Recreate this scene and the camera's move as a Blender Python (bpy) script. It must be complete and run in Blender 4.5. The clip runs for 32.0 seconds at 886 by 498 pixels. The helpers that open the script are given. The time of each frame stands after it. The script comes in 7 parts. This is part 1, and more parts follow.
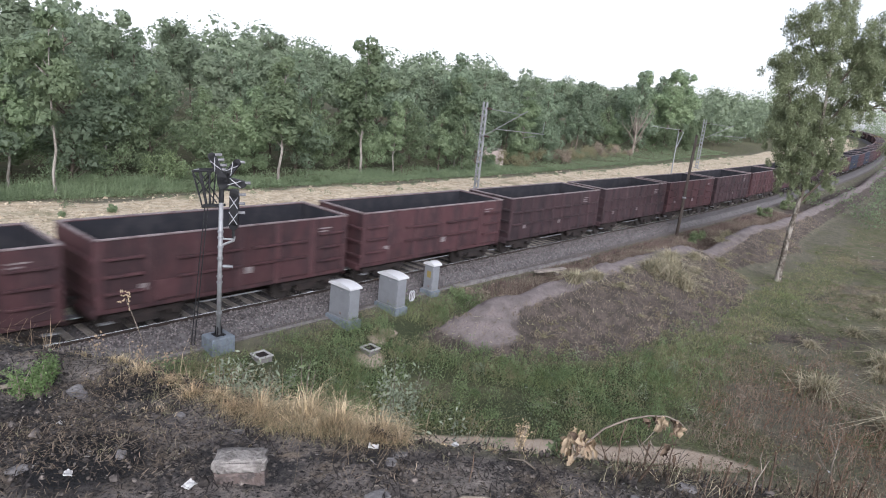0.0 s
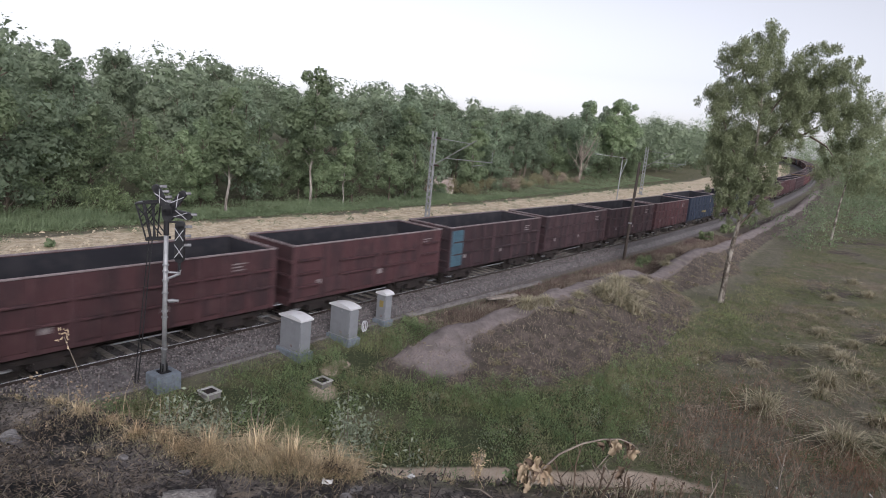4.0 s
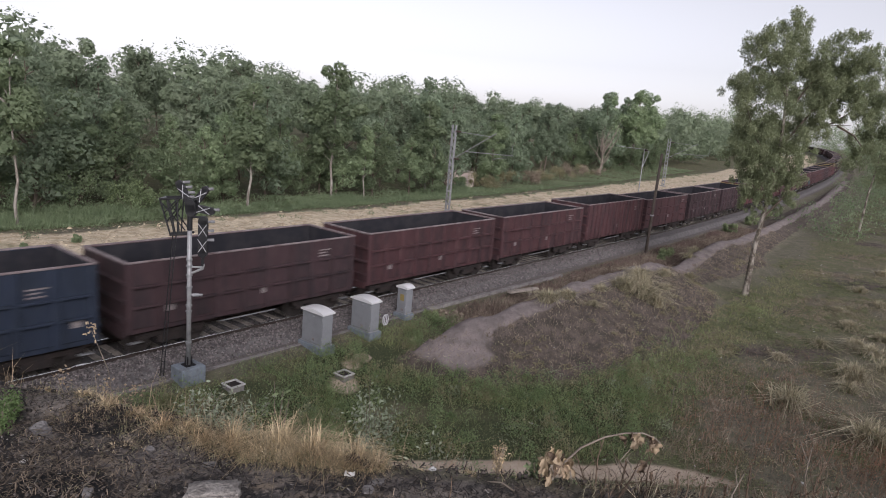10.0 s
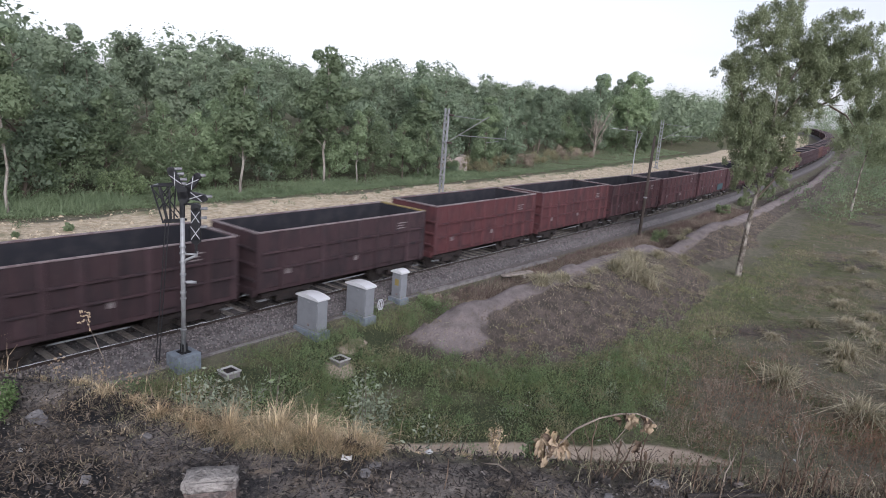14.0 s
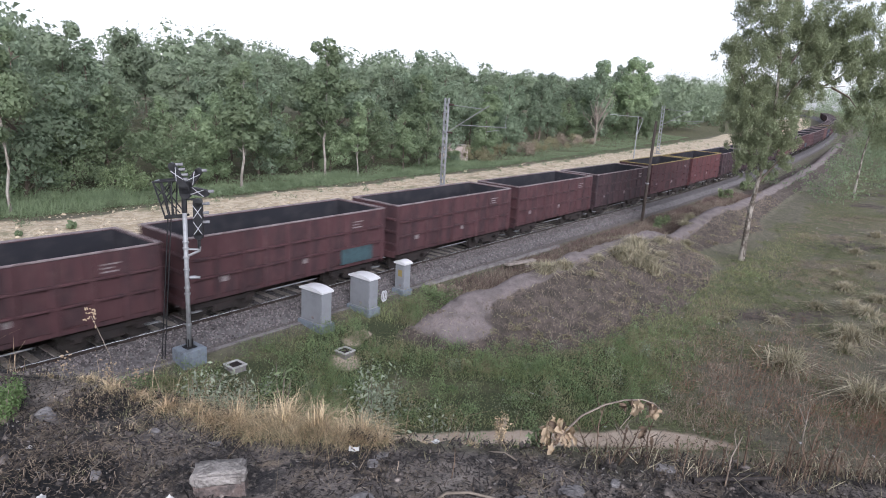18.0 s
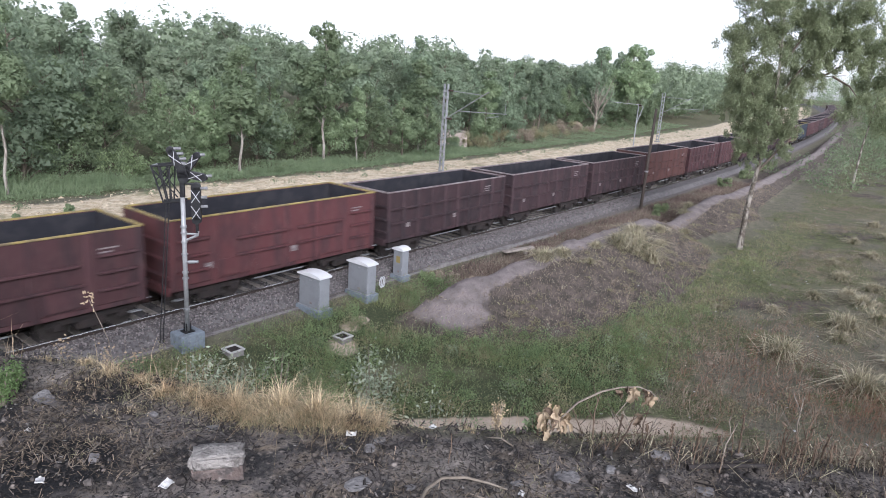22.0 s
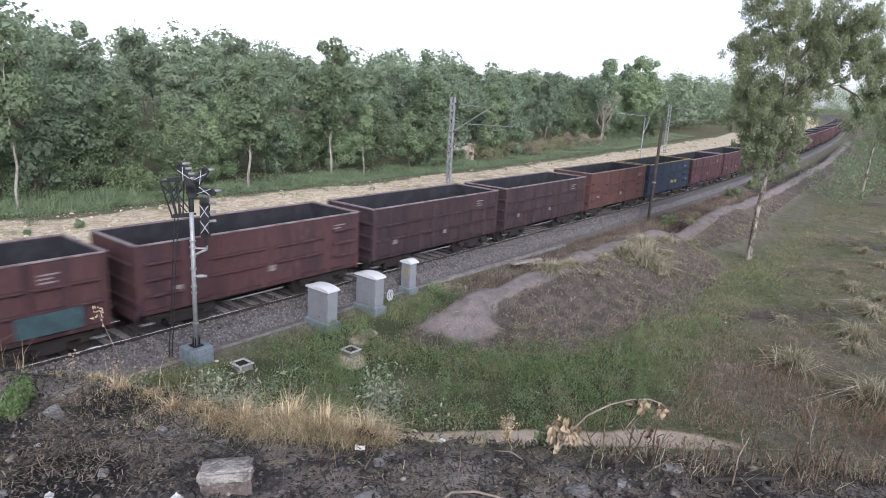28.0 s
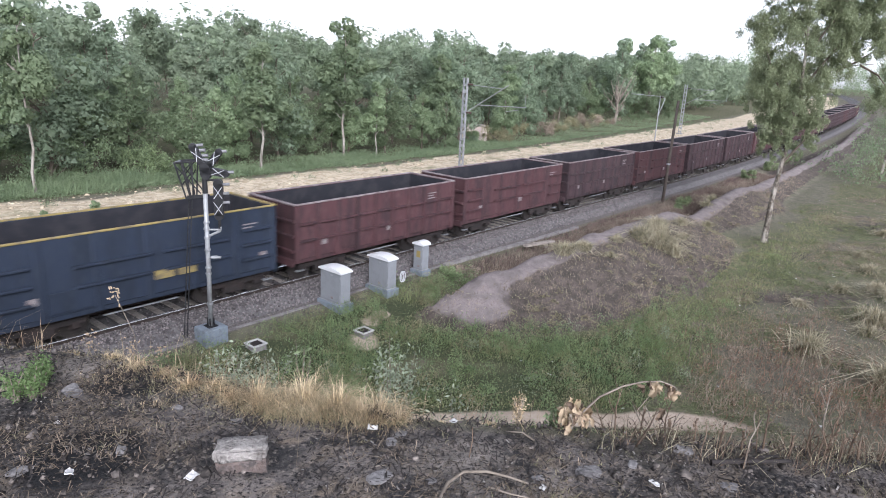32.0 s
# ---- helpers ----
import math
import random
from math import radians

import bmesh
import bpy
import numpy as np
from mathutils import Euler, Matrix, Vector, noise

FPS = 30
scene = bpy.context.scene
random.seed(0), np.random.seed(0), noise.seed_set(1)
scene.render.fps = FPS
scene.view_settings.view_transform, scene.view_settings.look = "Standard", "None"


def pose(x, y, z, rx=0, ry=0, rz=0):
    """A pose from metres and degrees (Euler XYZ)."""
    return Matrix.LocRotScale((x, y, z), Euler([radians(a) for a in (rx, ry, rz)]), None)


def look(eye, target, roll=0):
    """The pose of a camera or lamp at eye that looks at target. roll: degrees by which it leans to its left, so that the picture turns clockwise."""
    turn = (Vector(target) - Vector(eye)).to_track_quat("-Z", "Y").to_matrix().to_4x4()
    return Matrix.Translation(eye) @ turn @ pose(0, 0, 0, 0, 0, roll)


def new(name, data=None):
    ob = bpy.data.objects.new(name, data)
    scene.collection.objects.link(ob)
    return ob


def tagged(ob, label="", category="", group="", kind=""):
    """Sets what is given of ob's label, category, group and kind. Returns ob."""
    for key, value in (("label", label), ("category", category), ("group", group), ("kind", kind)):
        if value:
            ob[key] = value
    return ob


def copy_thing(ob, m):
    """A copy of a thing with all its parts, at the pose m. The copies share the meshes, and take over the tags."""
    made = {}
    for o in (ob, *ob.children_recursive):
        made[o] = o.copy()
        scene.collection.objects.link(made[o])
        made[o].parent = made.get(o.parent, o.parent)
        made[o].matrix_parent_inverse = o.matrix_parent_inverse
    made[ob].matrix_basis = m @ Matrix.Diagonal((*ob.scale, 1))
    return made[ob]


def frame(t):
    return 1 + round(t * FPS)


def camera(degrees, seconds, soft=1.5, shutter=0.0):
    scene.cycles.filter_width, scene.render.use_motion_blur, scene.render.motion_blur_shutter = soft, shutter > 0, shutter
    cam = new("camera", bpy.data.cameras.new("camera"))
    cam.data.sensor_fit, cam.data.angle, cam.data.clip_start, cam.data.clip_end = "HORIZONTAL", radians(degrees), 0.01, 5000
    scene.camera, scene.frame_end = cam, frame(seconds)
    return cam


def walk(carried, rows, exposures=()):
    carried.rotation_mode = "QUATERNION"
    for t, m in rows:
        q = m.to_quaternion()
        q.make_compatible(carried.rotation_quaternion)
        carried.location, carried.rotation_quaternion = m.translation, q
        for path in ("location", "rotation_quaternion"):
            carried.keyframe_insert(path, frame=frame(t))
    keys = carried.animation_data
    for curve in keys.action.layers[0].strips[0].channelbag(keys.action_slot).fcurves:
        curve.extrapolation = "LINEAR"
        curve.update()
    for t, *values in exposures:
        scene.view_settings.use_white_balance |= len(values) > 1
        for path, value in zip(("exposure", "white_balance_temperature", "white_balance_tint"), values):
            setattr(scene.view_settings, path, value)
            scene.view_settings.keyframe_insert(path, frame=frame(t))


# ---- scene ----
cam = camera(67.83, 32.0, soft=0.95, shutter=0.5)
EYE = (0.0, -21.369, 8.668)
PATH = [
    (0, 76.17, -5.77, -48.74), (0.5, 75.52, -5.82, -48.18), (1, 77.02, -5.70, -49.56),
    (1.5, 77.59, -5.93, -50.21), (2, 77.89, -5.62, -50.55), (2.5, 78.03, -5.59, -50.77),
    (3, 78.62, -5.62, -51.39), (3.5, 78.88, -5.42, -52.52), (5.5, 79.22, -5.97, -53.77),
    (6, 78.63, -5.51, -53.32), (6.5, 79.53, -5.19, -52.52), (7, 78.08, -5.55, -51.42),
    (7.5, 77.88, -5.79, -50.87), (8, 77.56, -6.46, -49.97), (8.5, 76.94, -6.73, -50.60),
    (9, 78.82, -6.18, -51.22), (9.5, 79.53, -5.26, -52.17), (10, 78.37, -4.97, -51.39),
    (10.5, 78.70, -4.52, -51.06), (11, 78.33, -4.38, -51.25), (11.5, 77.79, -4.46, -51.09),
    (12, 77.79, -4.36, -50.90), (12.5, 77.38, -4.84, -50.84), (13, 77.10, -4.55, -51.75),
    (13.5, 77.15, -4.65, -51.83), (14, 77.06, -4.45, -52.03), (14.5, 77.19, -4.20, -51.77),
    (15, 76.25, -4.30, -51.04), (15.5, 75.76, -4.27, -51.10), (17.5, 76.47, -3.21, -51.83),
    (18, 76.21, -3.28, -52.07), (18.5, 76.36, -3.16, -52.15), (19, 76.27, -3.19, -52.02),
    (19.5, 76.20, -3.28, -52.01), (20, 76.32, -3.27, -52.05), (20.5, 76.26, -3.28, -51.93),
    (21, 75.85, -3.42, -52.28), (21.5, 75.58, -3.70, -51.67), (22, 75.04, -3.76, -52.10),
    (22.5, 75.47, -3.50, -51.84), (23, 75.29, -3.55, -51.78), (23.5, 75.12, -3.66, -51.94),
    (24, 75.12, -3.64, -51.99), (24.5, 75.55, -3.32, -52.46), (26.5, 75.90, -3.44, -52.52),
    (27, 75.89, -3.35, -52.23), (27.5, 76.03, -3.34, -51.88), (28, 76.10, -3.18, -51.56),
    (28.5, 75.68, -3.21, -51.67), (29, 75.27, -3.27, -51.24), (29.5, 75.11, -3.28, -51.34),
    (30, 75.62, -2.89, -51.34), (30.5, 74.82, -3.11, -51.34), (31, 74.47, -3.30, -51.23),
    (31.5, 74.49, -3.47, -50.69), (32, 74.46, -3.04, -50.48),
]
walk(cam, [(t, pose(*EYE, rx, ry, rz)) for t, rx, ry, rz in PATH],
     [(0.0, 0.96, 5900, 15), (1.0, 0.9, 5930, 15), (2.0, 0.58, 5950, 15), (4.0, 0.46, 6100, 17), (6.0, 0.33, 6300, 19), (7.3, 0.34, 6300, 19), (8.2, 0.57, 6050, 16), (9.5, 0.4, 6200, 18), (10.5, 0.35, 6250, 19), (11.5, 0.44, 6200, 18), (12.2, 0.56, 6100, 17), (13.0, 0.58, 5955, 17), (15.5, 0.74, 5855, 17), (19.0, 0.94, 5805, 16),
      (21.0, 0.89, 5785, 15), (22.0, 1.1, 5785, 15), (24.5, 1.1, 5785, 15), (27.0, 0.98, 5785, 15), (29.0, 1.06, 5785, 15), (32.0, 1.28, 5785, 15)])

# ---- light ----
SUN_AZ, SUN_EL = radians(215), radians(24)   # behind the camera, veiled by thin cloud
world = bpy.data.worlds.new("evening_sky")
scene.world = world
world.use_nodes = True
wn = world.node_tree
bg = wn.nodes["Background"]
sky = wn.nodes.new("ShaderNodeTexSky")
sky.sky_type, sky.sun_disc = "NISHITA", False
sky.sun_elevation, sky.sun_rotation = SUN_EL, SUN_AZ
sky.altitude, sky.air_density, sky.dust_density, sky.ozone_density = 200, 1.0, 1.2, 1.0
hsv = wn.nodes.new("ShaderNodeHueSaturation")
hsv.inputs["Saturation"].default_value = 0.16
wn.links.new(sky.outputs[0], hsv.inputs["Color"])
wn.links.new(hsv.outputs[0], bg.inputs["Color"])
bg.inputs["Strength"].default_value = 0.11
sun = new("sun", bpy.data.lights.new("sun", "SUN"))
sun.data.energy, sun.data.angle, sun.data.color = 2.0, radians(50), (1.0, 0.96, 0.92)
SUN_DIR = Vector((math.sin(SUN_AZ) * math.cos(SUN_EL), math.cos(SUN_AZ) * math.cos(SUN_EL), math.sin(SUN_EL)))
sun.matrix_world = look(SUN_DIR * 100, (0, 0, 0))


# ---- materials ----
def mat(name, base, rough=0.8, second=None, third=None, scale=2.0, fine=20.0, bump=0.2, metal=0.0, per_object=0.0, per_island=0.0, spec=0.3, mask=(0.45, 0.6), stretch=(1, 1, 1), thin=0.0):
    m = bpy.data.materials.new(name)
    m.use_nodes = True
    nt = m.node_tree
    n, l = nt.nodes, nt.links
    b = n["Principled BSDF"]
    b.inputs["Roughness"].default_value, b.inputs["Metallic"].default_value = rough, metal
    b.inputs["Specular IOR Level"].default_value = spec
    co = n.new("ShaderNodeTexCoord")
    mp = n.new("ShaderNodeMapping")
    mp.inputs["Scale"].default_value = stretch
    l.new(co.outputs["Object"], mp.inputs["Vector"])
    info = n.new("ShaderNodeObjectInfo")
    off = n.new("ShaderNodeVectorMath")
    off.operation = "MULTIPLY_ADD"
    off.inputs[1].default_value = (37.0, 11.0, 23.0)
    l.new(info.outputs["Random"], off.inputs[0])
    l.new(mp.outputs[0], off.inputs[2])
    big = n.new("ShaderNodeTexNoise")
    big.inputs["Scale"].default_value, big.inputs["Detail"].default_value, big.inputs["Roughness"].default_value = scale, 6, 0.6
    small = n.new("ShaderNodeTexNoise")
    small.inputs["Scale"].default_value, small.inputs["Detail"].default_value = fine, 4
    for q in (big, small):
        l.new(off.outputs[0], q.inputs["Vector"])
    second = second or tuple(c * 0.72 for c in base)
    third = third or tuple(min(1, c * 1.25) for c in base)
    r1 = n.new("ShaderNodeMapRange")
    r1.inputs["From Min"].default_value, r1.inputs["From Max"].default_value = mask
    l.new(big.outputs["Fac"], r1.inputs["Value"])
    mix1 = n.new("ShaderNodeMix")
    mix1.data_type = "RGBA"
    mix1.inputs[6].default_value, mix1.inputs[7].default_value = (*base, 1), (*second, 1)
    l.new(r1.outputs[0], mix1.inputs[0])
    r2 = n.new("ShaderNodeMapRange")
    r2.inputs["From Min"].default_value, r2.inputs["From Max"].default_value, r2.inputs["To Max"].default_value = 0.5, 0.75, 0.7
    l.new(small.outputs["Fac"], r2.inputs["Value"])
    mix2 = n.new("ShaderNodeMix")
    mix2.data_type = "RGBA"
    mix2.inputs[7].default_value = (*third, 1)
    l.new(r2.outputs[0], mix2.inputs[0])
    l.new(mix1.outputs[2], mix2.inputs[6])
    col = mix2.outputs[2]
    for amount, source in ((per_object, info.outputs["Random"]), (per_island, None)):
        if amount:
            if source is None:
                source = n.new("ShaderNodeNewGeometry").outputs["Random Per Island"]
            rr = n.new("ShaderNodeMapRange")
            rr.inputs["To Min"].default_value, rr.inputs["To Max"].default_value = 1 - amount, 1 + amount
            l.new(source, rr.inputs["Value"])
            hs = n.new("ShaderNodeHueSaturation")
            l.new(rr.outputs[0], hs.inputs["Value"])
            l.new(col, hs.inputs["Color"])
            col = hs.outputs[0]
    l.new(col, b.inputs["Base Color"])
    if bump:
        bp = n.new("ShaderNodeBump")
        bp.inputs["Strength"].default_value, bp.inputs["Distance"].default_value = bump, 0.02
        l.new(small.outputs["Fac"], bp.inputs["Height"])
        l.new(bp.outputs[0], b.inputs["Normal"])
    if thin:
        tr = n.new("ShaderNodeBsdfTranslucent")
        l.new(col, tr.inputs["Color"])
        ms = n.new("ShaderNodeMixShader")
        ms.inputs[0].default_value = thin
        out = n["Material Output"]
        l.new(b.outputs[0], ms.inputs[1])
        l.new(tr.outputs[0], ms.inputs[2])
        l.new(ms.outputs[0], out.inputs["Surface"])
    return m


def ground_mat():
    """Earth whose mix of grass, dry soil, sand, ash and clay follows the masks stored on the mesh."""
    m = bpy.data.materials.new("earth")
    m.use_nodes = True
    nt = m.node_tree
    n, l = nt.nodes, nt.links
    b = n["Principled BSDF"]
    b.inputs["Roughness"].default_value, b.inputs["Specular IOR Level"].default_value = 0.95, 0.1
    co = n.new("ShaderNodeTexCoord")

    def tex(scale, detail=6):
        q = n.new("ShaderNodeTexNoise")
        q.inputs["Scale"].default_value, q.inputs["Detail"].default_value, q.inputs["Roughness"].default_value = scale, detail, 0.65
        l.new(co.outputs["Object"], q.inputs["Vector"])
        return q.outputs["Fac"]

    coarse, mid, fine = tex(0.25), tex(1.7), tex(14.0)

    def blend(fac, c1, c2):
        q = n.new("ShaderNodeMix")
        q.data_type = "RGBA"
        l.new(fac, q.inputs[0])
        for sock, c in ((q.inputs[6], c1), (q.inputs[7], c2)):
            if isinstance(c, tuple):
                sock.default_value = (*c, 1)
            else:
                l.new(c, sock)
        return q.outputs[2]

    def ramp(fac, lo, hi):
        q = n.new("ShaderNodeMapRange")
        q.inputs["From Min"].default_value, q.inputs["From Max"].default_value = lo, hi
        l.new(fac, q.inputs["Value"])
        return q.outputs[0]

    def masked(name, add=0.5):
        a = n.new("ShaderNodeAttribute")
        a.attribute_name = name
        s = n.new("ShaderNodeMath")
        s.operation = "MULTIPLY_ADD"
        s.inputs[1].default_value = add
        l.new(mid, s.inputs[0])
        l.new(a.outputs["Fac"], s.inputs[2])
        return ramp(s.outputs[0], 0.38 + add * 0.5, 0.62 + add * 0.5)

    soil = blend(ramp(mid, 0.4, 0.62), (0.18, 0.168, 0.125), (0.118, 0.112, 0.08))
    soil = blend(ramp(coarse, 0.5, 0.62), soil, (0.135, 0.135, 0.085))
    soil = blend(ramp(fine, 0.55, 0.75), soil, (0.24, 0.21, 0.165))
    grass = blend(ramp(mid, 0.38, 0.62), (0.13, 0.145, 0.075), (0.2, 0.18, 0.12))
    grass = blend(ramp(fine, 0.45, 0.65), grass, (0.075, 0.08, 0.045))
    grass = blend(ramp(tex(0.9), 0.52, 0.62), grass, (0.185, 0.16, 0.12))
    dry = blend(ramp(mid, 0.4, 0.6), (0.15, 0.122, 0.105), (0.08, 0.069, 0.06))
    dry = blend(ramp(tex(9.0), 0.5, 0.68), dry, (0.05, 0.045, 0.038))
    sand = blend(ramp(mid, 0.42, 0.6), (0.68, 0.585, 0.44), (0.47, 0.38, 0.265))
    sand = blend(ramp(tex(4.0), 0.55, 0.66), sand, (0.3, 0.25, 0.18))
    sand = blend(ramp(coarse, 0.57, 0.68), sand, (0.3, 0.275, 0.18))
    ash = blend(ramp(tex(2.6), 0.46, 0.58), (0.045, 0.043, 0.043), (0.172, 0.152, 0.14))
    ash = blend(ramp(tex(5.5), 0.52, 0.66), ash, (0.2, 0.163, 0.128))
    ash = blend(ramp(tex(1.1), 0.55, 0.66), ash, (0.29, 0.257, 0.228))
    ash = blend(ramp(tex(34.0), 0.52, 0.68), ash, (0.24, 0.208, 0.18))
    ash = blend(ramp(tex(60.0), 0.52, 0.64), ash, (0.016, 0.016, 0.017))
    ash = blend(masked("soot", 0.9), ash, (0.024, 0.024, 0.025))
    clay = blend(ramp(mid, 0.4, 0.65), (0.285, 0.245, 0.235), (0.18, 0.155, 0.147))
    clay = blend(ramp(tex(22.0), 0.52, 0.7), clay, (0.12, 0.1, 0.094))
    path = blend(ramp(mid, 0.4, 0.65), (0.54, 0.445, 0.355), (0.4, 0.32, 0.25))
    rank = blend(ramp(fine, 0.42, 0.6), (0.05, 0.062, 0.034), (0.1, 0.11, 0.06))
    grit = blend(ramp(fine, 0.4, 0.6), (0.2, 0.18, 0.17), (0.11, 0.10, 0.095))
    soil = blend(ramp(tex(6.0), 0.5, 0.68), soil, (0.085, 0.078, 0.062))
    soil = blend(ramp(tex(30.0), 0.55, 0.72), soil, (0.3, 0.265, 0.22))
    grass = blend(ramp(tex(6.5), 0.52, 0.68), grass, (0.065, 0.066, 0.042))
    colour = soil
    for name, c in (("green", grass), ("rank", rank), ("dry", dry), ("clay", clay), ("sand", sand), ("path", path), ("grit", grit), ("ash", ash)):
        colour = blend(masked(name), colour, c)
    speck = blend(ramp(fine, 0.62, 0.8), colour, (0.2, 0.18, 0.13))
    l.new(speck, b.inputs["Base Color"])
    bp = n.new("ShaderNodeBump")
    bp.inputs["Strength"].default_value, bp.inputs["Distance"].default_value = 0.7, 0.06
    both = n.new("ShaderNodeMath")
    both.operation = "MULTIPLY_ADD"
    both.inputs[1].default_value = 0.3
    l.new(tex(58.0), both.inputs[0])
    l.new(fine, both.inputs[2])
    l.new(both.outputs[0], bp.inputs["Height"])
    l.new(bp.outputs[0], b.inputs["Normal"])
    return m


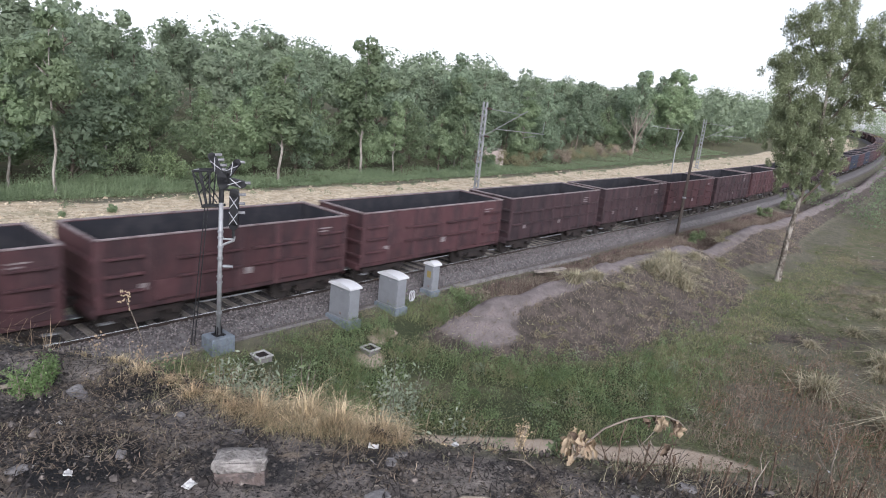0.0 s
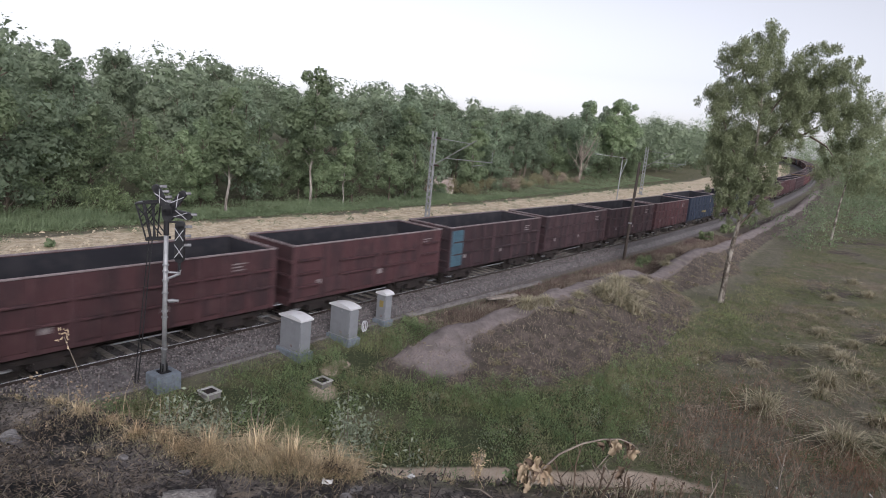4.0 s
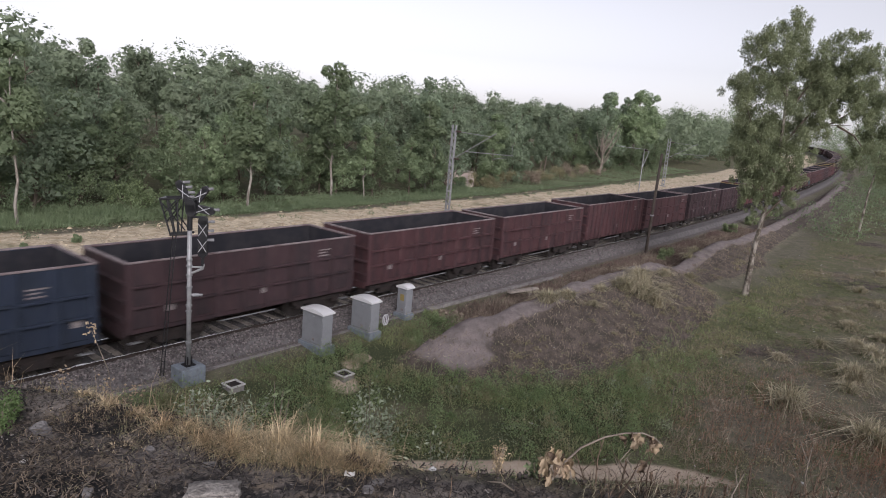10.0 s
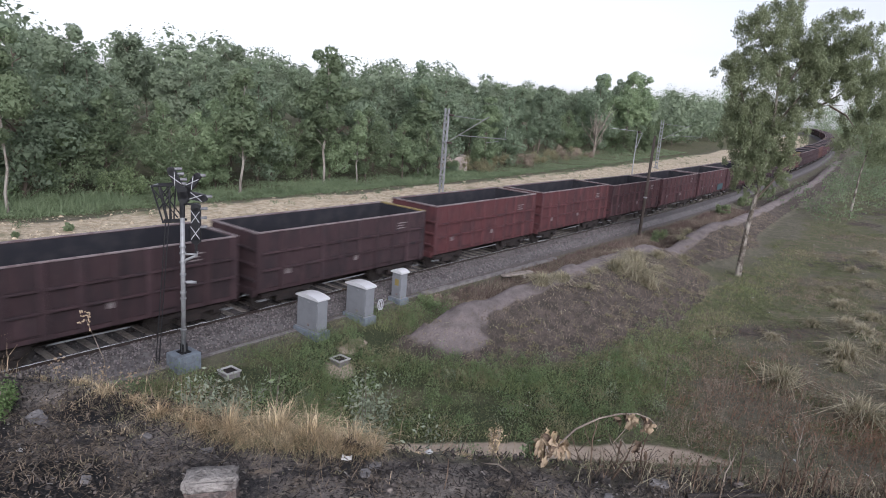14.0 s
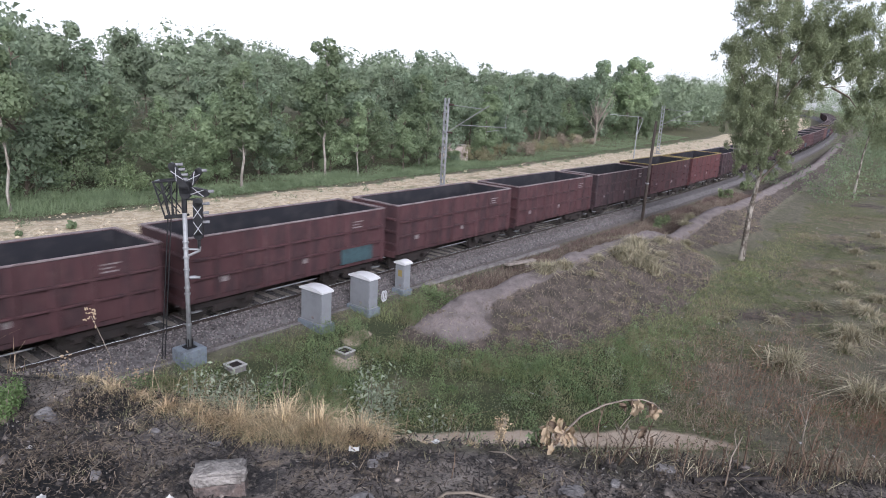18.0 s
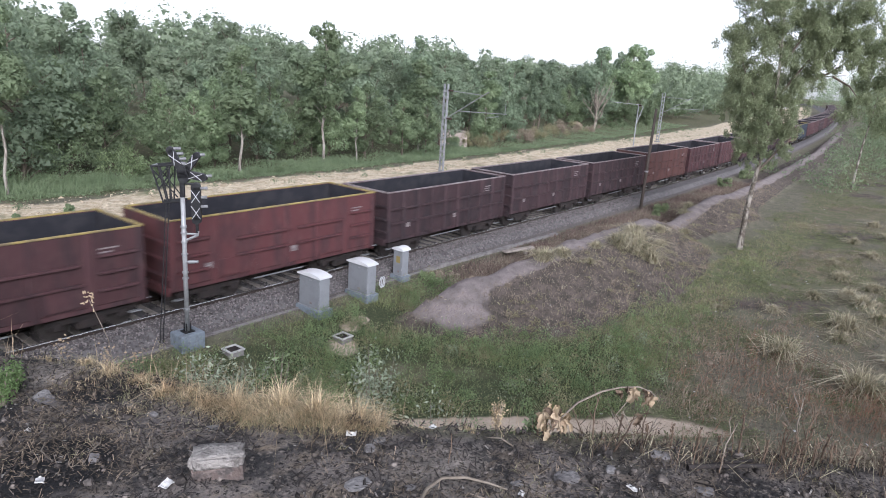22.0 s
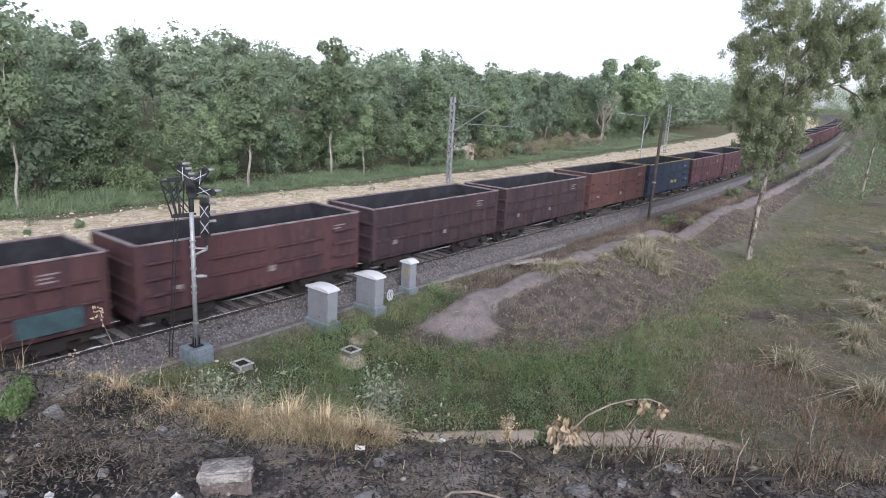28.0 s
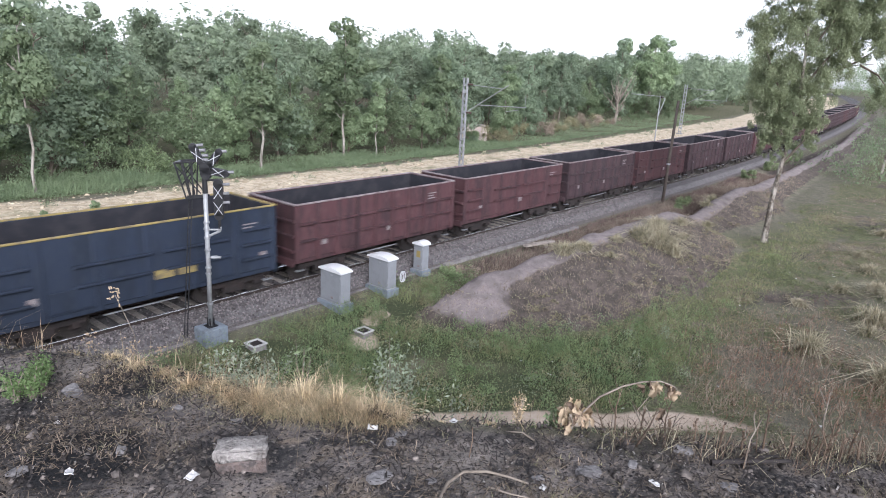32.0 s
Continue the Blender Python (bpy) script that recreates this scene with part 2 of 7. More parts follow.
M = dict(
    earth=ground_mat(),
    ballast=mat("ballast_stone", (0.175, 0.162, 0.16), 0.9, (0.108, 0.1, 0.099), (0.245, 0.232, 0.23), 3, 9, 0.9, per_island=0.45),
    stone=mat("ballast_chip", (0.185, 0.165, 0.16), 0.9, (0.12, 0.106, 0.103), scale=5, bump=0.3, per_island=0.6),
    sleeper=mat("weathered_concrete_sleeper", (0.36, 0.323, 0.285), 0.9, (0.247, 0.217, 0.188), scale=4),
    rail=mat("rusty_rail", (0.05, 0.038, 0.033), 0.75, scale=6),
    railtop=mat("polished_rail_head", (0.8, 0.79, 0.77), 0.13, metal=1.0, scale=8, bump=0.05),
    palecrete=mat("pale_concrete", (0.49, 0.482, 0.468), 0.9, (0.396, 0.389, 0.374), scale=5),
    slabcrete=mat("weathered_buff_concrete", (0.36, 0.315, 0.275), 0.95, (0.22, 0.19, 0.165), scale=5),
    kerbstone=mat("grimy_kerb_concrete", (0.25, 0.235, 0.225), 0.95, (0.17, 0.155, 0.15), scale=3),
    concrete=mat("concrete", (0.293, 0.293, 0.286), 0.9, (0.221, 0.221, 0.215), scale=4),
    bluecrete=mat("blue_washed_concrete", (0.196, 0.231, 0.266), 0.9, (0.154, 0.175, 0.196), (0.28, 0.294, 0.301), scale=4),
    boxgrey=mat("grey_enamel", (0.26, 0.27, 0.285), 0.5, (0.235, 0.243, 0.258), (0.275, 0.285, 0.298), 3, 30, 0.03),
    boxwhite=mat("white_enamel_lid", (0.722, 0.722, 0.731), 0.45, (0.68, 0.68, 0.68), (0.748, 0.748, 0.748), 3, 30, 0.03),
    galv=mat("galvanised_steel", (0.36, 0.366, 0.374), 0.5, (0.27, 0.276, 0.283), metal=0.5, scale=5, bump=0.05),
    hoodgrey=mat("dull_grey_hood", (0.22, 0.22, 0.225), 0.6, (0.15, 0.15, 0.155), scale=8, bump=0.05),
    polepaint=mat("silver_pole_paint", (0.36, 0.365, 0.37), 0.45, (0.28, 0.28, 0.28), scale=5, metal=0.25, bump=0.03),
    black=mat("black_paint", (0.02, 0.02, 0.022), 0.5, (0.03, 0.03, 0.03), scale=5, bump=0.05),
    tape=mat("white_tape", (0.5, 0.5, 0.52), 0.6, (0.51, 0.51, 0.527), scale=8, bump=0.05),
    coal=mat("coal_dust", (0.035, 0.034, 0.036), 0.95, (0.055, 0.052, 0.05), scale=3, fine=25, bump=0.6),
    under=mat("grimy_underframe", (0.026, 0.022, 0.021), 0.85, (0.04, 0.03, 0.027), scale=4, bump=0.2),
    tread=mat("wheel_steel", (0.08, 0.07, 0.065), 0.5, metal=0.6, scale=6),
    yellow=mat("yellow_paint", (0.31, 0.24, 0.085), 0.7, (0.17, 0.135, 0.085), scale=3),
    white=mat("faded_white_lettering", (0.259, 0.23, 0.227), 0.7, (0.144, 0.115, 0.114), scale=6),
    teal=mat("pale_teal_panel", (0.05, 0.088, 0.098), 0.7, (0.04, 0.06, 0.068), scale=3),
    skyblue=mat("faded_blue_panel", (0.062, 0.118, 0.15), 0.7, (0.05, 0.09, 0.118), scale=3),
    wood=mat("dark_timber", (0.10, 0.082, 0.07), 0.9, scale=3, stretch=(4, 4, 0.5)),
    porcelain=mat("brown_insulator", (0.05, 0.03, 0.025), 0.3, scale=3, bump=0.0),
    bark=mat("eucalyptus_bark", (0.3, 0.28, 0.24), 0.9, (0.15, 0.13, 0.105), (0.4, 0.375, 0.33), 1.6, 14, 0.5, stretch=(3, 3, 0.6)),
    eucbark=mat("peeling_eucalyptus_bark", (0.32, 0.29, 0.245), 0.9, (0.09, 0.075, 0.058), (0.42, 0.385, 0.33), 1.5, 9, 0.6, stretch=(1.6, 1.6, 0.8), mask=(0.43, 0.52)),
    darkbark=mat("brown_bark", (0.15, 0.12, 0.095), 0.9, (0.1, 0.08, 0.06), scale=3, fine=18, bump=0.5, stretch=(3, 3, 0.6)),
    leaf=mat("forest_leaf", (0.257, 0.322, 0.187), 0.55, (0.206, 0.268, 0.156), (0.295, 0.36, 0.21), 0.3, 2.0, 0, per_object=0.25, per_island=0.14, thin=0.5, spec=0.3),
    leafdark=mat("dark_forest_leaf", (0.255, 0.321, 0.214), 0.55, (0.205, 0.262, 0.174), (0.293, 0.354, 0.239), 0.3, 2.0, 0, per_object=0.25, per_island=0.14, thin=0.5, spec=0.3),
    leafpale=mat("young_leaf", (0.215, 0.27, 0.14), 0.6, (0.17, 0.22, 0.115), scale=0.3, fine=2.0, bump=0, per_island=0.4, thin=0.4, spec=0.4),
    eucleaf=mat("eucalyptus_leaf", (0.264, 0.297, 0.171), 0.5, (0.209, 0.242, 0.138), (0.308, 0.341, 0.198), 0.4, 3.0, 0, per_island=0.3, thin=0.45, spec=0.4),
    weed=mat("weed_leaf", (0.28, 0.336, 0.179), 0.7, (0.157, 0.207, 0.106), (0.403, 0.448, 0.246), 1.1, 4.0, 0, per_island=0.45, thin=0.4, spec=0.4),
    lush=mat("lush_weed_leaf", (0.239, 0.314, 0.152), 0.7, (0.151, 0.214, 0.0995), (0.341, 0.4, 0.2), 1.1, 4.0, 0, per_island=0.26, thin=0.4, spec=0.4),
    russet=mat("russet_dead_grass", (0.184, 0.132, 0.116), 0.9, (0.123, 0.088, 0.0784), (0.238, 0.18, 0.157), 0.7, 6, 0, per_island=0.4, spec=0.1),
    greyweed=mat("grey_green_weed_leaf", (0.3, 0.335, 0.23), 0.8, (0.2, 0.235, 0.15), scale=0.6, bump=0, per_island=0.35, thin=0.2, spec=0.1),
    sprout=mat("fresh_sprout_leaf", (0.135, 0.195, 0.08), 0.7, (0.09, 0.14, 0.055), scale=2.0, fine=8, bump=0, per_island=0.35, thin=0.3, spec=0.15),
    silverweed=mat("silvery_weed_leaf", (0.328, 0.369, 0.268), 0.75, (0.23, 0.271, 0.184), (0.41, 0.443, 0.336), 0.6, 4, 0, per_island=0.4, thin=0.2, spec=0.15),
    grass=mat("green_grass_blade", (0.23, 0.27, 0.128), 0.7, (0.299, 0.3, 0.163), scale=0.5, bump=0, per_island=0.26, thin=0.25, spec=0.15),
    straw=mat("dry_grass_blade", (0.5, 0.405, 0.26), 0.8, (0.36, 0.27, 0.165), (0.6, 0.51, 0.36), 2.5, 12, 0, per_island=0.6, thin=0.2, spec=0.15),
    brush=mat("dead_brown_stem", (0.334, 0.274, 0.211), 0.9, (0.185, 0.156, 0.121), scale=0.8, bump=0, per_island=0.26, spec=0.1),
    twig=mat("bleached_twig", (0.24, 0.205, 0.165), 0.9, (0.15, 0.125, 0.1), scale=5, bump=0.1, per_island=0.4),
    mulch=mat("half_burnt_grass", (0.169, 0.136, 0.102), 0.95, (0.0875, 0.0744, 0.06), (0.263, 0.21, 0.156), 2.5, 12, 0, per_island=0.6, spec=0.05),
    char=mat("charred_stick", (0.035, 0.03, 0.028), 0.95, scale=8),
    deadleaf=mat("withered_leaf", (0.414, 0.322, 0.213), 0.8, (0.265, 0.19, 0.127), (0.529, 0.437, 0.322), 3, 12, 0.1, per_island=0.25, thin=0.2),
    rock=mat("pale_rubble_stone", (0.204, 0.194, 0.19), 0.95, (0.109, 0.101, 0.1), (0.272, 0.258, 0.252), 9, 45, 1.0),
    litter=mat("white_litter", (0.562, 0.555, 0.54), 0.7, scale=9),
    paint_brown=mat("maroon_wagon_paint", (0.073, 0.034, 0.037), 0.72, (0.045, 0.026, 0.029), (0.1, 0.056, 0.055), 1.1, 7, 0.1, per_object=0.15, stretch=(1.2, 1, 0.35)),
    paint_dark=mat("sooty_maroon_paint", (0.052, 0.031, 0.0345), 0.75, (0.033, 0.024, 0.027), (0.073, 0.048, 0.048), 1.1, 7, 0.1, per_object=0.15, stretch=(1.2, 1, 0.35)),
    paint_red=mat("oxide_red_wagon_paint", (0.098, 0.036, 0.038), 0.68, (0.062, 0.03, 0.033), (0.118, 0.055, 0.054), 1.1, 7, 0.1, per_object=0.06, stretch=(1.2, 1, 0.35)),
    paint_rust=mat("rusty_orange_wagon_paint", (0.098, 0.044, 0.039), 0.72, (0.062, 0.033, 0.031), (0.125, 0.067, 0.057), 1.1, 7, 0.1, stretch=(1.2, 1, 0.35)),
    paint_blue=mat("navy_wagon_paint", (0.024, 0.033, 0.055), 0.65, (0.02, 0.027, 0.042), (0.04, 0.048, 0.064), 1.3, 9, 0.08, stretch=(1, 1, 0.3)),
    rim=mat("worn_top_coping", (0.25, 0.21, 0.21), 0.65, (0.15, 0.105, 0.105), (0.33, 0.3, 0.295), 2.5, 12, 0.1),
    inner=mat("coal_blackened_wall", (0.02, 0.02, 0.025), 0.9, (0.034, 0.033, 0.037), scale=1.5, fine=10, bump=0.2),
    scorched=mat("scorched_stem", (0.138, 0.101, 0.0726), 0.9, (0.078, 0.0575, 0.044), (0.216, 0.161, 0.116), 4, 20, 0, per_island=0.45, spec=0.1),
    clod=mat("burnt_clod", (0.0915, 0.0798, 0.0726), 0.95, (0.0365, 0.0333, 0.0317), (0.244, 0.209, 0.181), 9, 40, 0.3, per_island=0.6, spec=0.1),
    sandclod=mat("pale_sand_clod", (0.58, 0.49, 0.36), 0.95, (0.4, 0.32, 0.22), (0.66, 0.57, 0.43), 2.0, 9, 0.4, per_island=0.35),
    rusty=mat("rusty_dock_leaf", (0.287, 0.17, 0.118), 0.85, (0.181, 0.106, 0.0756), (0.383, 0.242, 0.17), 1.0, 6, 0, per_island=0.26, spec=0.1),
    fieldweed=mat("drab_field_weed_leaf", (0.205, 0.225, 0.12), 0.75, (0.14, 0.155, 0.085), (0.27, 0.285, 0.16), 0.8, 4.0, 0, per_island=0.26, thin=0.3, spec=0.2),
    olive=mat("olive_weed_leaf", (0.31, 0.287, 0.172), 0.7, (0.23, 0.218, 0.132), (0.391, 0.356, 0.23), 0.5, 3.0, 0, per_island=0.26, thin=0.3, spec=0.2),
    sedge=mat("half_dry_sedge", (0.462, 0.413, 0.292), 0.8, (0.319, 0.292, 0.193), (0.594, 0.528, 0.396), 0.8, 5, 0, per_island=0.4, thin=0.2, spec=0.15),
    # leaf for the farther trees, its colour paled to imitate distance haze
    plantation=mat("haze_paled_leaf", (0.27, 0.328, 0.216), 0.55, (0.225, 0.276, 0.183), (0.311, 0.365, 0.243), 0.3, 2.0, 0, per_object=0.25, per_island=0.12, thin=0.5, spec=0.3),
    brickcore=mat("sooty_brick", (0.13, 0.1, 0.088), 0.95, (0.07, 0.06, 0.056), (0.2, 0.165, 0.15), 14, 60, 0.8),
    mortar=mat("old_mortar", (0.28, 0.26, 0.238), 0.95, (0.165, 0.15, 0.138), (0.36, 0.335, 0.31), 16, 70, 0.9),
    farwall=mat("whitewashed_wall", (0.75, 0.74, 0.72), 0.9, scale=1.0),
    whitewall=mat("faded_pink_washed_wall", (0.6, 0.5, 0.45), 0.9, scale=1.0),
)


# ---- building helpers ----
def part(name, bm, material, parent=None, label="", smooth=False):
    """One bmesh as one mesh object, under its thing."""
    me = bpy.data.meshes.new(name)
    bm.to_mesh(me)
    bm.free()
    return meshpart(name, me, material, parent, label, smooth)


def meshpart(name, me, material, parent=None, label="", smooth=False):
    if not me.materials:
        me.materials.append(M[material])
    if smooth:
        me.polygons.foreach_set("use_smooth", [True] * len(me.polygons))
    ob = new(name, me)
    if parent:
        ob.parent = parent
    if label:
        ob["label"] = label
    return ob


def np_mesh(name, V, F):
    """A mesh from arrays of corners and of faces with equal corner counts."""
    V, F = np.asarray(V, dtype=np.float32), np.asarray(F, dtype=np.int32)
    me = bpy.data.meshes.new(name)
    me.vertices.add(len(V))
    me.vertices.foreach_set("co", V.ravel())
    me.loops.add(F.size)
    me.loops.foreach_set("vertex_index", F.ravel())
    me.polygons.add(len(F))
    me.polygons.foreach_set("loop_start", np.arange(len(F), dtype=np.int32) * F.shape[1])
    me.update(calc_edges=True)
    me.validate()
    return me


def box(bm, x0, x1, y0, y1, z0, z1, bevel=0.0):
    r = bmesh.ops.create_cube(bm, size=1.0, matrix=Matrix.LocRotScale(((x0 + x1) / 2, (y0 + y1) / 2, (z0 + z1) / 2), None, (x1 - x0, y1 - y0, z1 - z0)))
    if bevel:
        es = list({e for v in r["verts"] for e in v.link_edges})
        bmesh.ops.bevel(bm, geom=es, offset=bevel, segments=1, affect="EDGES")
    return bm


def boxed(*a, **k):
    return box(bmesh.new(), *a, **k)


def rod(bm, p, q, r0, r1=None, sides=8):
    p, q = Vector(p), Vector(q)
    d = q - p
    turn = d.to_track_quat("Z", "Y").to_matrix().to_4x4()
    bmesh.ops.create_cone(bm, cap_ends=True, segments=sides, radius1=r0, radius2=r0 if r1 is None else r1, depth=d.length, matrix=Matrix.Translation((p + q) / 2) @ turn)
    return bm


def rodded(*a, **k):
    return rod(bmesh.new(), *a, **k)


def tube(bm, pts, radii, sides=8):
    """A tapering limb along a bent line."""
    rings = []
    for i, p in enumerate(pts):
        p = Vector(p)
        d = (Vector(pts[min(i + 1, len(pts) - 1)]) - Vector(pts[max(i - 1, 0)])).normalized()
        side = d.cross(Vector((0.3, 0.95, 0.1))).normalized()
        up = d.cross(side)
        rings.append([bm.verts.new(p + (side * math.cos(a) + up * math.sin(a)) * radii[i]) for a in [2 * math.pi * k / sides for k in range(sides)]])
    for a, b in zip(rings, rings[1:]):
        for k in range(sides):
            bm.faces.new((a[k], a[(k + 1) % sides], b[(k + 1) % sides], b[k]))
    bm.faces.new(rings[-1])
    return bm


def empty(name, m=None):
    ob = new(name)
    ob.empty_display_size = 0.2
    if m is not None:
        ob.matrix_world = m
    return ob


# ---- plan ----
BEND, RADIUS = 51.0, 1580.0    # the line is straight to BEND, then curves to its left


def bend(x):
    """Sideways offset and heading of the railway at x."""
    d = max(0.0, x - BEND)
    a = math.asin(min(0.9, d / RADIUS))
    return RADIUS * (1 - math.cos(a)), a


def rise(x):
    """The land and the line climb gently beyond the bend."""
    d = np.clip(np.asarray(x, float) - 55, 0, 400)
    return 0.013 * d * d / (d + 25)


def on_track(s):
    """Place and heading at the distance s along the railway."""
    if s <= BEND:
        return s, 0.0, 0.0
    a = (s - BEND) / RADIUS
    return BEND + RADIUS * math.sin(a), RADIUS * (1 - math.cos(a)), a


EDGE = [(-400, -40), (-60, -17.0), (-12, -15.2), (-1.5, -15.6), (0.75, -16.8), (1.5, -18.0), (1.9, -19.2), (2.66, -20.25), (3.36, -21.3), (6.3, -25.5), (30, -60), (300, -420)]
TOP = 7.05


def brink(X, Y):
    """Signed distance to the brink of the high bank: negative on the bank."""
    X, Y = np.asarray(X, float), np.asarray(Y, float)
    best = np.full(X.shape, 1e9)
    sign = np.ones(X.shape)
    for (ax, ay), (bx, by) in zip(EDGE, EDGE[1:]):
        dx, dy = bx - ax, by - ay
        t = np.clip(((X - ax) * dx + (Y - ay) * dy) / (dx * dx + dy * dy), 0, 1)
        d = np.hypot(X - ax - t * dx, Y - ay - t * dy)
        s = np.where(dx * (Y - ay) - dy * (X - ax) > 0, 1.0, -1.0)
        near = d < best - 1e-9
        sign = np.where(near, s, sign)
        best = np.where(near, d, best)
    return best * sign


def wob(X, Y, f, seed=0.0):
    """Cheap smooth waviness between -1 and 1."""
    return (np.sin(X * f + 1.3 * np.sin(Y * f * 0.7 + seed) + seed) + np.sin(Y * f * 1.27 + 1.7 * np.sin(X * f * 0.6 + seed * 2) + 2.1 * seed) + 0.6 * np.sin((X + Y) * f * 2.3 + seed)) / 2.6


def offset(X):
    d = np.clip(np.asarray(X, float) - BEND, 0, 1200)
    return RADIUS - np.sqrt(RADIUS ** 2 - d ** 2)


MOUND = [(20.6, -6.0, 0.7), (21.5, -6.3, 1.3), (24.0, -6.95, 1.62), (27.5, -7.2, 1.86), (32.0, -7.25, 1.95), (37.0, -7.1, 1.88), (40.5, -6.95, 1.6), (43.0, -7.0, 0.8), (46, -6.9, 0.75), (50.0, -6.8, 1.15), (57.0, -6.6, 1.4), (62, -6.4, 0.9), (80, -5.8, 0.7), (120, -4.2, 0.8), (170, 0.0, 0.6), (200, 3.0, 0.0)]


def ridge(X, Y):
    """Spoil heaped in a bank beside the line: height over the field, and nearness to its crest."""
    h = np.zeros(X.shape)
    crest = np.zeros(X.shape)
    for (ax, ay, ah), (bx, by, bh) in zip(MOUND, MOUND[1:]):
        dx, dy = bx - ax, by - ay
        t = np.clip(((X - ax) * dx + (Y - ay) * dy) / (dx * dx + dy * dy), 0, 1)
        side = (dx * (Y - ay) - dy * (X - ax)) / math.hypot(dx, dy)
        d = np.hypot(X - ax - t * dx, Y - ay - t * dy)
        hh = ah + t * (bh - ah)
        w = np.where(side < 0, 0.9 + hh * 2.5, 0.45 + hh * 0.75)
        k = np.clip(1 - d / w, 0, 1)
        h = np.maximum(h, hh * k * k * (3 - 2 * k))
        wide = np.where(side < 0, 1.15, 0.75)
        crest = np.maximum(crest, np.where((d < wide) & (hh > 0.2), 1 - d / wide, 0))
    return h, crest


def height(X, Y):
    X, Y = np.asarray(X, float), np.asarray(Y, float)
    v = Y - offset(X)
    base = np.interp(v, [-400, -30, -14, -8, -5.2, -3.4, -2.4, 2.6, 4.5, 8, 23, 26, 400], [-1.3, -1.3, -1.25, -1.1, -0.85, -0.68, -0.5, -0.5, -0.7, -0.35, -0.4, -0.7, -0.7])
    rough = np.clip((np.abs(v) - 2.8) / 2, 0, 1)
    base = base + rough * (0.10 * wob(X, Y, 0.5, 1.0) + 0.05 * wob(X, Y, 1.7, 2.0) + 0.02 * wob(X, Y, 5.0, 3.0))
    base = base + rise(X) + ridge(X, Y)[0] * (1 + 0.06 * wob(X, Y, 2.5, 4.0))
    d = brink(X, Y)
    bank = np.where(d < 0, TOP + np.clip(0.25 - d, 0, 1) * (0.045 * wob(X, Y, 1.3, 5.0) + 0.02 * wob(X, Y, 5.5, 6.0)) + 0.012 * wob(X, Y, 11, 6.5), TOP - 1.0 * np.clip(d, 0, 30) + 0.012 * wob(X, Y, 2.2, 7.0))
    return np.maximum(base, bank)


def z_at(x, y):
    return float(height(np.array([x]), np.array([y]))[0])


def spaced(*runs):
    out = []
    for a, b, step in runs:
        out += list(np.arange(a, b, step))
    return np.array(out + [runs[-1][1]])


LANE = [(5, -4.6), (12.5, -10.3), (13.7, -11.3), (15.1, -12.5), (15.9, -13.2), (17.6, -14.95), (18.75, -16.15), (20.1, -17.85), (23.5, -22), (28, -30)]


def lane(x, y):
    """Distance to the foot path, negative on its near side."""
    best = np.full(np.shape(x), 1e9)
    for (ax, ay), (bx, by) in zip(LANE, LANE[1:]):
        dx, dy = bx - ax, by - ay
        t = np.clip(((x - ax) * dx + (y - ay) * dy) / (dx * dx + dy * dy), 0, 1)
        d = np.hypot(x - ax - t * dx, y - ay - t * dy)
        s = np.where(dx * (y - ay) - dy * (x - ax) > 0, d, -d)
        best = np.where(d < np.abs(best), s, best)
    return best


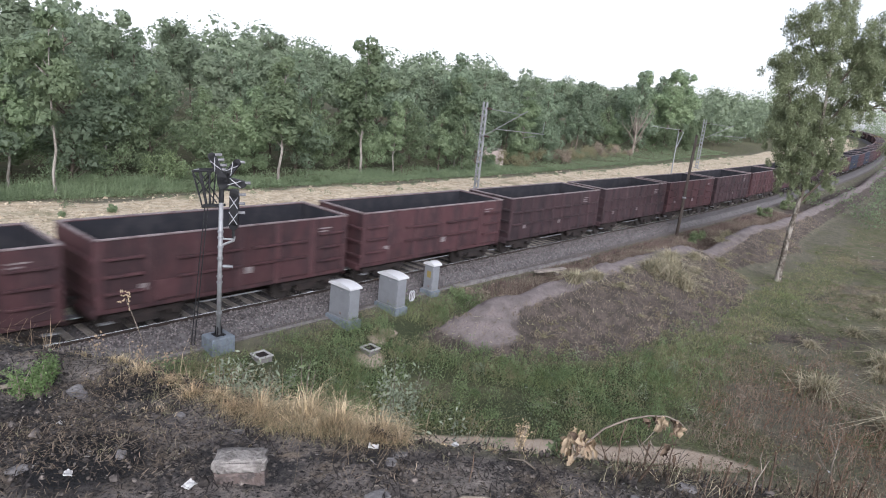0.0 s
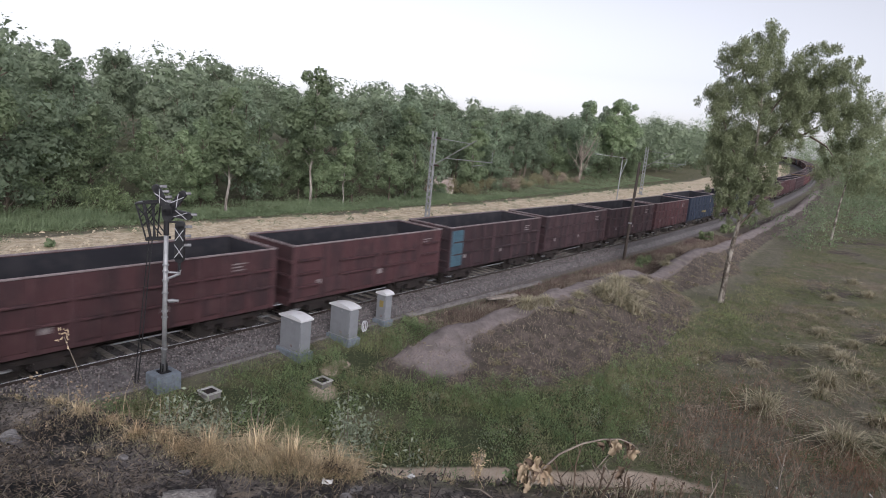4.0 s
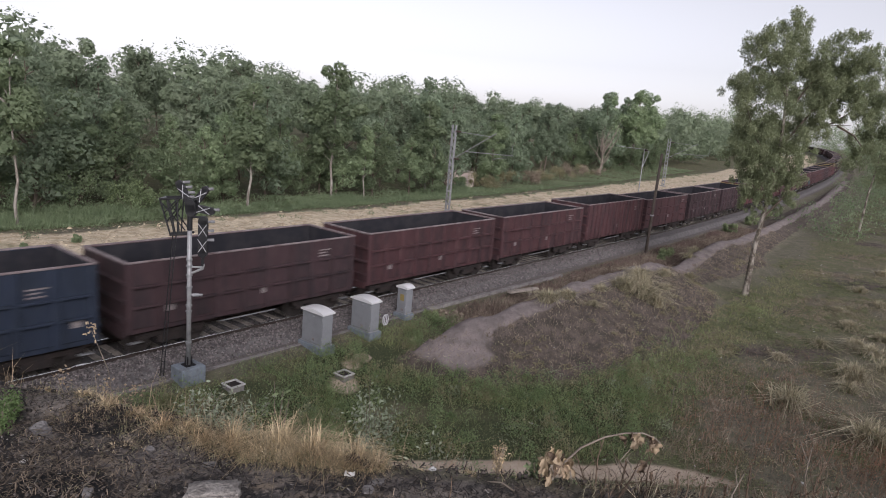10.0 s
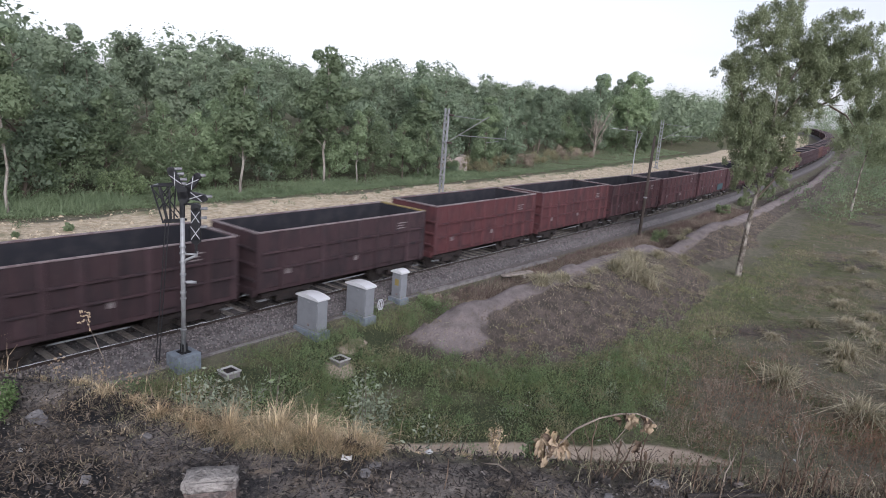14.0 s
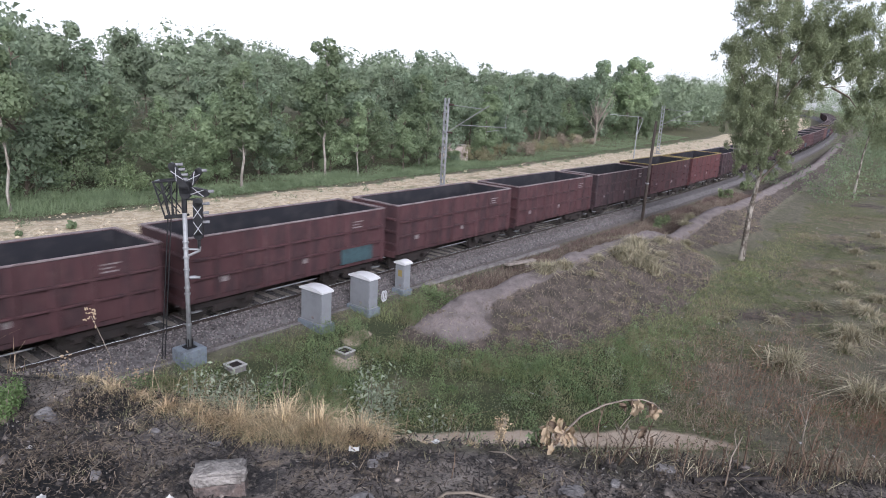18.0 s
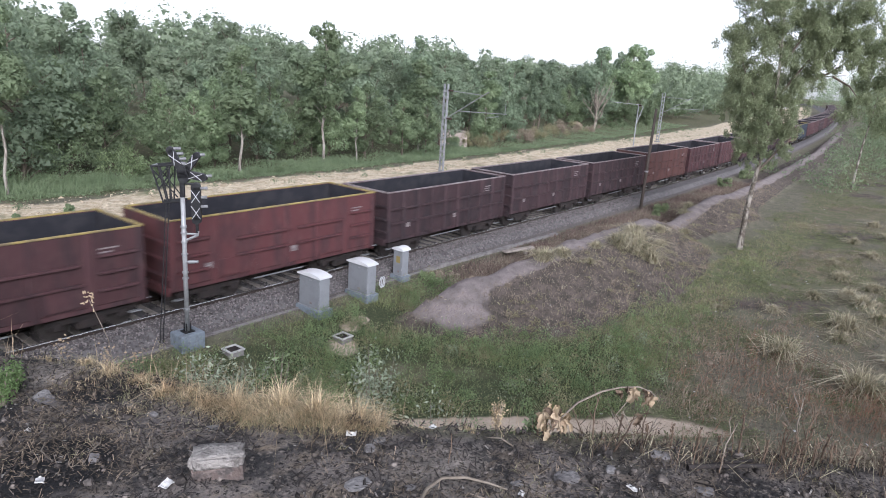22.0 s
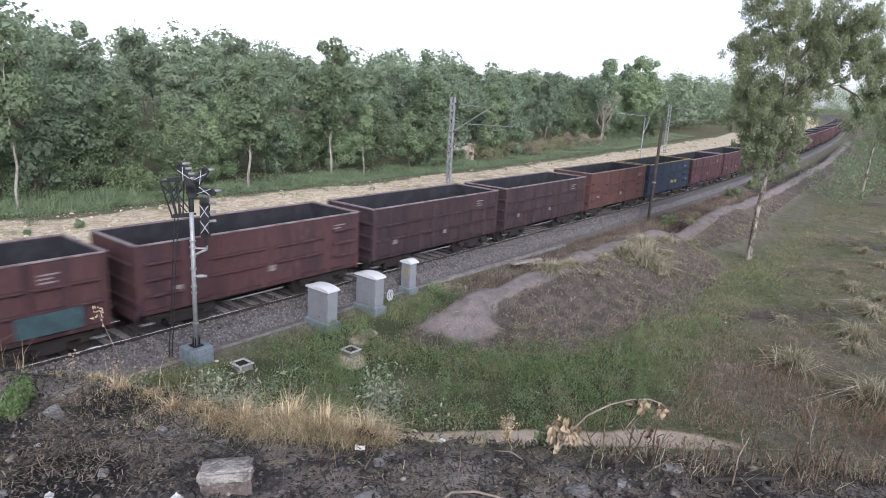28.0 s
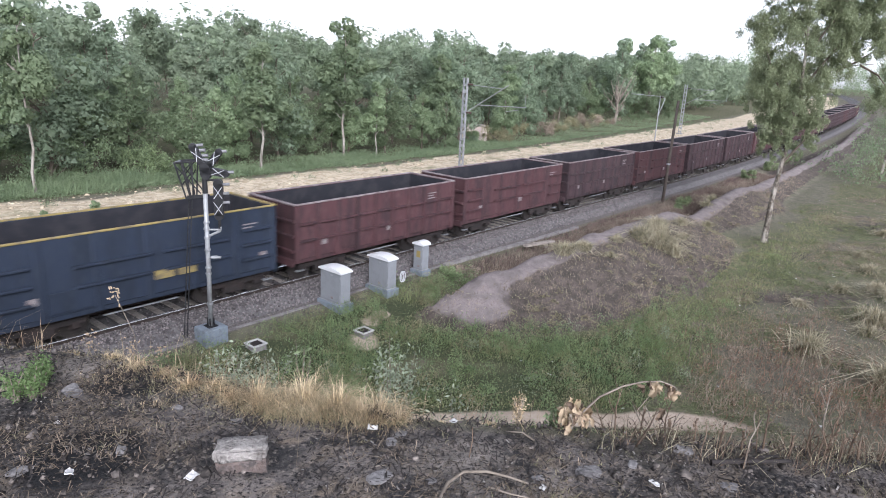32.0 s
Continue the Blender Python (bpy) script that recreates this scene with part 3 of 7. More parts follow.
def build_ground():
    xs = spaced((-3000, -400, 400), (-400, -60, 40), (-60, -8, 4), (-8, -1, 0.5), (-1, 6, 0.11), (6, 46, 0.28), (48, 130, 1.5), (130, 400, 10), (400, 3200, 200))
    ys = spaced((-3000, -400, 400), (-400, -60, 40), (-60, -27, 3), (-27, -22.6, 0.5), (-22.6, -15, 0.11), (-15, 4, 0.26), (4, 30, 1.0), (30, 100, 5), (100, 400, 30), (400, 3200, 200))
    X, Y = np.meshgrid(xs, ys, indexing="ij")
    Z = height(X, Y)
    V = np.stack([X, Y, Z], -1).reshape(-1, 3)
    nx, ny = len(xs), len(ys)
    i = np.arange(nx * ny).reshape(nx, ny)
    F = np.stack([i[:-1, :-1], i[1:, :-1], i[1:, 1:], i[:-1, 1:]], -1).reshape(-1, 4)
    me = np_mesh("ground", V, F)
    x, y = V[:, 0], V[:, 1]
    v = y - offset(x)
    d = brink(x, y)
    hr, crest = ridge(x, y)
    low = np.clip(d * 2, 0, 1)
    masks = {}
    masks["ash"] = np.clip(0.5 - d * 2.2 + 0.15 * wob(x, y, 2.0, 8), 0, 1) * (1 - (0.3 + 0.3 * wob(x, y, 4.0, 54)) * np.clip((x - 1.5) / 0.7, 0, 1) * (d < 0.2))
    masks["sand"] = np.clip(np.minimum((v - 6) / 2, (22.5 - v) / 2.5) + 0.35 * wob(x, y, 0.45, 9), 0, 1) * np.clip((420 - x) / 50, 0, 1)
    # the foot path under the bank
    pd = np.abs(lane(x, y))
    masks["path"] = np.clip(1.2 - pd / (0.52 + 0.2 * np.clip((x - 15) / 3, 0, 1)) + 0.25 * wob(x, y, 1.5, 10), 0, 1) * low * np.clip((20.6 - x) / 1.5, 0.2, 1)
    for sx, sy, sr in ((15.3, -5.7, 0.7), (16.4, -4.9, 0.5), (17.3, -4.6, 0.45)):    # trodden soil round the chambers
        masks["path"] = np.maximum(masks["path"], np.clip(1.3 - np.hypot(x - sx, y - sy) / sr + 0.3 * wob(x, y, 3.0, 51), 0, 1))
    masks["clay"] = np.clip(crest * (1.9 + 0.6 * wob(x, y, 1.1, 30) + 0.6 * wob(x, y, 3.7, 32)) + np.clip((20.9 + 2.4 * np.clip(hr - 0.5, 0, 1) - x + 1.1 * wob(x, y, 1.9, 33) + 0.7 * wob(x, y, 5.1, 35)) / 1.6, 0, 1) * np.clip(hr * 2.4 - 0.4 + 0.25 * wob(x, y, 2.6, 34), 0, 1), 0, 1)
    masks["dry"] = np.clip(hr * 5 - 0.1 + 0.5 * np.clip((x - 24) / 10, 0, 1) * np.clip((-11 - v) / 3, 0, 1) * (0.7 + wob(x, y, 0.5, 11)) + np.clip(1 - np.abs(v + 4.6) / 1.6, 0, 1) * np.clip((x - 22) / 4, 0, 1), 0, 1)
    masks["green"] = np.clip(np.clip((-2.8 - v) / 1.0, 0, 1) * np.clip((27 - x + 0.8 * (-9 - v)) / 6, 0, 1) * np.clip((np.arctan2(y + 21.37, x) - 0.22 + 0.05 * wob(x, y, 0.9, 41)) / 0.14, 0, 1) + np.clip(1 - np.abs(v + 13.2) / 1.9, 0, 1) * np.clip((x - 20) / 6, 0, 1) + np.clip((v - 20.5) / 3, 0, 1) + 0.62 * np.clip((x - 30) / 10, 0, 1) * np.clip((-9.5 - v) / 3, 0, 1) * (0.7 + 0.9 * wob(x, y, 0.35, 12) + 0.5 * wob(x, y, 1.2, 52)) + 0.9 * np.clip(0.35 + wob(x, y, 0.75, 50), 0, 1) * np.clip((-9.5 - v) / 2, 0, 1) * np.clip((x - 17) / 4, 0, 1), 0, 1) * low * np.clip(1.3 - hr * 5, 0, 1)
    masks["rank"] = np.clip((-3.1 - v) / 0.8, 0, 1) * np.clip((27 - x + 0.8 * (-9 - v)) / 6, 0, 1) * np.clip((np.arctan2(y + 21.37, x) - 0.27 + 0.06 * wob(x, y, 0.9, 41)) / 0.1, 0, 1) * np.clip((d - 4.5) / 1.5, 0, 1) * np.clip(1 - hr * 6, 0, 1) * np.clip(0.75 + 0.5 * wob(x, y, 0.8, 55), 0, 1)
    masks["soot"] = np.maximum(np.exp(-((x - 0.95) ** 2 + (y + 18.85) ** 2) / 0.12), np.exp(-((x - 1.42) ** 2 + (y + 18.3) ** 2) / 0.06)) + 0.25 * wob(x, y, 3.1, 71)
    masks["grit"] = np.clip((2.9 - np.abs(v)) / 0.5, 0, 1)
    for name, value in masks.items():
        a = me.attributes.new(name, "FLOAT", "POINT")
        a.data.foreach_set("value", value.astype(np.float32))
    ob = meshpart("ground", me, "earth", smooth=True)
    return tagged(ob, "uneven ground of burnt soil, weeds, dry earth and pale sand", "ground", kind="structure")


build_ground()


# ---- railway ----
def sweep(profile, s0, s1, step):
    """A closed profile (across, up) carried along the railway."""
    bm = bmesh.new()
    n = max(1, int(math.ceil((s1 - s0) / step)))
    rings = []
    for i in range(n + 1):
        x, y, a = on_track(s0 + (s1 - s0) * i / n)
        h = float(rise(x))
        rings.append([bm.verts.new((x - math.sin(a) * c, y + math.cos(a) * c, z + h)) for c, z in profile])
    k = len(profile)
    for a, b in zip(rings, rings[1:]):
        for j in range(k):
            bm.faces.new((a[j], b[j], b[(j + 1) % k], a[(j + 1) % k]))
    bm.faces.new(rings[0][::-1])
    bm.faces.new(rings[-1])
    bmesh.ops.recalc_face_normals(bm, faces=bm.faces)
    return bm


def build_track():
    bed = part("ballast_bed", sweep([(-2.35, -0.62), (-2.15, -0.42), (-1.85, -0.18), (-1.0, -0.1), (-0.95, -0.16), (-0.8, -0.215), (0.8, -0.215), (0.95, -0.16), (1.0, -0.1), (1.8, -0.2), (2.9, -0.75), (0, -0.9)], -60, 1000, 4.0), "ballast")
    tagged(bed, "grey crushed stone ballast bed under the rails", "ballast", kind="structure")
    for side in (-1, 1):
        c = side * 0.873
        prof = [(c - 0.075, -0.172), (c - 0.075, -0.155), (c - 0.01, -0.13), (c - 0.01, -0.045), (c - 0.034, -0.035), (c - 0.034, -0.006), (c + 0.034, -0.006), (c + 0.034, -0.035), (c + 0.01, -0.045), (c + 0.01, -0.13), (c + 0.075, -0.155), (c + 0.075, -0.172)]
        r = part("rail", sweep(prof, -60, 1000, 4.0), "rail")
        tagged(r, "rusty steel rail with a worn bright head", "rail", "rails of the line", kind="structure")
        part("rail_head", sweep([(c - 0.036, -0.02), (c - 0.03, 0.0), (c + 0.03, 0.0), (c + 0.036, -0.02)], -60, 1000, 4.0), "railtop", r, "polished running surface")
    me = None
    for i in range(300):
        s = -14 + i * 0.65
        x, y, a = on_track(s)
        if me is None:
            bm = boxed(-0.13, 0.13, -1.375, 1.375, -0.36, -0.175, bevel=0.02)
            first = part("sleeper", bm, "sleeper", bed)
            me = first.data
            ob = first
        else:
            ob = meshpart("sleeper", me, "sleeper", bed)
        ob.matrix_basis = pose(x, y, float(rise(x)), 0, 0, math.degrees(a))
    # loose chips on the shoulders
    rng = np.random.default_rng(4)
    n = 15000
    s = 2 + 50 * rng.random(n) ** 1.3
    c = np.where(rng.random(n) < 0.86, rng.uniform(-2.42, -1.0, n), rng.uniform(-0.75, 0.75, n))
    zz = np.interp(c, [-2.6, -2.35, -2.15, -1.85, -1.0, -0.95, -0.8, 1.3], [-0.62, -0.58, -0.42, -0.18, -0.1, -0.16, -0.215, -0.215])
    base = np.array([[1, 0, 0], [-1, 0, 0], [0, 1, 0], [0, -1, 0], [0, 0, 1], [0, 0, -1]], float)
    tri = np.array([[0, 2, 4], [2, 1, 4], [1, 3, 4], [3, 0, 4], [2, 0, 5], [1, 2, 5], [3, 1, 5], [0, 3, 5]])
    size = rng.uniform(0.026, 0.056, (n, 1, 1)) * rng.uniform(0.6, 1.2, (n, 6, 1))
    q = rng.normal(size=(n, 3, 3))
    q, _ = np.linalg.qr(q)
    P = np.einsum("nij,kj->nki", q, base) * size + np.stack([s, c + offset(s), zz + 0.01], -1)[:, None, :]
    F = (tri[None] + (np.arange(n) * 6)[:, None, None]).reshape(-1, 3)
    st = meshpart("ballast_chips", np_mesh("ballast_chips", P.reshape(-1, 3), F), "stone")
    tagged(st, "loose grey ballast chips on the track shoulder", "ballast", kind="stuff")
    kerb = part("cess_kerb", sweep([(-2.6, -0.95), (-2.6, -0.5), (-2.46, -0.5), (-2.46, -0.95)], -20, 24, 4.0), "kerbstone")
    tagged(kerb, "low concrete kerb along the foot of the ballast", "kerb", kind="structure")


build_track()

# ---- train ----
WAGON, BODY = 10.713, 9.784
WAGON_KINDS = {}


def build_wagon(key, paint, ribbed, height_top, extras):
    """An empty open coal wagon, built once for each look."""
    root = empty("coal_wagon")
    L, W, z0, z1 = BODY / 2, 1.47, 1.02, height_top
    part("underframe", boxed(-L, L, -0.42, 0.42, 0.72, 1.0, bevel=0.02), "under", root)
    part("floor", boxed(-L + 0.03, L - 0.03, -W + 0.06, W - 0.06, 1.0, 1.07), "coal", root, "floor black with coal dust")
    for s in (-1, 1):
        part("sole_bar", boxed(-L, L, s * (W - 0.1) - 0.07, s * (W - 0.1) + 0.07, 0.84, 1.0, bevel=0.01), paint, root)
        bm = boxed(-L, L, min(s * W, s * (W - 0.05)), max(s * W, s * (W - 0.05)), z0, z1 - 0.03)
        wall = part("side_wall", bm, paint, root)
        part("wall_lining", boxed(-L + 0.05, L - 0.05, min(s * (W - 0.054), s * (W - 0.075)), max(s * (W - 0.054), s * (W - 0.075)), 1.075, z1 - 0.05), "inner", root, "coal-blackened inside of the wall")
        part("top_coping", boxed(-L - 0.02, L + 0.02, min(s * (W - 0.055), s * (W + 0.035)), max(s * (W - 0.055), s * (W + 0.035)), z1 - 0.03, z1 + 0.03, bevel=0.012), "yellow" if "yellow_rim" in extras else "rim", root, "worn coping rail")
        bays = {True: 15, False: 9, None: 6}[ribbed]      # close ribs, stiffened panels, or a plain sheet
        posts = [(-L + 0.09) + (2 * L - 0.18) * k / bays for k in range(bays + 1)]
        for k, px in enumerate(posts):
            w = 0.055 if ribbed else 0.085
            depth = 0.05 if ribbed is None else 0.10
            bm = bmesh.new()
            y0, y1 = (W + 0.002) * s, (W + depth) * s
            vs = [bm.verts.new(c) for c in ((px - w * 1.5, y0, z0 - 0.12), (px + w * 1.5, y0, z0 - 0.12), (px + w, y1, z0 - 0.12), (px - w, y1, z0 - 0.12), (px - w * 1.5, y0, z1 - 0.04), (px + w * 1.5, y0, z1 - 0.04), (px + w, y1 - s * 0.03, z1 - 0.04), (px - w, y1 - s * 0.03, z1 - 0.04))]
            for f in ((0, 1, 5, 4), (1, 2, 6, 5), (2, 3, 7, 6), (3, 0, 4, 7), (4, 5, 6, 7), (3, 2, 1, 0)):
                bm.faces.new([vs[j] for j in f])
            bmesh.ops.recalc_face_normals(bm, faces=bm.faces)
            part("stanchion", bm, paint, root)
        def stiffener(lo, hi, zz):
            part("stiffener", boxed(lo, hi, min(s * (W + 0.002), s * (W + 0.12)), max(s * (W + 0.002), s * (W + 0.12)), zz - 0.045, zz + 0.045, bevel=0.015), paint, root)
        if ribbed is False and s < 0:
            for lo, hi in zip(posts, posts[1:]):
                for zz in (1.74, 2.42):
                    stiffener(lo + 0.1, hi - 0.1, zz)
        elif ribbed is None and s < 0:      # short ribs by the ends, long ones between
            for lo, hi in ((-L + 0.25, -L + 1.45), (L - 1.45, L - 0.25)):
                for zz in (1.5, 2.05, 2.6):
                    stiffener(lo, hi, zz)
            for lo, hi in ((-2.3, 0.1), (0.5, 2.9)):
                for zz in (1.78, 2.4):
                    stiffener(lo, hi, zz)
        for lo, hi in ((2, 3), (6, 7)):
            a, b = (posts[lo * bays // 9], posts[hi * bays // 9]) if ribbed is not None else (posts[lo * 2 // 3], posts[lo * 2 // 3 + 1])
            d = part("flap_door", boxed(a + 0.14, b - 0.14, min(s * (W + 0.003), s * (W + 0.035)), max(s * (W + 0.003), s * (W + 0.035)), 1.08, 1.72, bevel=0.01), paint, root)
        # lettering too worn to read
        bm = bmesh.new()
        mid = posts[len(posts) * 3 // 4] + 0.2
        yy = s * (W + 0.004)
        for k, (a, b, zz, hh) in enumerate(((0.1, 0.7, 2.78, 0.05), (0.1, 0.5, 2.66, 0.05), (0.1, 0.62, 2.54, 0.05))):
            box(bm, mid + a, mid + b, min(yy, yy + s * 0.004), max(yy, yy + s * 0.004), zz, zz + hh)
        part("marking", bm, "white", root, "faded white stencilled bars")
        for off in (-3.6, 0.2 if "yellow_marks" not in extras else 4.15):
            part("marking_plate", boxed(off, off + 0.32, min(yy, yy + s * 0.008), max(yy, yy + s * 0.008), 1.45, 1.68), "white", root, "small pale plate")
        if "yellow_marks" in extras:
            for off in (0.15, 0.95):
                part("warning_mark", boxed(off, off + 0.62, min(yy, yy + s * 0.09), max(yy, yy + s * 0.09), 1.5, 1.78), "yellow", root, "yellow square mark")
        for tag, mt in (("teal", "teal"), ("skyblue", "skyblue")):
            if tag in extras:
                lo, hi, z2, z3 = (2.25, 4.1, 1.04, 1.7) if tag == "teal" else (-L + 0.03, -L + 1.05, 1.1, 3.05)
                part("repair_panel", boxed(lo, hi, min(yy, yy + s * 0.11), max(yy, yy + s * 0.11), z2, z3, bevel=0.01), mt, root, "odd-coloured replaced panel")
    for e in (-1, 1):
        x = e * L
        bm = boxed(min(x, x - e * 0.05), max(x, x - e * 0.05), -W + 0.05, W - 0.05, z0, z1 - 0.03)
        part("end_wall", bm, paint, root)
        part("wall_lining", boxed(min(x - e * 0.054, x - e * 0.075), max(x - e * 0.054, x - e * 0.075), -W + 0.08, W - 0.08, 1.075, z1 - 0.05), "inner", root, "coal-blackened inside of the end")
        part("end_coping", boxed(min(x + e * 0.05, x - e * 0.06), max(x + e * 0.05, x - e * 0.06), -W - 0.035, W + 0.035, z1 - 0.032, z1 + 0.034, bevel=0.012), "yellow" if "yellow_rim" in extras or ("yellow_end" in extras and e > 0) else "rim", root, "worn coping rail")
        for zz in (1.35, 1.95, 2.55):
            part("end_rib", boxed(min(x + e * 0.002, x + e * 0.09), max(x + e * 0.002, x + e * 0.09), -W + 0.04, W - 0.04, zz - 0.06, zz + 0.06, bevel=0.02), paint, root)
        part("end_sill", boxed(min(x, x + e * 0.1), max(x, x + e * 0.1), -W + 0.05, W - 0.05, 0.72, 1.02, bevel=0.02), paint, root)
        # added pale step plates on hangers, imitating bright rail glints below the body
        for s in (-1, 1):
            part("step", boxed(min(x - e * 0.5, x - e * 0.12), max(x - e * 0.5, x - e * 0.12), s * 1.36 - 0.09, s * 1.36 + 0.09, 0.5, 0.535, bevel=0.008), "galv", root, "pale steel step, added for bright glints under the wagon")
            part("step_hanger", boxed(min(x - e * 0.34, x - e * 0.28), max(x - e * 0.34, x - e * 0.28), s * 1.36 - 0.03, s * 1.36 + 0.03, 0.53, 0.84), "under", root)
        bm = boxed(min(x, x + e * 0.36), max(x, x + e * 0.36), -0.11, 0.11, 0.98 - 0.13, 0.98 + 0.1, bevel=0.03)
        box(bm, min(x + e * 0.26, x + e * 0.46), max(x + e * 0.26, x + e * 0.46), -0.19, 0.19, 0.78, 1.14, bevel=0.05)
        part("coupler", bm, "under", root)
        bx = e * 3.262
        bm = bmesh.new()
        for s in (-1, 1):
            y = s * 1.12
            box(bm, bx - 1.3, bx + 1.3, y - 0.09, y + 0.09, 0.52, 0.72, bevel=0.03)
            box(bm, bx - 0.45, bx + 0.45, y - 0.1, y + 0.1, 0.26, 0.6, bevel=0.04)
            for ax in (-1, 1):
                box(bm, bx + ax * 1.0 - 0.17, bx + ax * 1.0 + 0.17, y - 0.11, y + 0.11, 0.36, 0.66, bevel=0.04)
        box(bm, bx - 0.25, bx + 0.25, -1.1, 1.1, 0.42, 0.7, bevel=0.03)
        bogie = part("bogie", bm, "under", root, "grimy cast steel bogie")
        for ax in (-1, 1):
            wx = bx + ax * 1.0
            bm = rodded((wx, -0.9, 0.5), (wx, 0.9, 0.5), 0.09, sides=10)
            part("axle", bm, "under", bogie)
            for s in (-1, 1):
                bm = rodded((wx, s * 0.80, 0.5), (wx, s * 0.93, 0.5), 0.5, sides=24)
                rod(bm, (wx, s * 0.77, 0.5), (wx, s * 0.80, 0.5), 0.53, sides=24)
                rod(bm, (wx, s * 0.93, 0.5), (wx, s * 0.98, 0.5), 0.14, sides=12)
                part("wheel", bm, "tread", bogie)
    # added pale bar, imitating the far rail's glint under the wagon
    part("brake_lever", boxed(-1.5, 0.9, -1.44, -1.4, 0.66, 0.7), "galv", root, "pale bar added under the side for the rail's bright glint")
    part("brake_cylinder", rodded((-0.5, -0.35, 0.58), (0.35, -0.35, 0.58), 0.17, sides=12), "under", root)
    WAGON_KINDS[key] = root
    return root


LOOKS = {
    "brown": ("paint_brown", False, 3.22, (), "maroon open coal wagon, empty, dusty, with a worn rim"),
    "dark": ("paint_dark", False, 3.22, (), "soot-darkened maroon open coal wagon, empty, on the line"),
    "tall": ("paint_brown", True, 3.36, (), "tall maroon ribbed-side open coal wagon, empty"),
    "red": ("paint_red", False, 3.36, (), "freshly painted oxide-red open coal wagon, empty"),
    "redrib": ("paint_red", True, 3.36, (), "oxide-red ribbed-side open coal wagon, empty"),
    "blue": ("paint_blue", False, 3.36, ("yellow_marks",), "navy blue open coal wagon with yellow squares on its side"),
    "plainred": ("paint_rust", None, 3.36, (), "tall smooth-sided rust-orange open coal wagon, empty"),
    "ochrebrown": ("paint_brown", None, 3.36, ("yellow_rim",), "maroon open coal wagon with a yellow top rail, empty"),
    "ochrered": ("paint_red", None, 3.36, ("yellow_rim",), "oxide-red open coal wagon with a yellow top rail, empty"),
    "ochreend": ("paint_dark", False, 3.22, ("yellow_end",), "soot-darkened open coal wagon with a yellow end rail"),
    "plain": ("paint_brown", None, 3.22, (), "smooth-sided maroon open coal wagon with short ribs, empty"),
    "bluestripe": ("paint_blue", None, 3.36, ("yellow_marks", "yellow_rim"), "navy blue open coal wagon with a yellow top rail"),
    "teal": ("paint_brown", False, 3.22, ("teal",), "maroon open coal wagon with a teal replaced side panel"),
    "skypanel": ("paint_dark", False, 3.22, ("skyblue",), "dark maroon open coal wagon with a bright blue end panel"),
}
ORDER = {9: "skypanel", 10: "dark", 11: "dark", 12: "brown", 13: "blue", 15: "blue", 22: "ochreend", 23: "red", 24: "red", 27: "teal", 31: "ochrebrown", 32: "ochrered", 33: "dark", 34: "dark", 36: "plainred", 38: "teal", 39: "plain", 40: "dark", 41: "dark", 42: "plainred", 43: "bluestripe", 44: "brown"}
V0, SLOW, HEAD = 16.654, 0.1565, 6.87     # speed at the start, braking, far end of the first wagon
WAGONS = []


def build_far_wagon(key):
    """The wagons that stay far off: the same wagon in fewer, joined parts."""
    names = {"under": "running_gear", "tread": "wheelset", "inner": "wall_lining", "rim": "top_coping", "coal": "floor"}
    root = empty("coal_wagon")
    joined = {}
    for ob in WAGON_KINDS[key].children_recursive:
        mt = ob.data.materials[0]
        joined.setdefault(mt.name, (mt, bmesh.new()))[1].from_mesh(ob.data)
    for mt, bm in joined.values():
        kind = next((k for k, m in M.items() if m == mt), "")
        if kind in ("white", "galv"):
            bm.free()
            continue
        part(names.get(kind, "body"), bm, kind, root)
    return tagged(root, LOOKS[key][4], "coal wagon", "wagons of the train")


def build_train():
    rng = random.Random(11)
    far = {}
    for j in range(61):
        key = ORDER.get(j) or rng.choice(["brown", "brown", "dark", "dark", "brown", "dark", "tall", "plain"])
        if j > 54:
            key = ("brown", "dark", "dark")[j % 3]
            ob = copy_thing(far[key], Matrix()) if key in far else far.setdefault(key, build_far_wagon(key))
        elif key not in WAGON_KINDS:
            paint, ribbed, top, extras, label = LOOKS[key]
            ob = build_wagon(key, paint, ribbed, top, extras)
            tagged(ob, label, "coal wagon", "wagons of the train")
        else:
            ob = copy_thing(WAGON_KINDS[key], Matrix())
        WAGONS.append((j, ob))


build_train()


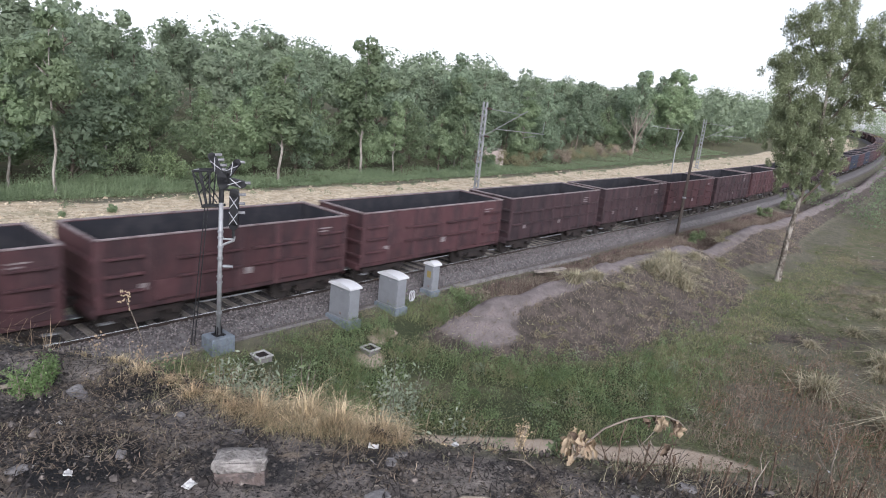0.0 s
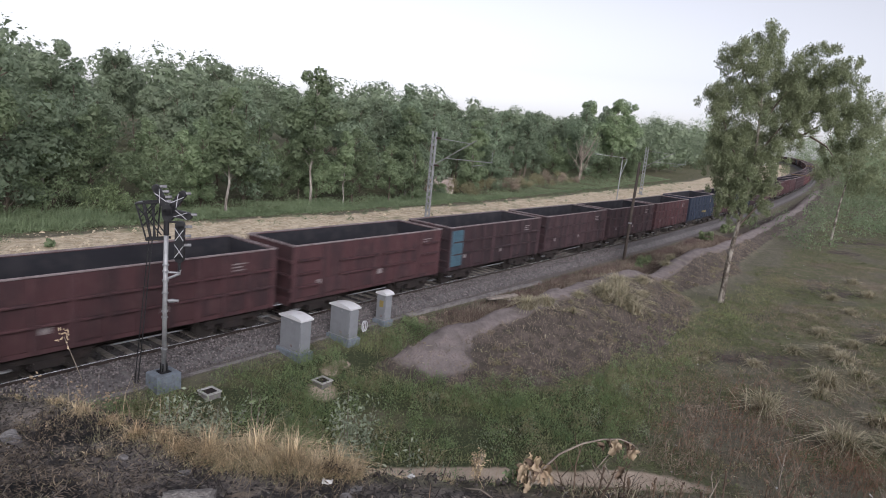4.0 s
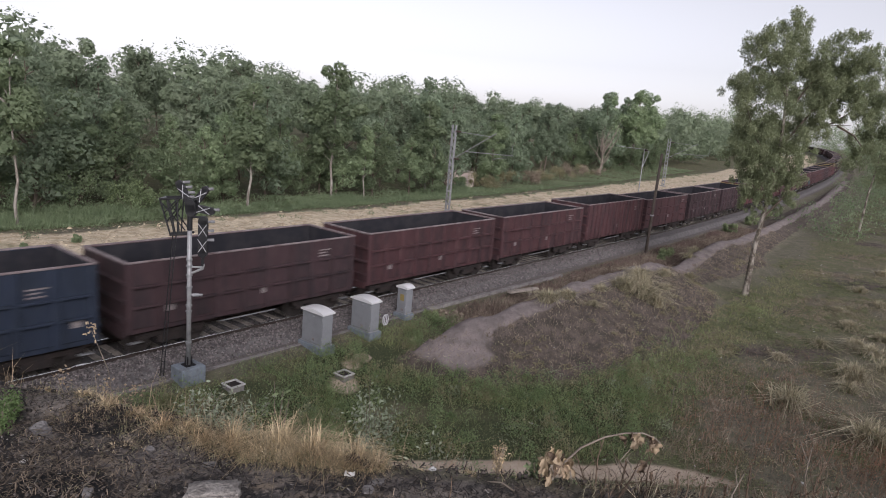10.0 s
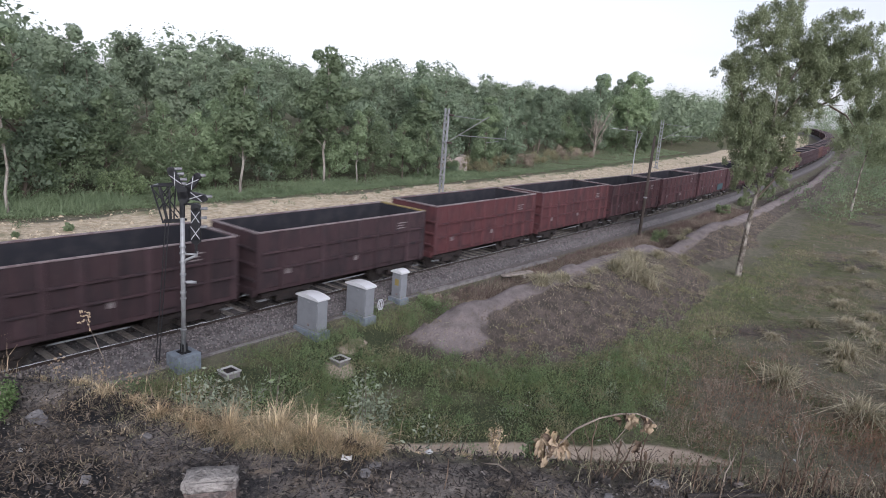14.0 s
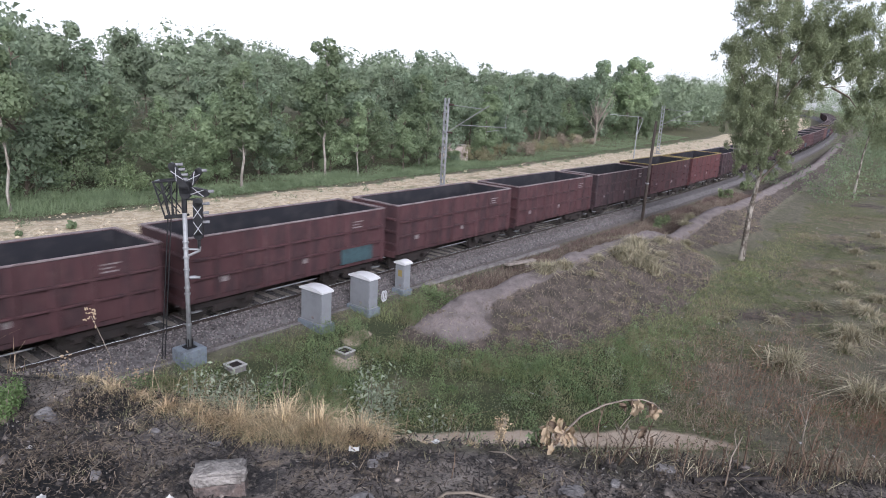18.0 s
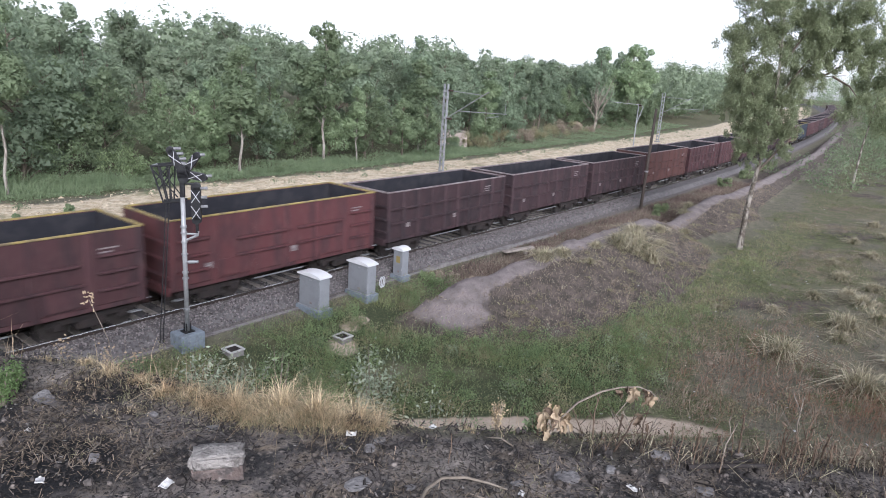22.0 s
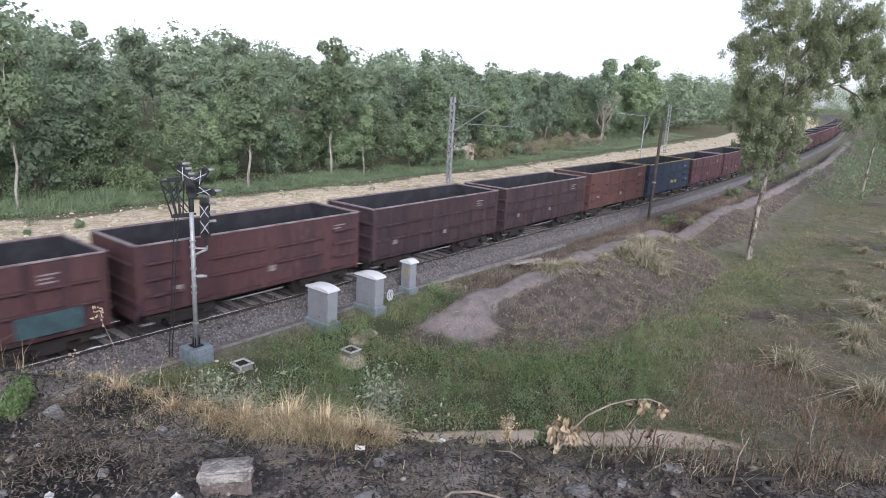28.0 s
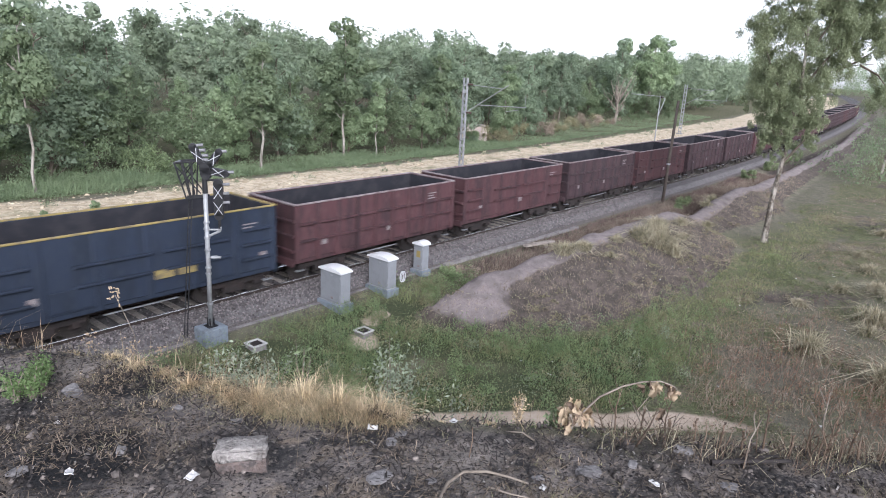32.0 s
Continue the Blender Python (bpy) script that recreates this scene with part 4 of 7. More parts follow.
# ---- signal, cases and masts ----
def build_signal():
    x, y, zt = 11.13, -2.78, -0.06
    root = empty("railway_signal", pose(x, y, 0))
    tagged(root, "silver signal post with black taped-over light heads", "railway signal")
    part("footing", boxed(-0.42, 0.42, -0.36, 0.36, -0.9, zt, bevel=0.03), "bluecrete", root, "blue-washed concrete block")
    pole = part("post", rodded((0, 0, zt), (0.0, 0, 4.75), 0.075, 0.07, sides=14), "polepaint", root, smooth=True)
    bm = boxed(-0.17, 0.17, -0.17, 0.17, zt, zt + 0.03)
    for k in range(4):
        a = math.pi / 4 + k * math.pi / 2
        box(bm, 0.1 * math.cos(a) - 0.015, 0.1 * math.cos(a) + 0.015, 0.1 * math.sin(a) - 0.015, 0.1 * math.sin(a) + 0.015, zt, zt + 0.3)
    part("base_bracket", bm, "black", root)
    for zz in (0.7, 1.75, 1.95, 2.55, 2.95, 3.25, 3.45):
        part("clamp", rodded((0, 0, zz), (0, 0, zz + 0.05), 0.1, sides=12), "galv", root)
    part("side_bracket", rod(rod(rodded((0, 0, 3.0), (0.27, -0.33, 3.22), 0.04), (0, 0, 3.24), (0.27, -0.33, 3.26), 0.03), (0.26, -0.32, 3.2), (0.28, -0.34, 3.36), 0.045), "polepaint", root, "white painted arm")
    part("step_iron", rodded((0, 0, 2.32), (0.27, -0.33, 2.36), 0.03), "galv", root)
    R = Vector((0.63, -0.78, 0)).normalized()
    fwd = Vector((0.78, 0.63, 0)).normalized()
    up = Vector((0, 0, 1))

    def head(name, r0, z0, r1, z1, wide, crosses, hoods, depth=0.07, label="black light head"):
        """A round-ended black board between two points across the post, its tapes and its hoods."""
        p, q = R * r0 + up * z0, R * r1 + up * z1
        ax = (q - p).normalized()
        side = ax.cross(fwd).normalized()
        m = Matrix((side, -fwd, ax)).transposed().to_4x4()
        m.translation = (p + q) / 2
        half = (q - p).length / 2
        bm = bmesh.new()
        for e in (-half, half):
            bmesh.ops.create_cone(bm, cap_ends=True, segments=18, radius1=wide, radius2=wide, depth=2 * depth, matrix=Matrix.Translation((0, 0, e)) @ pose(0, 0, 0, 90))
        box(bm, -wide, wide, -depth, depth, -half, half)
        h = part(name, bm, "black", root, label)
        h.matrix_basis = m
        inv = m.inverted()
        for k in range(crosses):
            zz = (k - (crosses - 1) / 2) * 0.52 + 0.02
            bm = rodded((-wide * 1.02, depth + 0.006, zz - 0.2), (wide * 0.95, depth + 0.006, zz + 0.19), 0.01, sides=5)
            rod(bm, (wide * 0.95, depth + 0.012, zz - 0.17), (-wide * 0.9, depth + 0.012, zz + 0.21), 0.01, sides=5)
            part("tape_cross", bm, "tape", h, "white tape cross")
        for r, z, length in hoods:
            a = inv @ (R * r + up * z)
            b = inv @ (R * (r + length) + up * (z + 0.01) + fwd * 0.05)
            part("hood", rodded(a, b, 0.042, 0.05, sides=10), "hoodgrey", h, "grey tubular hood")
        return h

    head("light_head", 0.42, 4.76, 0.42, 3.72, 0.14, 2, ((0.56, 4.73, 0.2), (0.56, 4.44, 0.18), (0.55, 4.15, 0.2)))
    head("junction_hub", 0.03, 5.24, 0.06, 5.02, 0.16, 0, (), 0.1, "black hub of the light arms")
    head("route_indicator_arm", -0.02, 5.3, -0.33, 5.86, 0.105, 1, ((-0.22, 5.91, 0.2), (-0.13, 5.76, 0.18), (-0.05, 5.6, 0.18), (-0.12, 5.46, 0.24)))
    head("route_indicator_arm", 0.17, 5.3, 0.48, 5.74, 0.105, 1, ((0.52, 5.76, 0.18),))
    head("route_indicator_arm", 0.18, 5.14, 0.66, 5.07, 0.115, 1, ((0.7, 5.12, 0.2),))
    part("head_bracket", rod(rodded((0, 0, 4.42), (0, 0, 5.1), 0.085), up * 4.85, R * 0.4 + up * 4.85, 0.035), "black", root)
    # service platform frame on the other side, and its ladder
    Lf = -R
    part("head_stub", rodded(R * 0.42 + up * 3.3, R * 0.42 + up * 3.64, 0.05), "black", root)
    part("lower_lamp", rod(rodded(R * 0.12 + up * 2.32, R * 0.3 + up * 2.34, 0.06), R * 0.3 + up * 2.34, R * 0.42 + up * 2.34, 0.045), "galv", root, "small grey tubular lamp")

    def bar(name, a, za, c, zc, r=0.02, d=0.0, d2=None, material="black"):
        part(name, rodded(Lf * a + up * za + fwd * d, Lf * c + up * zc + fwd * (d if d2 is None else d2), r * 1.2, sides=6), material, root)

    for d in (0.0, 0.5):
        bar("platform_rail", 0.1, 5.43, 0.94, 5.32, 0.026, d)
        bar("platform_rail", -0.03, 4.3, 0.62, 4.22, 0.034, d * 0.6)
        bar("platform_strut", 0.93, 5.32, 0.6, 4.22, 0.024, d, d * 0.6)
        bar("platform_strut", 0.66, 5.34, 0.44, 4.24, 0.02, d, d * 0.6)
        bar("platform_strut", 0.38, 5.38, 0.38, 4.24, 0.02, d, d * 0.6)
        bar("platform_brace", 0.9, 5.24, 0.14, 4.4, 0.018, d, d * 0.6)
        bar("platform_brace", 0.72, 4.62, 0.38, 5.1, 0.018, d, d * 0.6)
        bar("platform_brace", 0.8, 4.9, 0.4, 5.36, 0.016, d, d * 0.6)
    bar("platform_deck", 0.62, 4.23, 0.0, 4.3, 0.045, 0.15)
    bar("platform_rail", 0.94, 5.32, 0.94, 5.321, 0.026, 0.0, 0.5, "galv")
    for off in (0.46, 0.56):
        bar("ladder_stile", off, 4.22, off + 0.32, -0.6, 0.015, 0.1, -0.1)
    for k in range(14):
        t = 0.03 + k * 0.07
        z = 4.2 - 4.8 * t
        bar("ladder_rung", 0.46 + 0.32 * t, z, 0.56 + 0.32 * t, z, 0.008, 0.1 - 0.2 * t)


build_signal()


def build_case(x, y, width, depth, tall, ground, wheel=False, sticker=False):
    """A lineside equipment case; x, y is the corner of its plinth nearest the field."""
    root = empty("equipment_case", pose(x, y, 0))
    tagged(root, "grey lineside equipment case with arched white lid on a concrete plinth", "equipment case", "equipment cases")
    z1 = ground + 0.42
    part("plinth", boxed(0, depth + 0.2, 0, width + 0.2, ground - 0.35, z1, bevel=0.02), "bluecrete", root, "blue-grey concrete plinth")
    body = part("cabinet", boxed(0.1, depth + 0.1, 0.1, width + 0.1, z1, z1 + tall, bevel=0.012), "boxgrey", root)
    part("foot_flange", boxed(0.06, depth + 0.14, 0.06, width + 0.14, z1, z1 + 0.03), "galv", root)
    bm = bmesh.new()
    n = 8
    ring = []
    for k in range(n + 1):
        t = k / n
        yy = 0.04 + (width + 0.12) * t
        zz = z1 + tall + 0.03 + 0.1 * math.sin(math.pi * t) ** 0.8
        ring.append((yy, zz))
    lo = [bm.verts.new((0.04, yy, zz)) for yy, zz in ring] + [bm.verts.new((0.04, yy, z1 + tall - 0.03)) for yy in (ring[-1][0], ring[0][0])]
    hi = [bm.verts.new((depth + 0.16, yy, zz)) for yy, zz in ring] + [bm.verts.new((depth + 0.16, yy, z1 + tall - 0.03)) for yy in (ring[-1][0], ring[0][0])]
    bm.faces.new(lo)
    bm.faces.new(hi[::-1])
    for k in range(len(lo)):
        bm.faces.new((lo[k], hi[k], hi[(k + 1) % len(lo)], lo[(k + 1) % len(lo)]))
    bmesh.ops.recalc_face_normals(bm, faces=bm.faces)
    part("lid", bm, "boxwhite", root, "arched white lid")
    d = part("door", boxed(0.085, 0.0985, 0.14, width + 0.06, z1 + 0.06, z1 + tall - 0.1, bevel=0.004), "boxgrey", root)
    part("door_handle", boxed(0.06, 0.084, width * 0.45, width * 0.45 + 0.12, z1 + tall * 0.86, z1 + tall * 0.86 + 0.04), "galv", d)
    part("label_plate", boxed(0.08, 0.084, width * 0.45, width * 0.45 + 0.13, z1 + tall * 0.12, z1 + tall * 0.12 + 0.1), "white", d)
    for zz in (0.2, 0.8):
        part("hinge", rodded((0.09, 0.13, z1 + tall * zz), (0.09, 0.13, z1 + tall * zz + 0.12), 0.015, sides=6), "galv", d)
    if sticker:
        part("sticker", boxed(0.08, 0.084, 0.22, 0.45, z1 + tall * 0.5, z1 + tall * 0.5 + 0.3), "yellow", d, "yellow notice")
    if wheel:
        bm = bmesh.new()
        c = Vector((depth + 0.4, 0.1, z1 + 0.42))
        pts = [c + Vector((0.11 * math.cos(a), -0.05, 0.22 * math.sin(a))) for a in [2 * math.pi * k / 20 for k in range(21)]]
        tube(bm, pts, [0.026] * 21, 6)
        tube(bm, [p + Vector((0.13, 0.03, -0.02)) for p in pts], [0.022] * 21, 6)
        part("cable_coil", bm, "tape", root, "coil of white cable")
    return root


build_case(15.98, -3.74, 1.17, 0.5, 1.27, -0.78)
build_case(18.6, -3.69, 1.12, 0.5, 1.26, -0.78, wheel=True)
build_case(21.58, -2.96, 0.54, 0.43, 1.2, -0.75, sticker=True)


def build_chamber(x, y):
    z = z_at(x, y)
    root = empty("cable_chamber", pose(x, y, z))
    tagged(root, "square concrete cable chamber sunk in the weeds", "cable chamber", "cable chambers")
    part("shaft_wall", boxed(-0.25, 0.25, -0.25, 0.25, -0.4, 0.15, bevel=0.008), "kerbstone", root, "grimy concrete shaft")
    for a, b, c, d in ((-0.28, 0.28, -0.28, -0.215), (-0.28, 0.28, 0.215, 0.28), (-0.28, -0.215, -0.215, 0.215), (0.215, 0.28, -0.215, 0.215)):
        part("rim", boxed(a, b, c, d, 0.15, 0.2, bevel=0.006), "palecrete", root, "pale concrete rim")
    part("cover", boxed(-0.215, 0.215, -0.215, 0.215, 0.14, 0.156), "under", root, "dark sunken cover")


build_chamber(12.02, -3.98)
build_chamber(15.62, -5.4)


def build_mast(x, y, h=7.75, reach=4.5, group="catenary masts"):
    root = empty("catenary_mast", pose(x, y, z_at(x, y), 0, 0, math.degrees(bend(x)[1])))
    tagged(root, "grey lattice steel catenary mast with a bracket arm", "catenary mast", group)
    z0 = z_at(x, y)
    top = h - z0
    part("mast_footing", boxed(-0.4, 0.4, -0.4, 0.4, -0.5, 0.15, bevel=0.03), "concrete", root)
    for s in (-1, 1):
        part("channel", boxed(-0.12, 0.12, s * 0.19 - 0.035, s * 0.19 + 0.035, 0.1, top), "galv", root)
    n = int(top / 0.62)
    for k in range(n):
        zz = 0.3 + k * (top - 0.4) / n
        part("batten", boxed(-0.125, 0.125, -0.155, 0.155, zz, zz + 0.2), "galv", root)
    zt, zb = top - 0.55, top - 3.0
    tip = Vector((0, -reach, top - 1.0))
    for zz, end in ((zt, -0.95), (zb, -0.7)):
        bm = bmesh.new()
        for k in range(5):
            rod(bm, (0, -0.3 - k * 0.11, zz), (0, -0.36 - k * 0.11, zz), 0.1, 0.06, sides=10)
        part("insulator", bm, "porcelain", root, "brown ribbed insulator")
    part("stay_tube", rodded((0, -0.2, zt), (0, -reach * 0.9, top - 0.72), 0.03), "galv", root)
    part("bracket_tube", rodded((0, -0.2, zb), (0, -reach * 1.02, top - 0.4), 0.045), "galv", root)
    part("steady_arm", rodded((0, -reach * 0.35, top - 2.25), (0, -reach * 1.45, top - 2.1), 0.035), "galv", root)
    part("registration_arm", rodded((0, -reach * 1.0, top - 2.6), (0, -reach * 1.28, top - 2.35), 0.025), "galv", root)
    part("dropper", rodded((0, -reach * 1.42, top - 2.1), (0, -reach * 1.42, top - 1.2), 0.02), "galv", root)


build_mast(48.0, 15.5)
build_mast(107.5, 17.2, 7.85)


def build_poles():
    x, y = 49.9, -2.95
    z = z_at(x, y)
    p = tagged(empty("timber_pole", pose(x, y, z, 0, 2.0, 0)), "old dark timber line pole leaning beside the track", "pole")
    part("shaft", rodded((0, 0, -0.5), (0, 0, 7.7), 0.13, 0.1, sides=10), "wood", p, smooth=True)
    for zz in (2.9,):
        part("clip", rodded((0, 0, zz), (0, 0, zz + 0.12), 0.15, sides=10), "galv", p)
    # anchor bracket beyond the train
    x, y = 92.0, 15.0
    z = z_at(x, y)
    q = tagged(empty("bracket_post", pose(x, y, z)), "slim steel post with a forked insulator bracket", "post")
    part("shaft", rodded((0, 0, -0.3), (0, 0, 6.4), 0.09, 0.07), "galv", q)
    part("arm", rodded((0, 0, 6.3), (-2.6, 3.2, 6.45), 0.03), "galv", q)
    part("fork", rod(rodded((0, 0, 3.6), (0.5, -0.5, 6.0), 0.05), (0.5, -0.5, 6.0), (0, 0, 6.3), 0.05), "galv", q)
    bm = bmesh.new()
    for k in range(4):
        rod(bm, (0.2 - k * 0.16, -0.3, 6.2), (0.1 - k * 0.16, -0.3, 6.2), 0.13, sides=10)
    part("insulator", bm, "porcelain", q)


build_poles()


def leaf_cards(points, size, rng, droop=0.3, aspect=0.55, flat=False, face=None, loose=0.6):
    """Small leaf sprays round the given points: bent, or a plain triangle each for those far off. face: the way that they turn to the light."""
    n = len(points)
    if face is None:
        a = rng.normal(size=(n, 3))
        a[:, 2] -= droop
        a /= np.linalg.norm(a, axis=1)[:, None]
        b = np.cross(a, rng.normal(size=(n, 3)))
    else:
        up = face + rng.normal(size=(n, 3)) * loose
        a = np.cross(up, rng.normal(size=(n, 3)))
        a /= np.linalg.norm(a, axis=1)[:, None] + 1e-9
        b = np.cross(a, up)
    b /= np.linalg.norm(b, axis=1)[:, None] + 1e-9
    s = size * rng.uniform(0.6, 1.35, (n, 1))
    if flat:
        P = np.stack([points - a * s * 0.5, points + b * s * aspect * 0.6, points + a * s * 0.5], 1)
        return P.reshape(-1, 3), np.arange(n * 3).reshape(n, 3)
    P = np.stack([points - a * s * 0.5, points + b * s * aspect * 0.5, points + a * s * 0.5 + np.cross(a, b) * s * 0.12, points - b * s * aspect * 0.5], 1)
    return P.reshape(-1, 3), np.arange(n * 4).reshape(n, 4)


def crown_points(blobs, n, rng, shell=0.55, outward=False, bumpy=1.0):
    """Points scattered through uneven clumps (centre, radii), and the ways that they face."""
    w = np.array([r[0] * r[1] * r[2] for _, r in blobs]) ** 0.6
    pick = rng.choice(len(blobs), n, p=w / w.sum())
    d = rng.normal(size=(n, 3))
    d /= np.linalg.norm(d, axis=1)[:, None]
    rad = (shell + (1 - shell) * rng.random(n)) * (1 + 0.05 * rng.normal(size=n))
    rad = np.minimum(rad, 1.03) * (1 + 0.16 * bumpy * np.sin(d[:, 0] * 5 + pick * 1.7) * np.sin(d[:, 1] * 5 + pick * 2.3) + 0.12 * bumpy * np.sin(d[:, 2] * 7 + pick))
    rad = np.minimum(rad, 1.02 + 0.1 * bumpy)
    C = np.array([c for c, _ in blobs])[pick]
    R = np.array([r for _, r in blobs])[pick]
    P = C + d * rad[:, None] * R
    return (P, d + np.array([0, 0, 0.25])) if outward else P


def full_crown(blobs, n, size, inner, wide, shell, rng, bumpy=1.0, loose=0.6):
    """A crown: leaf sprays over each clump and broader boughs of leaves inside."""
    pts, face = crown_points(blobs, n, rng, shell, True, bumpy)
    a = leaf_cards(pts, size, rng, aspect=0.85, flat=True, face=face, loose=loose)
    pts, within = crown_points([(c, (r[0] * 0.86, r[1] * 0.86, r[2] * 0.86)) for c, r in blobs], inner, rng, 0.85, True, 0.3)
    return np_mesh("crown", *join([a, leaf_cards(pts, wide, rng, aspect=1.1, flat=True, face=within, loose=0.3)]))


def strewn(P, length, wide, rng, tilt=0.18):
    """Short straws lying about nearly flat."""
    n = len(P)
    a = rng.uniform(0, 2 * math.pi, n)
    d = np.stack([np.cos(a), np.sin(a), rng.normal(size=n) * tilt], -1) * (length * rng.uniform(0.4, 1.4, n))[:, None]
    w = np.stack([-np.sin(a), np.cos(a), np.zeros(n)], -1) * wide * 0.5
    P = P + np.array([0, 0, 1.0]) * (0.006 + 0.012 * rng.random(n))[:, None]
    V = np.stack([P - d / 2 - w, P - d / 2 + w, P + d / 2 + w, P + d / 2 - w], 1)
    return V.reshape(-1, 3), np.arange(n * 4).reshape(n, 4)


def blades(P, tall, wide, lean, rng, bow=0.35, plain=False):
    """Bent grass blades, two quads each, rooted at P; plain ones are a single triangle."""
    n = len(P)
    a = rng.uniform(0, 2 * math.pi, n)
    side = np.stack([np.cos(a), np.sin(a), np.zeros(n)], -1)
    b = rng.uniform(0, 2 * math.pi, n)
    ln = (np.minimum(np.abs(rng.normal(size=n)), 1.6) * lean)[:, None]
    push = np.stack([np.cos(b), np.sin(b), np.zeros(n)], -1)
    tall = np.broadcast_to(tall, (n,)) * rng.uniform(0.55, 1.3, n)
    up = np.zeros((n, 3))
    up[:, 2] = 1
    t = tall[:, None]
    mid = P + (up * 0.6 + push * ln * 0.45) * t
    tip = P + (up * (1 - bow * ln) + push * ln * (1 + bow)) * t
    w = np.broadcast_to(wide, (n,))[:, None] * side * 0.5
    if plain:
        return np.stack([P - w, P + w, tip], 1).reshape(-1, 3), np.arange(n * 3).reshape(n, 3)
    V = np.stack([P - w, P + w, mid + w * 0.7, mid - w * 0.7, tip + w * 0.12, tip - w * 0.12], 1)
    i = np.arange(n)[:, None] * 6
    F = np.concatenate([i + np.array([[0, 1, 2, 3]]), i + np.array([[3, 2, 4, 5]])])
    return V.reshape(-1, 3), F


def join(parts):
    V, F, n = [], [], 0
    for v, f in parts:
        V.append(v)
        F.append(f + n)
        n += len(v)
    return np.concatenate(V), np.concatenate(F)


def scatter(n, x0, x1, y0, y1, rng, keep):
    x, y = rng.uniform(x0, x1, n), rng.uniform(y0, y1, n)
    k = keep(x, y) > rng.random(n)
    x, y = x[k], y[k]
    return np.stack([x, y, height(x, y) - 0.01], -1)


# ---- woods ----
TREE_KINDS = []


def build_tree_kind(seed, h, spread, low, bark, leaf, n, size, shell, label):
    """One kind of wood tree: bent trunk with limbs, and a crown of leaf sprays."""
    rng = np.random.default_rng(seed)
    root = empty("tree")
    tagged(root, label, "tree", "trees of the wood")
    bm = bmesh.new()
    pts = [(0, 0, -0.4)]
    x = y = 0.0
    for k in range(1, 8):
        x += rng.normal() * 0.1
        y += rng.normal() * 0.1
        pts.append((x, y, h * 0.92 * k / 7))
    radii = [0.115 * (1 - 0.85 * k / 7) * h / 12 + 0.015 for k in range(8)]
    tube(bm, pts, radii, 7)
    blobs = []
    k = 0
    zz = h * low
    while zz < h:
        f = (zz - h * low) / (h * (1 - low))
        width = spread * (0.5 + 0.75 * math.sin(math.pi * min(1, f * 0.8 + 0.12))) * (1 - 0.45 * f ** 3) * rng.uniform(0.8, 1.2)
        for _ in range(3):
            a = rng.uniform(0, 2 * math.pi)
            rr = width * rng.uniform(0.25, 0.85)
            tx, ty = np.interp(zz, [p[2] for p in pts], [p[0] for p in pts]), np.interp(zz, [p[2] for p in pts], [p[1] for p in pts])
            c = (tx + rr * math.cos(a), ty + rr * math.sin(a), zz + rng.uniform(-0.3, 0.5))
            r = max(width * rng.uniform(0.3, 0.52), 0.055 * h)
            blobs.append((c, (r, r, r * rng.uniform(0.65, 1.05))))
            start = (tx, ty, max(0.3, zz - rr * 0.8))
            mid = tuple((np.array(start) + np.array(c)) / 2 + np.array([0, 0, 0.15]))
            tube(bm, [start, mid, c], [0.05, 0.035, 0.012], 4)
        zz += h * 0.085
        k += 1
    trunk = part("trunk", bm, bark, root, smooth=True)
    far = shell > 0.7
    me = full_crown(blobs, n, size, 1000 if far else 1400, 0.62 if far else 0.5, shell, rng, 0.9 if far else 1.1, 0.55 if far else 0.7)
    meshpart("crown", me, leaf, root)
    TREE_KINDS.append((root, h))
    return root


